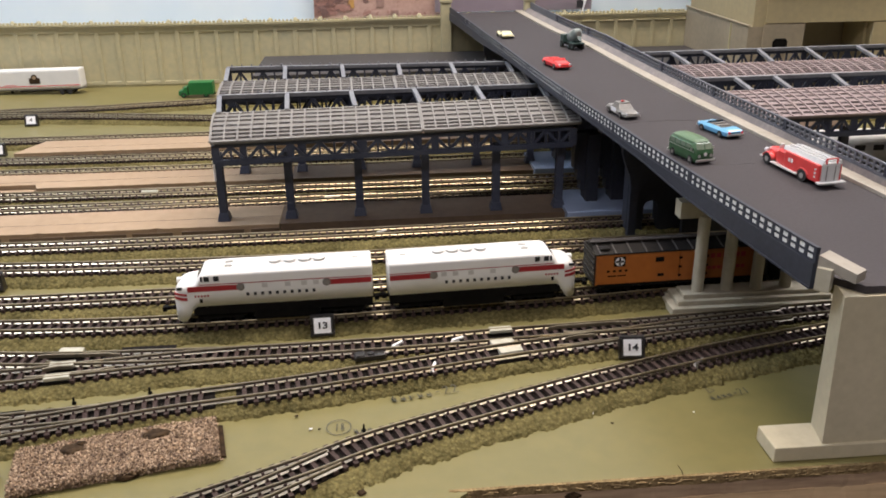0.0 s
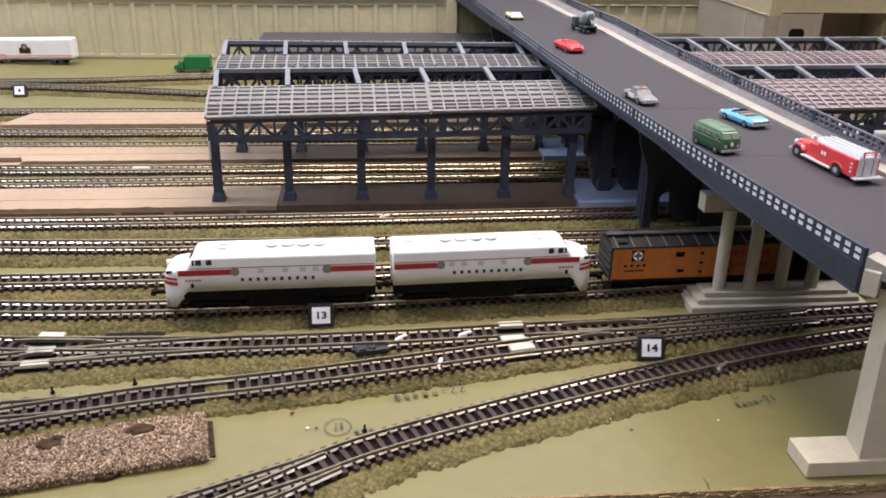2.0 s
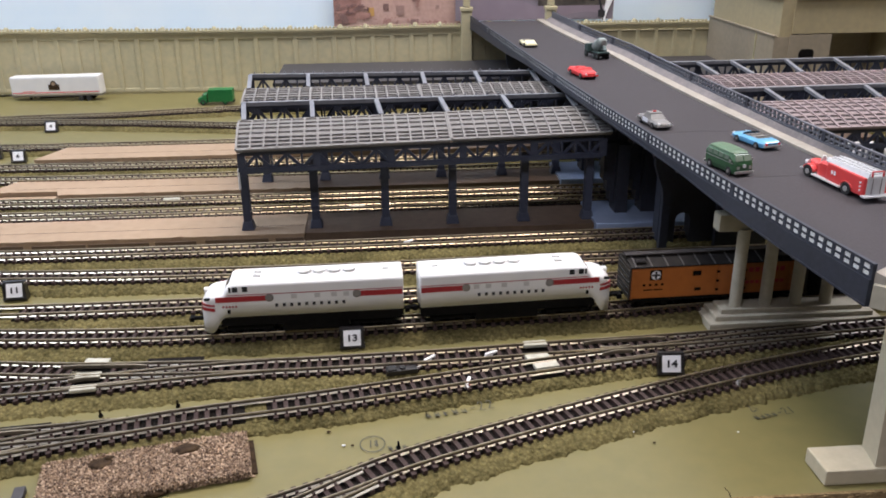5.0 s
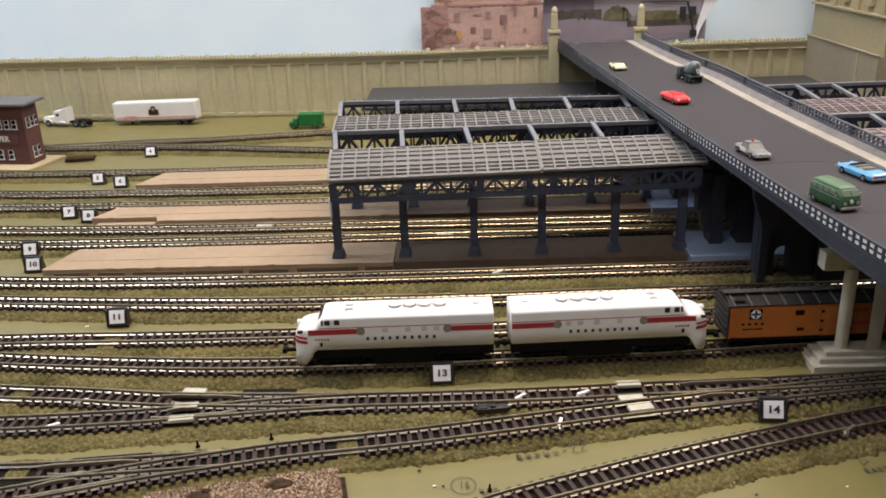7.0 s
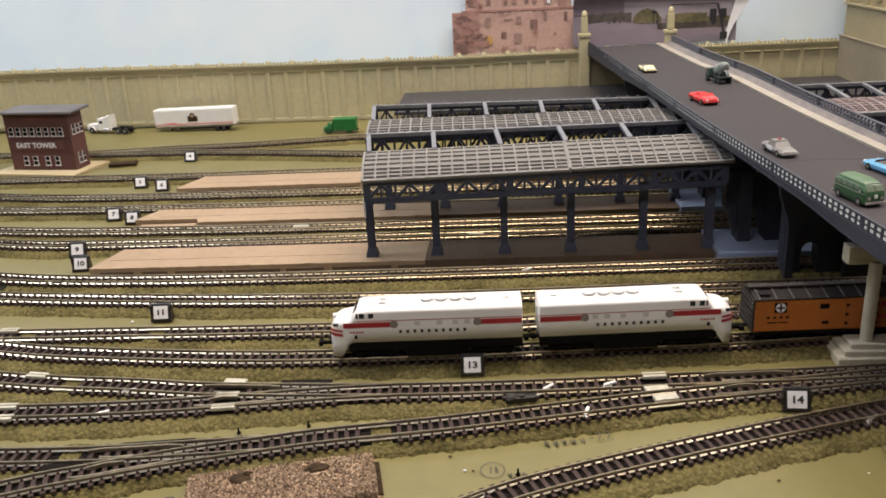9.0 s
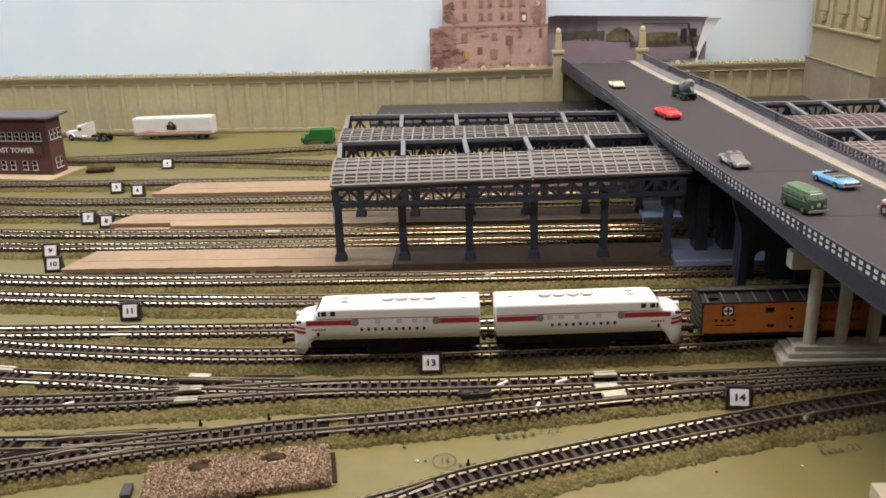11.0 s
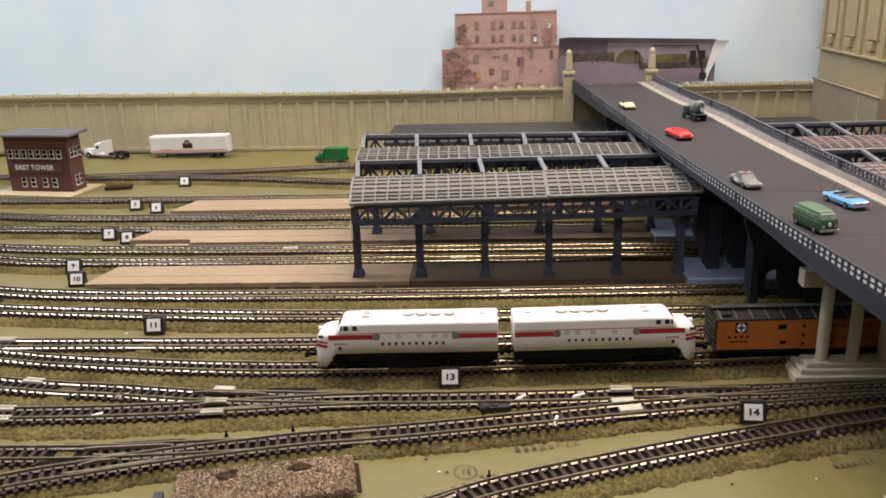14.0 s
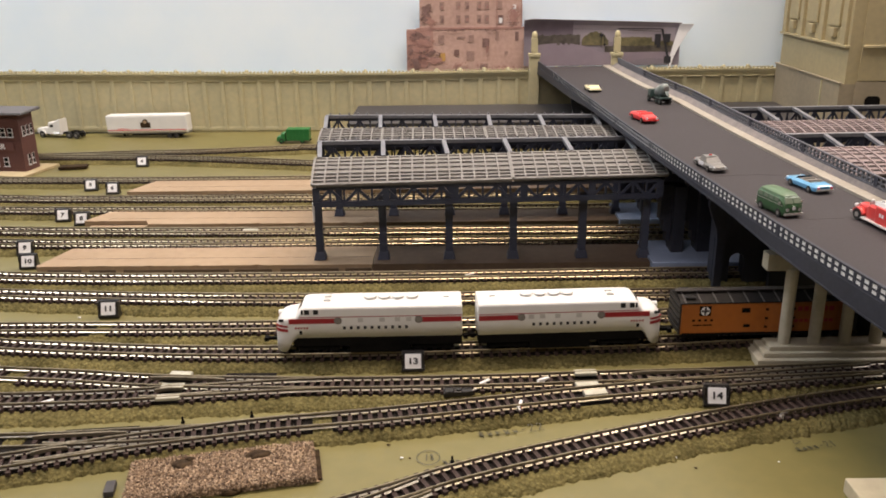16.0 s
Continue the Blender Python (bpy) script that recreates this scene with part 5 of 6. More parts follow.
def sedan(at, rz, paint, label, open_top=False, low=1.0, length=30.0, roof_lamp=False, pane=GLASS_DARK, trim=GREY, chrome=SILVER):
    v = thing("car", label, "car", at, rz, group=CARS)
    L, W = length / 2, 5.9
    h = 5.4 * low
    st = [(-L, W - 1.0, 2.4, h - 0.9), (-L + 1, W - 0.3, 1.6, h - 0.2), (-L * 0.55, W, 1.4, h), (0, W, 1.4, h), (L * 0.45, W, 1.4, h - 0.1), (L - 2, W - 0.3, 1.5, h - 0.5), (L, W - 1.0, 2.2, h - 1.3)]
    part("body", loft([rounded(*s, r=1.3) for s in st]), paint, v)
    if open_top:
        part("cockpit", boxed((-1.5, 0, h + 0.05), (11, 8.6, 0.3), bevel=0.1), trim, v, "open cockpit")
        for x in (-5.0, 0.5):
            part("seat", boxed((x, 0, h + 0.5), (1.6, 7.6, 0.9), bevel=0.35), trim, v, "bench seat")
        part("windscreen", loft([[(5.4, -5.0, h - 0.2), (5.4, 5.0, h - 0.2), (5.0, 5.0, h - 0.2), (5.0, -5.0, h - 0.2)], [(4.2, -4.4, h + 1.3), (4.2, 4.4, h + 1.3), (3.8, 4.4, h + 1.3), (3.8, -4.4, h + 1.3)]]), pane, v)
    else:
        part("glasshouse", loft([[(-7.2, -5.0, h - 0.1), (-7.2, 5.0, h - 0.1), (5.6, 5.0, h - 0.1), (5.6, -5.0, h - 0.1)], [(-4.6, -4.0, h + 3.0 * low), (-4.6, 4.0, h + 3.0 * low), (2.2, 4.0, h + 3.0 * low), (2.2, -4.0, h + 3.0 * low)]]), pane, v, "tinted glasshouse")
        part("roof", boxed((-1.2, 0, h + 3.0 * low + 0.2), (7.0, 8.2, 0.7), bevel=0.3), paint, v)
    if roof_lamp:
        part("roof_lamp", boxed((-1.2, 0, h + 3.0 * low + 0.9), (1.0, 2.2, 0.9), bevel=0.2), RED, v, "red roof lamp")
        part("door_panel", boxed((-1.5, -W - 0.03, 3.6), (8, 0.2, 2.4)), PAPER, v)
        part("door_panel", boxed((-1.5, W + 0.03, 3.6), (8, 0.2, 2.4)), PAPER, v)
    for s in (-1, 1):
        part("bumper", boxed((s * (L + 0.2), 0, 2.4), (0.9, 2 * W - 1.0, 1.0), bevel=0.25), chrome, v, "bumper")
        for k in (-1, 1):
            part("lamp", cylinder((s * (L - 0.1), k * (W - 2.0), 3.5 * low + 0.2), 0.8, 0.6, axis="X", n=12), PAPER if s > 0 else RED, v)
    wheels(v, (-L * 0.58, L * 0.6), W - 0.6, 1.9)
    return v


def z_at(y):
    return deck_z(y) + 0.02


sedan((103.5, 878, z_at(878)), -84, YELLOW_CAR, "pale yellow open toy car far up the bridge road", length=24, low=0.85, open_top=True, pane=YELLOW_CAR, chrome=YELLOW_CAR)
sedan((120.5, 728, z_at(728)), -78, RED_CAR, "bright red toy sports car on the bridge road", low=0.95, open_top=True, pane=RED_CAR, trim=RED, chrome=RED_CAR, length=30).scale = (1.0, 1.06, 1.15)
patrol = sedan((127.5, 570, z_at(570)), -82, DULL_SILVER, "silver toy patrol car on the bridge road", roof_lamp=True, low=0.88, length=31, pane=GREY)
patrol.scale = (0.88, 0.92, 1.0)
sedan((168.5, 521, z_at(521)), 103, BLUE_CAR, "light blue toy convertible on the bridge road", open_top=True, low=0.95, length=28.5)

van = thing("camper_van", "dark green toy camper van facing down the bridge", "van", (135.0, 475.5, z_at(478)), -77, group=CARS)
st = [(-14.2, 4.4, 2.6, 8.0), (-13.8, 5.3, 2.0, 9.6), (-12.8, 5.8, 1.6, 10.8), (-8, 6.0, 1.4, 11.5), (6, 6.0, 1.4, 11.5), (10.2, 5.9, 1.4, 11.0), (12.4, 5.7, 1.4, 9.4), (13.6, 5.4, 1.5, 7.4), (14.3, 4.7, 2.0, 6.0)]
part("body", loft([rounded(*s, r=1.8) for s in st]), GREEN_CAR, van)
part("roof", loft([arch_ring(x, w, 10.6, 10.9, t, n=10, power=2.2) for x, w, t in ((-12.6, 3.6, 11.3), (-11.0, 4.8, 12.1), (-6, 5.2, 12.5), (0, 5.3, 12.6), (6, 5.2, 12.4), (9.0, 4.9, 12.0), (10.6, 3.6, 11.2))]), VAN_ROOF, van, "greyish green roof")
for s in (-1, 1):
    for k in range(4):
        part("side_window", boxed((-9.2 + 5.3 * k, s * 5.97, 8.8), (3.9, 0.3, 2.3), bevel=0.1), VAN_GLASS, van)
    part("belt_line", boxed((0, s * 5.93, 6.6), (25, 0.2, 0.4)), SILVER, van)
    part("windscreen", loft([[(12.5, s * 0.3, 7.9), (12.5, s * 4.8, 7.9), (11.6, s * 4.7, 10.4), (11.6, s * 0.3, 10.4)], [(13.6, s * 0.3, 7.8), (13.6, s * 4.6, 7.8), (12.1, s * 4.6, 10.4), (12.1, s * 0.3, 10.4)]]), VAN_GLASS, van)
    part("headlamp", cylinder((14.1, s * 3.6, 4.6), 0.9, 0.7, axis="X", n=14), SILVER, van, "white round headlamp")
    part("mirror", boxed((10.8, s * 6.7, 7.8), (0.4, 1.2, 1.2)), SILVER, van)
part("badge", cylinder((14.4, 0, 5.4), 1.0, 0.4, axis="X", n=16), PAPER, van, "pale round front badge")
part("bumper", boxed((14.6, 0, 2.3), (0.9, 11.4, 1.3), bevel=0.3), SILVER, van, "silver bumper")
part("bumper", boxed((-14.2, 0, 2.3), (0.9, 11.4, 1.3), bevel=0.3), SILVER, van, "silver bumper")
wheels(van, (-8.6, 9.0), 5.3, 2.2)
van.scale = (0.88, 0.92, 0.97)

fire = thing("fire_truck", "red toy fire truck with silver ladder rack", "fire truck", (176.4, 445.6, z_at(445)), 97, group=CARS)
part("hood", loft([arch_ring(x, w, 4.0, 7.2 + d, 9.4 + d, n=10, power=2.3) for x, w, d in ((9.5, 4.9, 0.4), (14, 4.2, 0.2), (18.5, 3.5, -0.2), (20.4, 3.0, -0.6), (21.0, 2.4, -1.0))]), RED, fire, smooth=True)
part("cab", loft([rounded(x, w, 3.0, t, r=1.1) for x, w, t in ((2.0, 5.8, 11.0), (3.0, 6.0, 11.4), (8.0, 5.9, 11.4), (10.4, 5.5, 10.2))]), RED, fire)
part("windscreen", boxed((9.6, 0, 11.4), (0.6, 9.6, 2.0), bevel=0.2), BRIGHT_SILVER, fire, "silver windscreen frame")
part("cab_seat", boxed((6.0, 0, 11.4), (4.0, 8.0, 0.6), bevel=0.2), GLASS_DARK, fire, "dark open cab")


def fender(x, s, r, w):
    """A wheel arch of red sheet."""
    rings = []
    for i in range(9):
        a = math.pi * (0.08 + 0.84 * i / 8)
        o, q = r + 0.9, r + 0.1
        cx_, sx_ = math.cos(a), math.sin(a)
        rings.append([(x + o * cx_, s * (6.6 - w), 3.0 + o * sx_), (x + o * cx_, s * 6.6, 3.0 + o * sx_ - 0.3), (x + q * cx_, s * 6.6, 3.0 + q * sx_), (x + q * cx_, s * (6.6 - w), 3.0 + q * sx_)])
    part("fender", loft(rings), RED, fire, smooth=True)


for s in (-1, 1):
    fender(16.0, s, 3.6, 3.2)
    fender(-12.5, s, 3.7, 2.2)
    part("headlamp", cylinder((20.2, s * 4.0, 7.0), 1.2, 1.8, axis="X", n=14), BRIGHT_SILVER, fire)
    part("running_board", boxed((1.5, s * 6.4, 2.8), (21, 2.2, 0.8), bevel=0.2), BRIGHT_SILVER, fire, "silver running board")
    for k in (-3.4, -1.4):
        part("side_mark", boxed((k, s * 6.28, 8.2), (1.2, 0.2, 2.0)), PAPER, fire, "small white mark")
    for z in (5.6, 7.6, 9.6):
        part("side_lamp", cylinder((-21.5, s * 6.3, z), 0.55, 0.5, axis="Y", n=10), BRIGHT_SILVER, fire)
    part("rack_side", loft([[(-24.5, s * 5.2, 12.4), (5.5, s * 5.2, 12.2), (5.5, s * 4.4, 14.0), (-24.5, s * 4.4, 15.0)], [(-24.5, s * 4.6, 12.4), (5.5, s * 4.6, 12.2), (5.5, s * 4.0, 14.0), (-24.5, s * 4.0, 15.0)]]), BRIGHT_SILVER, fire, "silver rack side")
part("body", boxed((-10.3, 0, 7.5), (26.6, 12.4, 9.6), bevel=0.8), RED, fire)
part("bed", boxed((-9.5, 0, 12.6), (29, 9.4, 0.9), bevel=0.2), BRIGHT_SILVER, fire, "silver hose bed")
for k in range(11):
    part("rung", boxed((-22.6 + 2.6 * k, 0, 13.9), (0.6, 8.2, 0.6)), BRIGHT_SILVER, fire)
for yy in (-1.6, 1.6):
    part("ladder_rail", boxed((-9.5, yy, 14.4), (29, 0.6, 0.7)), BRIGHT_SILVER, fire)
part("radiator", boxed((21.1, 0, 6.0), (0.7, 4.4, 4.4), bevel=0.2), BRIGHT_SILVER, fire, "silver radiator")
part("bumper", boxed((22.4, 0, 3.2), (0.9, 12.4, 1.1), bevel=0.3), BRIGHT_SILVER, fire)
part("tail_plate", boxed((-23.8, 0, 8.0), (0.7, 9.4, 8.4), bevel=0.2), BRIGHT_SILVER, fire, "silver tread plate at the rear")
for yy in (-2.2, 2.2):
    part("tail_rib", boxed((-24.2, yy, 8.0), (0.3, 0.4, 8.0)), DULL_SILVER, fire)
part("tail_step", boxed((-25.2, 0, 3.3), (3.2, 14.4, 0.9), bevel=0.3), BRIGHT_SILVER, fire, "silver rear step")
part("grab_rail", boxed((-24.0, 0, 15.6), (0.6, 6.0, 0.6), bevel=0.15), RED, fire)
for yy in (-2.8, 2.8):
    part("grab_post", boxed((-24.0, yy, 14.2), (0.6, 0.6, 2.8)), RED, fire)
part("beacon", cylinder((9.8, 3.0, 12.9), 0.8, 1.2, n=12), BRIGHT_SILVER, fire)
fire.scale = (1.0, 0.96, 0.87)
wheels(fire, (16.2, -12.5), 5.6, 3.2, width=2.2, rim=SILVER)

mixer = thing("mixer_truck", "dark green toy cement mixer truck on the bridge", "truck", (151.0, 810, z_at(810)), 104, group=CARS)
part("chassis", boxed((0, 0, 3.4), (30, 7, 1.4)), BLACK, mixer)
part("cab", boxed((10.5, 0, 6.4), (7.0, 10.0, 6.8), taper=0.88, bevel=0.8), MIXER_GREEN, mixer)
part("drum_mouth", cylinder((-13.7, 0, 12.3), 2.1, 0.8, axis="X", n=16), GREY, mixer, "grey drum mouth")
part("chute", loft([[(-14, -1.6, 10.4), (-14, 1.6, 10.4), (-14, 1.2, 9.6), (-14, -1.2, 9.6)], [(-18, -1.2, 7.4), (-18, 1.2, 7.4), (-18, 0.8, 6.6), (-18, -0.8, 6.6)]]), MIXER_GREEN, mixer)
part("cab_window", boxed((13.6, 0, 8.0), (0.8, 8.4, 2.6)), GLASS_DARK, mixer)
drum = [(-13.6, 2.6, 12.2), (-11, 4.5, 11.6), (-7, 5.2, 10.4), (-1, 4.6, 9.2), (4.6, 2.6, 8.2)]
part("drum", loft([[(x, r * math.cos(2 * math.pi * i / 18), z + r * math.sin(2 * math.pi * i / 18)) for i in range(18)] for x, r, z in drum]), MIXER_DRUM, mixer, "greyish green mixing drum", smooth=True)
part("drum_frame", boxed((-8, 0, 5.4), (3.5, 8, 4.4), taper=0.7), MIXER_GREEN, mixer)
part("fender", boxed((-9, 0, 4.9), (13, 11, 1.0), bevel=0.4), MIXER_GREEN, mixer)
wheels(mixer, (10, -6, -12), 4.6, 2.5, width=1.8, rim=MIXER_GREEN)
mixer.scale = (0.92, 1.0, 1.12)

truck = thing("box_truck", "bright green toy box truck parked by the wall", "truck", (-206.5, 983, 0.3), 180, group="toy vehicles by the wall")
part("chassis", boxed((0, 0, 3.2), (36, 7, 1.4)), BLACK, truck)
part("cab", loft([rounded(x, w, 2.4, t, r=0.9) for x, w, t in ((9.5, 6.0, 11.6), (13, 6.0, 11.4), (14.6, 5.8, 8.4), (18.5, 5.2, 7.6), (19.2, 4.8, 6.6))]), GREEN_TRUCK, truck)
part("cab_window", boxed((13.6, 0, 9.9), (1.6, 9.8, 2.2)), GLASS_DARK, truck)
part("box", boxed((-4.5, 0, 9.6), (25, 14, 12.6), bevel=0.3), GREEN_TRUCK, truck, "green box body")
for k in range(6):
    part("box_rib", boxed((-15 + 4.2 * k, 7.1, 9.6), (0.5, 0.3, 12)), GREEN_TRUCK, truck)
wheels(truck, (14, -9), 5.6, 2.7, width=2.0, rim=GREEN_TRUCK)

semi = thing("semi_tractor", "white toy semi tractor with bare black chassis", "truck", (-489, 1029, 0.3), 166, group="toy vehicles by the wall")
part("chassis", boxed((-8, 0, 5.0), (46, 6, 2.0)), BLACK, semi)
part("hood", loft([rounded(x, w, 4.0, t, r=1.0) for x, w, t in ((9, 5.6, 11.6), (17, 5.0, 11.0), (25, 4.6, 10.2), (27, 4.2, 9.2))]), WHITE, semi)
part("cab", boxed((6.0, 0, 10.6), (9, 13, 14), taper=0.9, bevel=0.8), WHITE, semi)
part("sleeper", loft([rounded(x, w, 3.6, t, r=1.0) for x, w, t in ((2.4, 6.5, 18.6), (-1.0, 6.5, 19.8), (-5.0, 6.5, 21.6), (-6.4, 6.4, 21.8))]), WHITE, semi)
for side_y in (-5.2, 5.2):
    part("fender", loft([[(19 + 4.6 * math.cos(a), side_y + d, 3.6 + 4.6 * math.sin(a)) for d in (-1.6, 1.6)] + [(19 + 3.9 * math.cos(a), side_y + d, 3.6 + 3.9 * math.sin(a)) for d in (1.6, -1.6)] for a in [math.pi * k / 8 for k in range(9)]]), WHITE, semi)
part("side_window", boxed((5.5, -6.0, 13.4), (4.2, 0.5, 3.0)), GLASS_DARK, semi)
part("side_window", boxed((5.5, 6.0, 13.4), (4.2, 0.5, 3.0)), GLASS_DARK, semi)
part("tank", cylinder((-1, 6.2, 4.6), 2.0, 8, axis="X", n=14), SILVER, semi)
part("fifth_wheel", boxed((-20, 0, 6.8), (8, 8, 1.4), bevel=0.3), BLACK, semi)
wheels(semi, (19, -17, -26), 5.6, 3.6, width=2.6, rim=GREY)

trailer = thing("semi_trailer", "white toy semi trailer with a red lower stripe", "trailer", (-382, 1026, 0.3), -6.5, group="toy vehicles by the wall")
trailer.matrix_basis = pose(-0.382, 1.026, -0.0007, 0, -1.6, -6.5)
part("body", boxed((0, 0, 16.8), (98, 15, 20.6), bevel=2.0), WHITE, trailer)
part("red_line", boxed((0, -7.5, 9.9), (95, 0.2, 0.8)), RED_CAR, trailer, "thin red stripe")
part("red_line", boxed((0, -7.5, 8.3), (95, 0.2, 0.5)), PLANK, trailer, "thin tan stripe")
part("sill", boxed((0, 0, 5.9), (98, 13.5, 1.0)), GREY, trailer)
part("badge", prism([(-6, 12.5), (6, 12.5), (6, 18.5), (3.6, 18.5), (2.6, 21.4), (0, 22.6), (-2.6, 21.4), (-3.6, 18.5), (-6, 18.5)], 0.25), GLUE, trailer, "dark brown emblem", at=(-1, -7.8, 0))
part("badge_disc", cylinder((-1, -7.9, 19.0), 2.0, 0.2, axis="Y", n=16), PLANK, trailer)
bars_of(trailer, "lettering", -36, -22, 11.4, 0.9, 7, -7.6, RED_CAR, 0.7)
part("landing_leg", boxed((-30, -4, 4.0), (2, 2, 3.2)), BLACK, trailer)
part("landing_leg", boxed((-30, 4, 4.0), (2, 2, 3.2)), BLACK, trailer)
wheels(trailer, (26, 34.5), 5.6, 2.7, width=2.4, rim=RUBBER)
part("axle_box", boxed((10, 0, 4.4), (62, 9, 2.4), bevel=0.4), BLACK, trailer)

# ---- signal tower ----
tower = thing("signal_tower", "dark red brick signal tower with white windows", "signal tower", (-474.9, 864.3, 0), -7.5)
part("base_slab", loft([[(-52, -26, z), (43, -31, z), (47, 24, z), (-46, 24, z)] for z in (0.2, 2.2)]), SLAB, tower, "beige card base")
part("wall", boxed((0, 0, 29.9), (68.6, 22.6, 55.4)), BRICK, tower, "dark red moulded brick")
bm = loft([[(-36, -15.5, 57.4), (41, -16, 57.4), (38, 19, 57.4), (-36, 19, 57.4)], [(-37, -16.7, 58.0), (42.4, -17.4, 58.0), (38.8, 20, 58.0), (-37, 20, 58.0)], [(-36.6, -16.3, 59.6), (42.0, -17.0, 59.6), (38.4, 19.6, 60.2), (-36.6, 19.6, 60.2)]])
part("roof", bm, TOWER_ROOF, tower, "grey felt roof")
course = finish(boxed((0, 0, 0), (68.9, 22.9, 0.35)), "brick_course")
for k in range(18):
    part("brick_course", course, BRICK, tower, at=(0, 0, 4 + k * 3.1))


def sash(x, y, z, w, h, side=False):
    s = (0.7, w, h) if side else (w, 0.7, h)
    f = part("window", boxed((x, y, z), s), PAPER, tower, "white window frame")
    for dz in (-0.26, 0.26):
        p = (x + (0.25 if side else 0), y - (0 if side else 0.25), z + dz * h)
        q = (0.5, w * 0.78, h * 0.43) if side else (w * 0.78, 0.5, h * 0.43)
        part("window_pane", boxed(p, q), BLACK, f, "black pane")
    part("sill", boxed((x + (0.4 if side else 0), y - (0 if side else 0.4), z - h / 2 - 0.3), (1.2, w + 1, 0.7) if side else (w + 1, 1.2, 0.7)), PAPER, f)


for k in range(8):
    sash(-28.6 + 7.6 * k, -11.5, 40.0, 5.0, 8.2)
for k in range(4):
    sash((-18.3, -8.2, 5.1, 15.5)[k], -11.5, 11.6, 5.2, 8.6)
for k in range(3):
    sash(34.5, -6 + 6 * k, 41.0, 3.6, 9.0, side=True)
for k in range(2):
    sash(34.5, -3.5 + 6.5 * k, 13.0, 3.6, 10.0, side=True)
part("string_course", boxed((-2, -11.6, 34.4), (58, 0.8, 0.9)), BRICK, tower)
name = part("name_board", boxed((-2.0, -11.9, 26.6), (56, 0.6, 9.0)), BRICK, tower)
part("name_letters", letters("EAST TOWER", 7.0, 0.15, 0.02), PAPER, name, "white raised letters", at=(-4.0, -12.4, 26.4))
tagged(part("card_strip", boxed((-405, 868, 2.0), (26, 11, 2.6), rz=12, bevel=0.2), GLUE), "dark scrap of card beside the tower base", "card scrap")


# ---- numbered track signs ----
def sign(text, x, y, z=0.2, rz=0.0):
    s = thing("track_sign", "black plastic easel sign with a white number card", "sign", (x, y, z), rz, group="numbered track signs")
    part("easel", loft([[(-5.7, -2.4, 0), (5.7, -2.4, 0), (5.7, 3.4, 0), (-5.7, 3.4, 0)], [(-5.7, -3.2, 1.3), (5.7, -3.2, 1.3), (5.7, 3.2, 1.3), (-5.7, 3.2, 1.3)], [(-5.5, 0.4, 9.8), (5.5, 0.4, 9.8), (5.5, 1.9, 10.0), (-5.5, 1.9, 10.0)]]), BLACK_GLOSS, s, "black plastic easel")
    part("side_rim", boxed((-5.3, -1.6, 5.6), (0.7, 1.2, 8.4)), BLACK_GLOSS, s)
    part("side_rim", boxed((5.3, -1.6, 5.6), (0.7, 1.2, 8.4)), BLACK_GLOSS, s)
    card = part("card", boxed((0, 0, 0), (7.9, 0.3, 7.2)), PAPER, s, "white paper card", at=(0, -1.65, 5.6), rx=-22)
    part("figure", letters(text, 4.2, 0.1, 0.035, 1.25), INK, card, "black figure", at=(0, -0.22, -0.1))
    return s


for text, x, y, rz in (("13", -51.4, 433, 2), ("14", 86.2, 397, -4), ("11", -228, 501.5, 5), ("9", -328.5, 611, 6), ("5", -353, 784, 7), ("4", -339, 875, 4),
                       ("10", -313, 583, 6), ("6", -329, 772, 5), ("7", -337, 690.5, 6), ("8", -318, 680.5, 5)):
    sign(text, x, y, 0.2, rz)

# ---- cork pad ----
pad = thing("cork_pad", "rough cork granule pad glued on the green board", "cork pad", (-122.5, 344, 0), 12.0)
bm = bmesh.new()
bmesh.ops.create_grid(bm, x_segments=90, y_segments=34, size=0.5)
for v in bm.verts:
    x, y = v.co.x * 73, v.co.y * 25.5
    rim = max(abs(x) / 36.5, abs(y) / 12.75)
    j = 1 + 0.05 * noise.noise(Vector((x * 0.25, y * 0.25, 2))) + 0.03 * noise.noise(Vector((x, y, 7)))
    z = 3.2 + 0.9 * noise.noise(Vector((x * 0.9, y * 0.9, 0))) if rim < 0.95 else 0.2
    v.co = Vector((x * (j if rim > 0.85 else 1), y * (j if rim > 0.85 else 1), z))
part("sheet", bm, CORK, pad, smooth=True)
rng = random.Random(4)
vs, fs = [], []
for i in range(9400):
    x, y = rng.uniform(-36, 36), rng.uniform(-12.5, 12.5) if i < 8000 else -rng.uniform(12.2, 13.6)
    if min(math.hypot(x + 16, y - 6.5), math.hypot((x - 14) * 0.8, y - 7.0)) < 4.2:
        continue
    r = rng.uniform(0.26, 0.58)
    c = Vector((x, y, 3.1 + rng.uniform(0, 0.8) if i < 8000 else rng.uniform(0.3, 3.4)))
    e = Euler((rng.uniform(0, 6), rng.uniform(0, 6), rng.uniform(0, 6))).to_matrix()
    b = len(vs)
    vs += [(c + e @ (Vector(p) * r)) * MM for p in ((1, 0.2, -0.5), (-0.7, 0.9, -0.4), (-0.6, -0.9, -0.5), (0.1, 0.1, 0.8), (0.7, -0.8, 0.4))]
    fs += [[b + k for k in f] for f in ((0, 1, 3), (1, 2, 3), (2, 4, 3), (4, 0, 3), (0, 4, 2, 1))]
me = bpy.data.meshes.new("granule")
me.from_pydata(vs, [], fs)
CHIPS = bpy.data.materials.new("cork_chips")
CHIPS.use_nodes = True
nt = CHIPS.node_tree
geo, ramp = nt.nodes.new("ShaderNodeNewGeometry"), nt.nodes.new("ShaderNodeValToRGB")
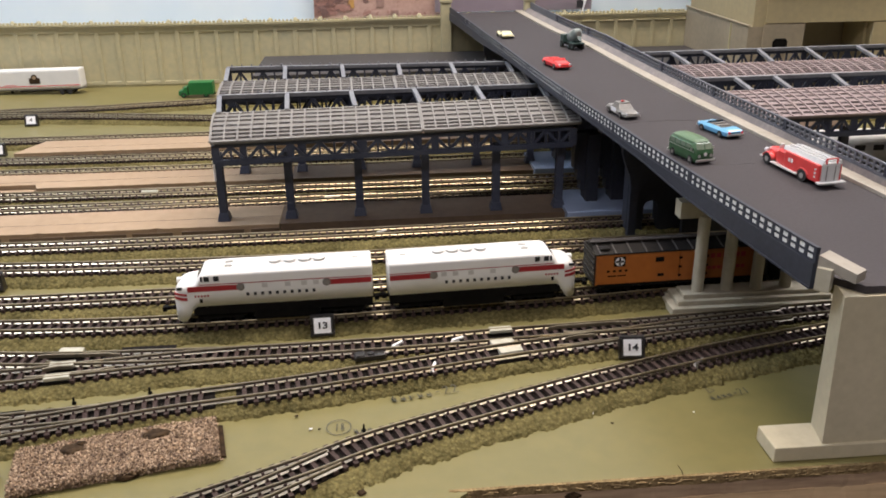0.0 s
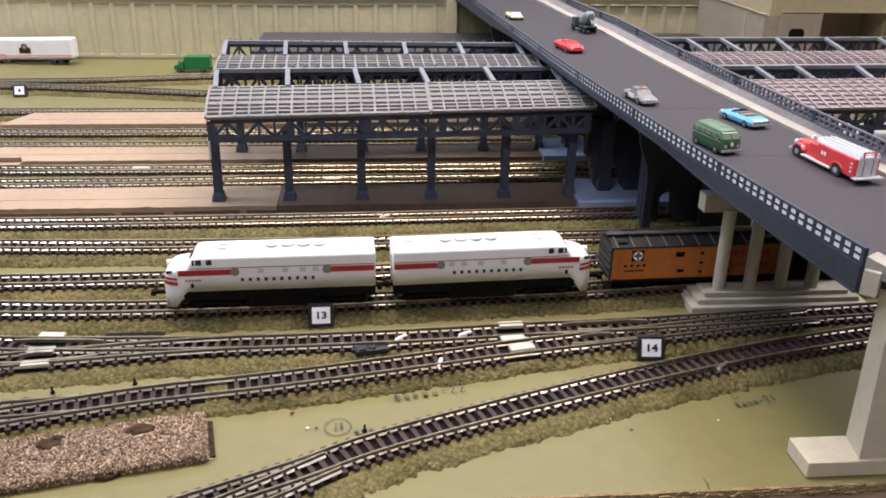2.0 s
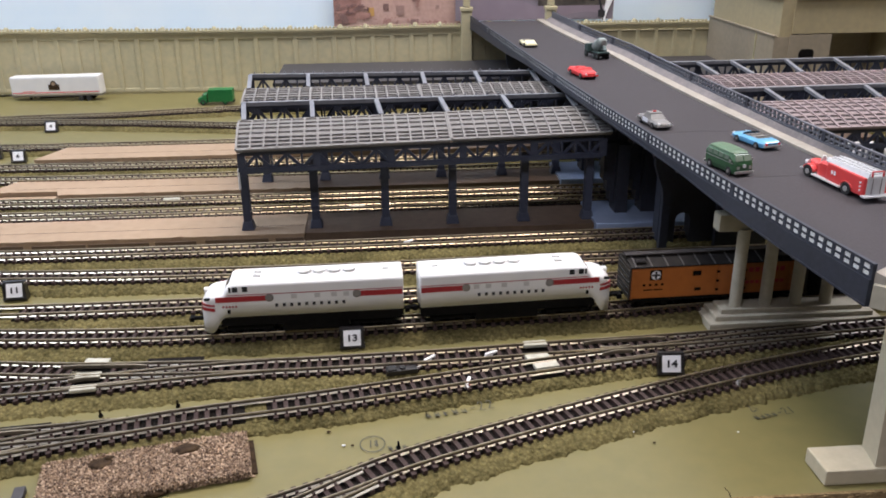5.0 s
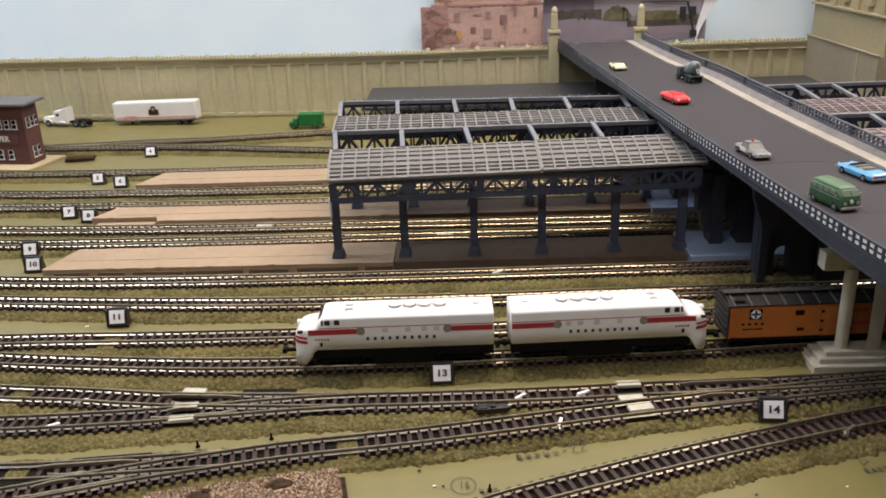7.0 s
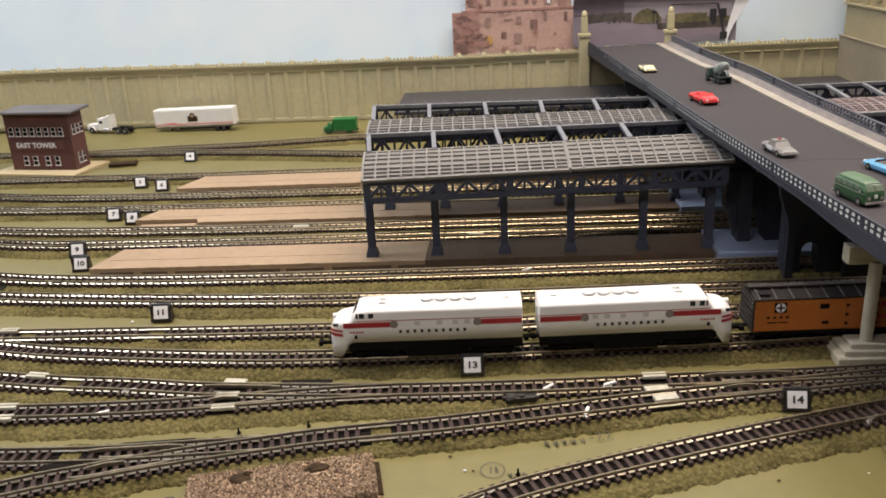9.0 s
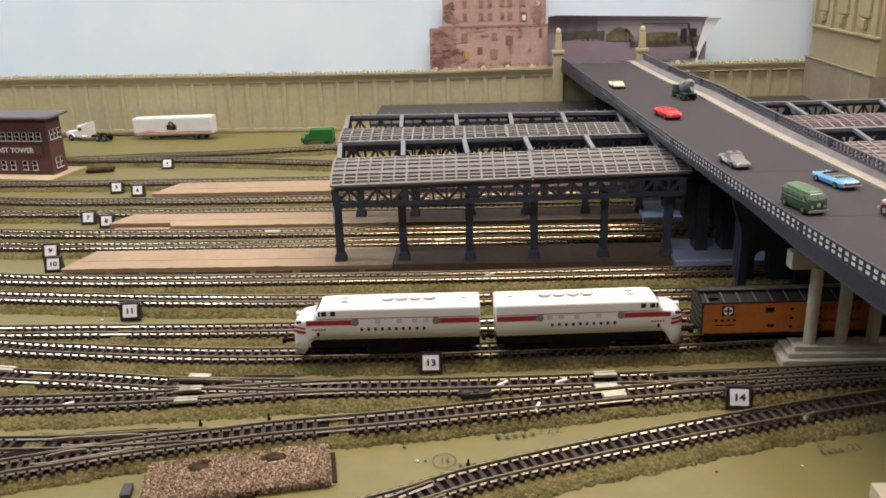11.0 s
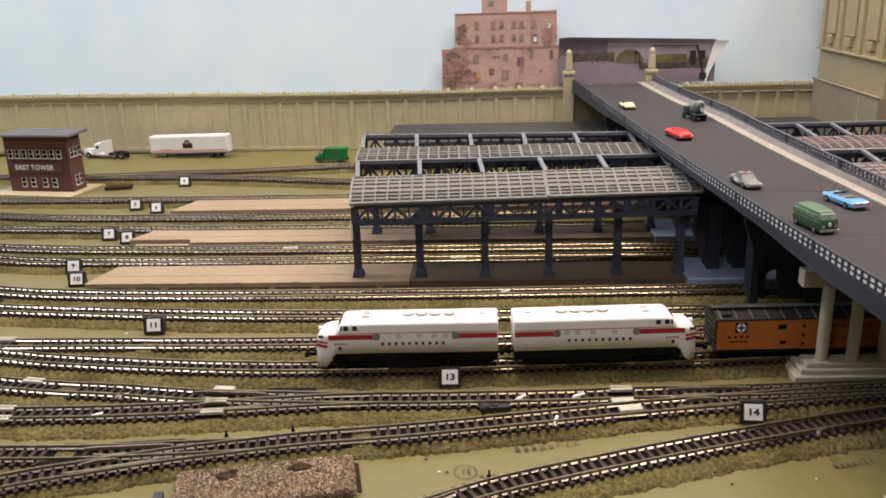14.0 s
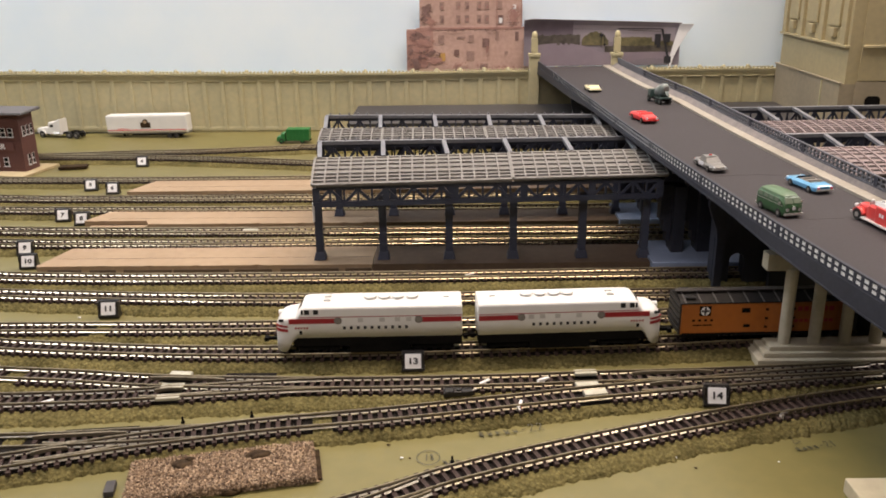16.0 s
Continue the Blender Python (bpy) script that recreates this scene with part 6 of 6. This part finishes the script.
ramp.color_ramp.elements[0].color, ramp.color_ramp.elements[1].color = (0.075, 0.046, 0.030, 1), (0.52, 0.385, 0.255, 1)
e = ramp.color_ramp.elements.new(0.5)
e.color = (0.25, 0.168, 0.108, 1)
nt.links.new(geo.outputs["Random Per Island"], ramp.inputs["Fac"])
nt.links.new(ramp.outputs["Color"], nt.nodes["Principled BSDF"].inputs["Base Color"])
nt.nodes["Principled BSDF"].inputs["Roughness"].default_value = 0.8
tagged(part("granule", me, CHIPS, pad), kind="stuff")


def lump(name, at, size, mt, parent=None, seed=0, label=""):
    bm = bmesh.new()
    bmesh.ops.create_icosphere(bm, subdivisions=3, radius=1.0)
    for v in bm.verts:
        v.co *= 1 + 0.35 * noise.noise(v.co * 1.7 + Vector((seed, 0, 0)))
        v.co = Vector((v.co.x * size[0], v.co.y * size[1], v.co.z * size[2]))
    return part(name, bm, mt, parent, label, at=at, smooth=True)


lump("glue_patch", (-16, 6.5, 3.3), (4.4, 3.2, 0.9), GLUE, pad, 1, "dark brown glue hole")
lump("glue_patch", (14, 7.0, 3.3), (5.0, 3.0, 0.9), GLUE, pad, 2, "dark brown glue hole")
lump("glue_patch", (3, -13.0, 0.8), (4.6, 1.8, 1.0), GLUE, pad, 3, "dark glue blob")
part("backing_edge", boxed((37.2, -1.0, 0.5), (1.8, 21, 0.6)), GLUE, pad, "dark backing paper edge")
lump("twig", (-13, 8.5, 4.0), (1.8, 1.1, 0.8), GLUE, pad, 5)
tagged(part("card_block", boxed((-163.4, 333.6, 1.3), (3.8, 8, 2.4), rz=10, bevel=0.4), DARK_DECK), "dark grey plastic block beside the cork pad", "plastic block")

# ---- printed paper backdrop pieces ----
print_ = thing("building_cutout", "pink brick factory cut out of a printed photograph", "paper cutout", (0, 1070, 66))
OUT = [(-85, 0), (-84, 48), (-69, 48), (-68.5, 88), (-37, 88), (-37, 105), (-7.5, 105), (-7.5, 89), (14, 88.5), (14, 100), (20, 100), (20, 89), (49.5, 89.5), (50, 48.5), (58, 48), (58.5, 0)]
part("paper", prism(OUT, 0.8), PRINT_PINK, print_, "printed pink brick paper")
part("printed_annexe", boxed((-69, -0.15, 34), (31, 0.3, 26)), PRINT_PINK_DARK, print_)
part("printed_shadow", boxed((-72, -0.15, 12), (24, 0.32, 16)), PRINT_PINK_DARK, print_)
part("printed_cornice", boxed((-10, -0.2, 48.5), (126, 0.4, 2.2)), PRINT_PINK_DARK, print_)
part("printed_cornice", boxed((-9, -0.2, 87.4), (117, 0.4, 1.2)), PRINT_PINK_DARK, print_)
part("printed_pipe", boxed((20.5, -0.2, 69), (0.8, 0.4, 40)), PRINT_PINK_DARK, print_)
part("printed_pipe", boxed((49, -0.2, 70), (1.0, 0.4, 41)), PRINT_PINK_DARK, print_)
rng = random.Random(31)
for x in (-43, -24, -14, 0, 9):
    for z in (74, 59):
        part("printed_window", boxed((x, -0.25, z), (5.0, 0.4, 8.6)), PRINT_WINDOW, print_)
        part("printed_glass", boxed((x + 0.6, -0.3, z - 1.2 + rng.uniform(-1, 1)), (2.6, 0.4, 3.6)), PRINT_PINK_DARK if rng.random() < 0.5 else PRINT_DARK, print_)
part("printed_window", boxed((-26, -0.25, 99), (6, 0.4, 5)), PRINT_WINDOW, print_)
for x, z, w, h, mt in ((-44, 36, 7, 10, "w"), (-59, 37, 6, 7, "w"), (-9, 37, 6, 8, "w"), (8, 32, 8, 10, "d"), (21, 40, 4, 10, "w"), (44, 39, 4, 10, "d"), (-21, 38, 10, 2, "w"), (-26, 21, 6, 7, "d"), (-10, 17, 9, 11, "w"), (32, 20, 4, 4, "w"), (6, 5, 9, 6, "w"), (24, 74, 5, 8, "w"), (41, 72, 4, 5, "p"), (25, 58, 6, 10, "d")):
    part("printed_window", boxed((x, -0.25, z), (w, 0.4, h)), {"w": PRINT_WINDOW, "d": PRINT_DARK, "p": PAPER}[mt], print_)
part("printed_window", boxed((-43, -0.25, 16), (7, 0.4, 9)), PRINT_YELLOW, print_, "printed lit window")
part("printed_window", boxed((25, -0.34, 57), (4.0, 0.4, 6)), PAPER, print_)


def dapple(name, x, z, w, h, mt, y, seed, count=26):
    """A soft-edged printed patch of many small uneven flecks."""
    r = random.Random(seed)
    bm = bmesh.new()
    for i in range(count):
        a, d = r.uniform(0, 2 * math.pi), r.uniform(0, 1) ** 0.6
        cx_, cz_, q = x + 0.5 * w * d * math.cos(a), z + 0.5 * h * d * math.sin(a), r.uniform(0.10, 0.26) * min(w, h) * (1.25 - d)
        turn = r.uniform(0, 6.3)
        ring = [(cx_ + q * r.uniform(0.7, 1.5) * math.cos(turn + 2 * math.pi * k / 7), cz_ + q * r.uniform(0.6, 1.2) * math.sin(turn + 2 * math.pi * k / 7)) for k in range(7)]
        front = [bm.verts.new((u, -0.002 * i, v)) for u, v in ring]
        back = [bm.verts.new((u, 0.12, v)) for u, v in ring]
        bm.faces.new(front)
        for k in range(7):
            bm.faces.new((front[k], front[(k + 1) % 7], back[(k + 1) % 7], back[k]))
    return part(name, bm, mt, print_, at=(0, y, 0))


for i, (x, z, w, h, mt) in enumerate(((-61, 70, 13, 16, PRINT_DARK), (-62, 60, 13, 14, PRINT_DARK), (-56, 56, 14, 12, PRINT_PINK_DARK), (-71, 40, 22, 12, PRINT_DARK), (-64, 33, 26, 12, PRINT_PINK_DARK), (-60, 19, 34, 12, PRINT_DARK), (-54, 12, 26, 12, PRINT_PINK_DARK), (-80, 20, 9, 36, PRINT_DARK), (-74, 9, 14, 14, PRINT_DARK), (10, 24, 5, 26, PRINT_PINK_DARK), (54, 28, 7, 38, PRINT_PINK_DARK), (-25, 46, 54, 3.5, PRINT_DARK), (18, 46, 60, 3.5, PRINT_DARK), (40, 62, 16, 26, PRINT_PINK_DARK), (-20, 6, 70, 8, PRINT_PINK_DARK), (30, 4, 40, 6, PRINT_PINK_DARK))):
    dapple("printed_patch", x, z, w, h, mt, -0.42 - 0.07 * i, i, 40 if w > 20 else 26)

sheet = thing("road_photo", "curling printed photograph of a road behind the bridge", "photo print", (0, 1066, 71))


def bow(x, z):
    """How far the curling print stands off the board: its top and its right edge come forward."""
    return -3.2 * max(0.0, (z - 36) / 14) ** 2 - 5.0 * max(0.0, (x - 205) / 30) ** 2


def printed(name, x0, x1, low, high, mt, y, label="", n=24):
    """A patch of the print between two outlines, which are heights or functions of x."""
    lo = low if callable(low) else (lambda x: low)
    hi = high if callable(high) else (lambda x: high)
    rings = []
    for i in range(n + 1):
        x = x0 + (x1 - x0) * i / n
        ring = [(x, y + bow(x, z), z) for z in [lo(x) + (hi(x) - lo(x)) * k / 8 for k in range(9)]]
        rings.append([*ring, *[(q, r + 0.1, w) for q, r, w in reversed(ring)]])
    return part(name, loft(rings), mt, sheet, label)


def ragged(base, tall, seed, scale=0.12):
    """A tree line's top."""
    return lambda x: base + tall * (0.55 + 0.5 * noise.noise(Vector((x * scale, seed, 0))) + 0.28 * noise.noise(Vector((x * scale * 3.7, seed, 5))))


def top_edge(x):
    return 54.2 - 0.036 * (x - 53) - 1.6 * max(0.0, (62 - x) / 9)


printed("photo_sky", 52, 232, 0, top_edge, PRINT_SKY, 0, "printed grey sky", 48)
printed("photo_sky_glow", 108, 226, 27, lambda x: 46.5 - 0.034 * (x - 108), PRINT_GLOW, -0.15, "printed pale clouds")
printed("photo_overpass", 53, 108.5, 34, lambda x: top_edge(x) - 1.5, PRINT_OVERPASS, -0.3, "printed dark overpass")
printed("photo_tree", 62, 117, 23, ragged(32, 6, 1), PRINT_TREES, -0.4, "printed dark trees")
printed("photo_tree", 119, 150, 23, lambda x: 27 + 10 * max(0.0, 1 - ((x - 134) / 16) ** 2) + ragged(0, 3, 2, 0.3)(x), PRINT_LEAVES, -0.45, "printed olive trees")
printed("photo_tree", 156, 200, 19, ragged(29, 5, 3, 0.16), PRINT_LEAVES, -0.45, "printed olive trees")
printed("photo_tree", 198, 226, 22, ragged(24, 5, 4, 0.2), PRINT_LEAVES, -0.42, "printed olive trees")
printed("photo_verge", 146, 223, 14, lambda x: 22 + 1.2 * noise.noise(Vector((x * 0.2, 9, 0))), PRINT_TREES, -0.55, "printed dark verge")
printed("photo_road", 56, 222.5, 0, 15, PRINT_ROAD, -0.7, "printed grey road")
printed("photo_road", 62, 147, 14, lambda x: 26 - 10 * ((x - 96) / 44) ** 2 if x > 96 else 26 - 3 * ((96 - x) / 34) ** 2, PRINT_ROAD, -0.8, "printed grey road")
printed("photo_kerb", 176, 222, lambda x: 0.5, lambda x: 2 + 6 * math.sin(math.pi * min(1.0, (x - 170) / 62)), PRINT_SKY, -0.9, "printed pale kerb")
for x, z, w in ((92, 25, 3.4), (98, 25.6, 3.0), (104, 25.2, 2.6), (112, 25.4, 2.2)):
    printed("photo_car", x - w / 2, x + w / 2, z - 1.2, z + 0.8, PRINT_TREES, -1.0, n=4)
for k in range(2):
    printed("photo_lamp", 141 + 4 * k, 141.8 + 4 * k, 22, 38 - 3 * k, INK, -1.0, n=2)
    printed("photo_lamp", 139.5 + 5 * k, 144 + 3 * k, 33 - 10 * k, 36 - 11 * k, INK, -1.05, n=4)
rings = []
for k in range(10):
    z = -1 + 42 * k / 9
    x = 221.6 - 10.6 * (z / 41)
    d = -1.3 + bow(x, z)
    rings.append([(x - 1.3, d, z), (x + 1.3, d, z), (x + 1.3, d + 0.1, z), (x - 1.3, d + 0.1, z)])
part("photo_pole", loft(rings), INK, sheet, "printed black signal pole")
printed("photo_wire", 160, 211, lambda x: 40.2 + 0.02 * (211 - x), lambda x: 41.2 + 0.02 * (211 - x), INK, -1.2)
printed("photo_wire", 172, 211, lambda x: 37.6 + 0.05 * (211 - x), lambda x: 38.2 + 0.05 * (211 - x), PRINT_TREES, -1.2)
for x, z, w, h in ((206.6, 29, 7.0, 12.5), (217.4, 30.5, 6.6, 9.5), (219.0, 6, 7.6, 8), (208.2, 22, 4.0, 4)):
    printed("photo_signal", x - w / 2, x + w / 2, z - h / 2, z + h / 2, INK, -1.5, n=4)
rings = []
for k in range(17):
    z = -2 + 48.5 * k / 16
    a, b = 219.6 + 10.6 * max(0.0, z / 47) ** 1.1, 223.4 + 22.0 * max(0.0, z / 47) ** 1.35
    rings.append([(a, -0.9 + bow(a, z), z), (b, -2.2 + bow(b, z) * 0.8, z), (b, -1.9 + bow(b, z) * 0.8, z), (a, -0.6 + bow(a, z), z)])
part("photo_margin", loft(rings), PAPER, sheet, "white paper margin curling forward")

# ---- track joiners, switch stands, marks ----
for x, y, rz in ((-161.5, 418.8, -6), (-161.8, 406.9, 3), (-160.6, 396.7, 6), (30.8, 418.2, 3), (29.8, 406.5, 10), (32.3, 398.4, 10), (-179.3, 644.6, 0), (-53, 616.6, 0), (-305.2, 480.3, 0), (-262.5, 428.6, -9), (-262.0, 399.6, 2), (-259.0, 389.8, 2)):
    tagged(part("rail_joiner_strip", boxed((x, y, 5.8), (10.6, 4.4, 1.7), rz=rz, bevel=0.5), PLASTIC_JOINER), "milky plastic insert between the rail ends", "rail joiner", "plastic rail joiners")




def guard_rail(pts, off, xa, xb):
    """A short rail beside the running rail of a turnout, its ends flared inwards."""
    run = [q for q in path_points(pts, 2.0) if xa <= q[0] <= xb]
    rings = []
    for k, (x, y, h) in enumerate(run):
        end = min(k, len(run) - 1 - k)
        d = off - math.copysign(0.9 * max(0.0, 1 - end / 3.0), off)
        rings.append([(x - math.sin(h) * (d + a), y + math.cos(h) * (d + a), TIE_TOP + z) for a, z in ((-0.36, 0.0), (0.36, 0.0), (0.36, 1.6), (0.2, 1.8), (-0.2, 1.8), (-0.36, 1.6))])
    g = part("guard_rail", loft(rings), RAIL_TOPS_DARK)
    tagged(g, "short tarnished guard rail inside a turnout", "guard rail", "guard rails of the turnouts")


for main, branch, xa, xb in ((T_M, T_P, -208, -168), (T_N, T_L, -176, -138), (T_N, T_M, 52, 92), (T_FR, T_FR2, -112, -76)):
    upper = 1 if main is T_N else -1
    guard_rail(main, 3.2 * upper, xa, xb)
    guard_rail(branch, -3.2 * upper, xa, xb)
    guard_rail(main, -3.6 * upper, xa + 6, (xa + xb) / 2 + 2)
    guard_rail(branch, 3.6 * upper, xa + 6, (xa + xb) / 2 + 2)
for x, y, rz in ((-293.7, 478, 0), (-88, 377, 10), (-214.6, 364, 0), (-222, 474.5, 0), (-243.6, 421, -10)):
    bm = bmesh.new()
    bmesh.ops.create_grid(bm, x_segments=12, y_segments=20, size=0.5)
    for vert in bm.verts:
        rim = max(abs(vert.co.x), abs(vert.co.y)) > 0.46
        vert.co = Vector((vert.co.x * 9.5, vert.co.y * 17, 2.6 if rim else 4.0 + 0.5 * noise.noise(Vector((vert.co.x * 9 + x, vert.co.y * 14, 0)))))
    tagged(part("foam_patch", bm, TURF, None, at=(x, y, 0), rz=rz, smooth=True), "olive ground foam filling a gap between ties", "ground foam", "foam patches in the track")


for (x0, y0), (x1, y1) in (((-139.8, 418.1), (-115.8, 418.1)), ((-194.8, 367.3), (-164.7, 370.5)), ((-220.7, 352.1), (-202.7, 357.0))):
    plate = part("turnout_plate", bar(bmesh.new(), (x0, y0, 5.5), (x1, y1, 5.5), 3.6, 0.7), TIE_SHADE_AND_PLATE)
    tagged(plate, "black plastic plate between the turnout rails", "turnout plate", "turnout plates")


def switch_stand(x, y, rz, red=False, paint=WHITE):
    s = thing("switch_stand", "small white switch lever with a wire pin beside the rail", "switch lever", (x, y, 3.6), rz, group="switch levers")
    part("base", boxed((0, 0, 1.4), (4.6, 2.6, 2.4), taper=0.7, bevel=0.3), paint, s)
    part("arm", bar(bmesh.new(), (-2.6, -0.6, 2.6), (4.8, 1.0, 3.1), 1.7, 0.9), paint, s)
    part("fork", bar(bmesh.new(), (-2.4, -0.6, 2.6), (-3.6, -2.2, 1.0), 1.1, 0.8), paint, s)
    part("pin", cylinder((-1.4, -1.6, 0.2), 0.5, 4.6, n=8), RED if red else SILVER, s)
    s.scale = (0.74, 0.74, 0.85)


for x, y, rz, red in ((-210.7, 412.9, -10, False), (-214.8, 392.9, 8, False), (-17.7, 409, 25, False), (-2.6, 387.7, 60, True), (110, 380, 15, False), (-22, 550, 10, False), (9.5, 411.2, 10, False)):
    switch_stand(x, y, rz, red, DULL_SILVER if x == 110 else WHITE)
machine = thing("switch_machine", "black plastic switch machine with a round button", "switch machine", (-29.5, 402.4, 3.4), 8)
part("case", boxed((0, 0, 1.2), (13.5, 4.6, 2.2), bevel=0.35), BLACK_GLOSS, machine)
part("lid", boxed((-4.2, 0, 2.5), (3.8, 4.0, 0.7), bevel=0.25), RUBBER, machine, "worn dark grey lid")
part("button", cylinder((0.4, -0.4, 2.6), 1.3, 0.8, n=16), RUBBER, machine, "round black button")
part("throw_bar", bar(bmesh.new(), (6.4, 0.6, 1.4), (11.0, 2.4, 1.8), 1.2, 0.6), WHITE, machine, "white throw bar")
rng = random.Random(11)
for x, y, size in ((-149, 380, 1.5), (-119, 383, 1.6), (-30, 349, 1.8), (-33, 314.8, 1.6)):
    m = lump("debris", (x, y, 0.6), (size, size * 0.8, size * 0.5), GLUE, None, x)
    tagged(m, "dark crumb of scenery glue on the board", "debris", "loose crumbs on the board")


DIGITS = {"1": [(0.25, 0), (0.4, 1)], "2": [(0.05, 0.8), (0.2, 1), (0.5, 0.95), (0.55, 0.7), (0.0, 0.05), (0.65, 0.0)], "8": [(0.3, 0.5), (0.05, 0.75), (0.3, 1), (0.5, 0.75), (0.3, 0.5), (0.05, 0.25), (0.3, 0), (0.55, 0.25), (0.3, 0.5)], "-": [(0.05, 0.4), (0.6, 0.45)]}


def ribbon(pts, width):
    """A flat pencil line through points of the board."""
    P = [Vector((x, y, 0)) for x, y in pts]
    rings = []
    for k, p in enumerate(P):
        d = (P[min(k + 1, len(P) - 1)] - P[max(k - 1, 0)]).normalized()
        n = Vector((-d.y, d.x, 0)) * (width / 2)
        rings.append([p + n + Vector((0, 0, 0.05)), p - n + Vector((0, 0, 0.05)), p - n, p + n])
    return loft(rings)


def pencil_note(x, y, rz, text, high, pitch, seed=0):
    """Faded handwriting; a blot stands for each letter that has faded too far."""
    note = thing("pencil_note", "faded pencil handwriting on the green board", "handwriting", (x, y, 0.34), rz, group="pencil notes on the board")
    r = random.Random(seed)
    for k, c in enumerate(text):
        shape = DIGITS.get(c) or [(0.5 * m / 5, (0.75 if k else 1.0) * (r.uniform(0.0, 0.2) if m % 2 else r.uniform(0.55, 0.9))) for m in range(6)]
        part("stroke", ribbon([(k * pitch + u * pitch * 0.95, v * high) for u, v in shape], 0.5), PENCIL, note)
    return note


pencil_note(-20.3, 370.4, 12, "_____-22", 6.0, 3.7, 1)
pencil_note(-35.5, 350.4, 12, "___", 3.4, 2.6, 2)
pencil_note(109.0, 358.6, 13, "____-21", 4.4, 2.7, 3)
mark = pencil_note(109.6, 363.8, 20, "", 4.4, 2.7)
part("stroke", ribbon([(0, 0.6), (1.4, 4.2), (3.4, 1.2), (0.2, 0.4)], 0.45), PENCIL, mark)
ring = pencil_note(-43.2, 353.2, 4, "18", 4.6, 2.2)
part("ring", ribbon([(1.4 + 4.7 * math.cos(math.pi * k / 12), 2.2 + 5.1 * math.sin(math.pi * k / 12)) for k in range(25)], 0.4), PENCIL, ring, "faded pencil circle")

# black pins beside the turnouts
for x, y in ((-32.2, 352.0), (-121.2, 388.5), (-150.6, 383.8), (160.3, 440.0)):
    pin = thing("track_pin", "short black pin standing beside the track", "pin", (x, y, 0.2), group="black pins by the tracks")
    part("shank", cylinder((0, 0, 1.8), 0.5, 2.4, n=10, r2=0.36), BLACK, pin)
    part("foot", cylinder((0, 0, 0.35), 0.9, 0.7, n=12), BLACK, pin)

# fine cracks across the road
for k, (xa, ya, xb, yb) in enumerate(((143.0, 461.5, 163.0, 463.0), (112.0, 548.0, 150.0, 553.0), (150.0, 553.0, 176.0, 549.0))):
    rng = random.Random(k)
    bm = bmesh.new()
    last = None
    for i in range(9):
        u = i / 8
        q = Vector((xa + (xb - xa) * u, ya + (yb - ya) * u + rng.uniform(-0.5, 0.5), deck_z(ya) + 0.05))
        if last:
            bar(bm, last, q, 0.5 if k == 0 else 0.3, 0.1)
        last = q
    part("road_crack", bm, DARK_DECK, bridge, "dark hairline crack")

# scar of a lifted track and loose flecks on the board
bm = bmesh.new()
rng = random.Random(21)
for i in range(60):
    u = i / 60
    box(bm, (-291 + 116 * u, 887 - 19.5 * u + rng.uniform(-0.5, 0.5), 0.5), (2.4, rng.uniform(1.2, 2.6), rng.uniform(0.5, 1.2)), rz=rng.uniform(-20, 5))
tagged(part("ballast_scar", bm, TURF), "dark ragged line of old ballast on the board", "ballast", "", "stuff")
for x, y, size, mt in ((58.0, 354.6, 0.8, PAPER), (10.9, 385.4, 0.7, PAPER), (-58.9, 364.8, 0.8, GLUE), (-52.8, 355.2, 0.7, PAPER), (-49.5, 354.9, 0.6, GLUE), (-36.8, 435.3, 0.9, PAPER), (-33.7, 326.9, 0.9, PAPER), (64, 347, 0.6, GLUE), (98, 351, 0.5, PAPER), (-245, 500, 0.9, PAPER)):
    fleck = lump("fleck", (x, y, 0.5), (size, size * 0.7, size * 0.4), mt, None, x)
    tagged(fleck, "tiny pale paper fleck on the green board" if mt is PAPER else "tiny dark glue fleck on the green board", "fleck", "loose flecks on the board")
clip_ = thing("column_clip", "white plastic strip clipped to the shed column", "clip", (-120.9, 579.4, 32), group="")
part("strip", boxed((0, 0, 6.5), (1.2, 2.2, 13), bevel=0.3), PAPER, clip_)
part("lip", boxed((0.6, -0.8, 12.6), (2.4, 1.2, 1.2), bevel=0.3), PAPER, clip_)
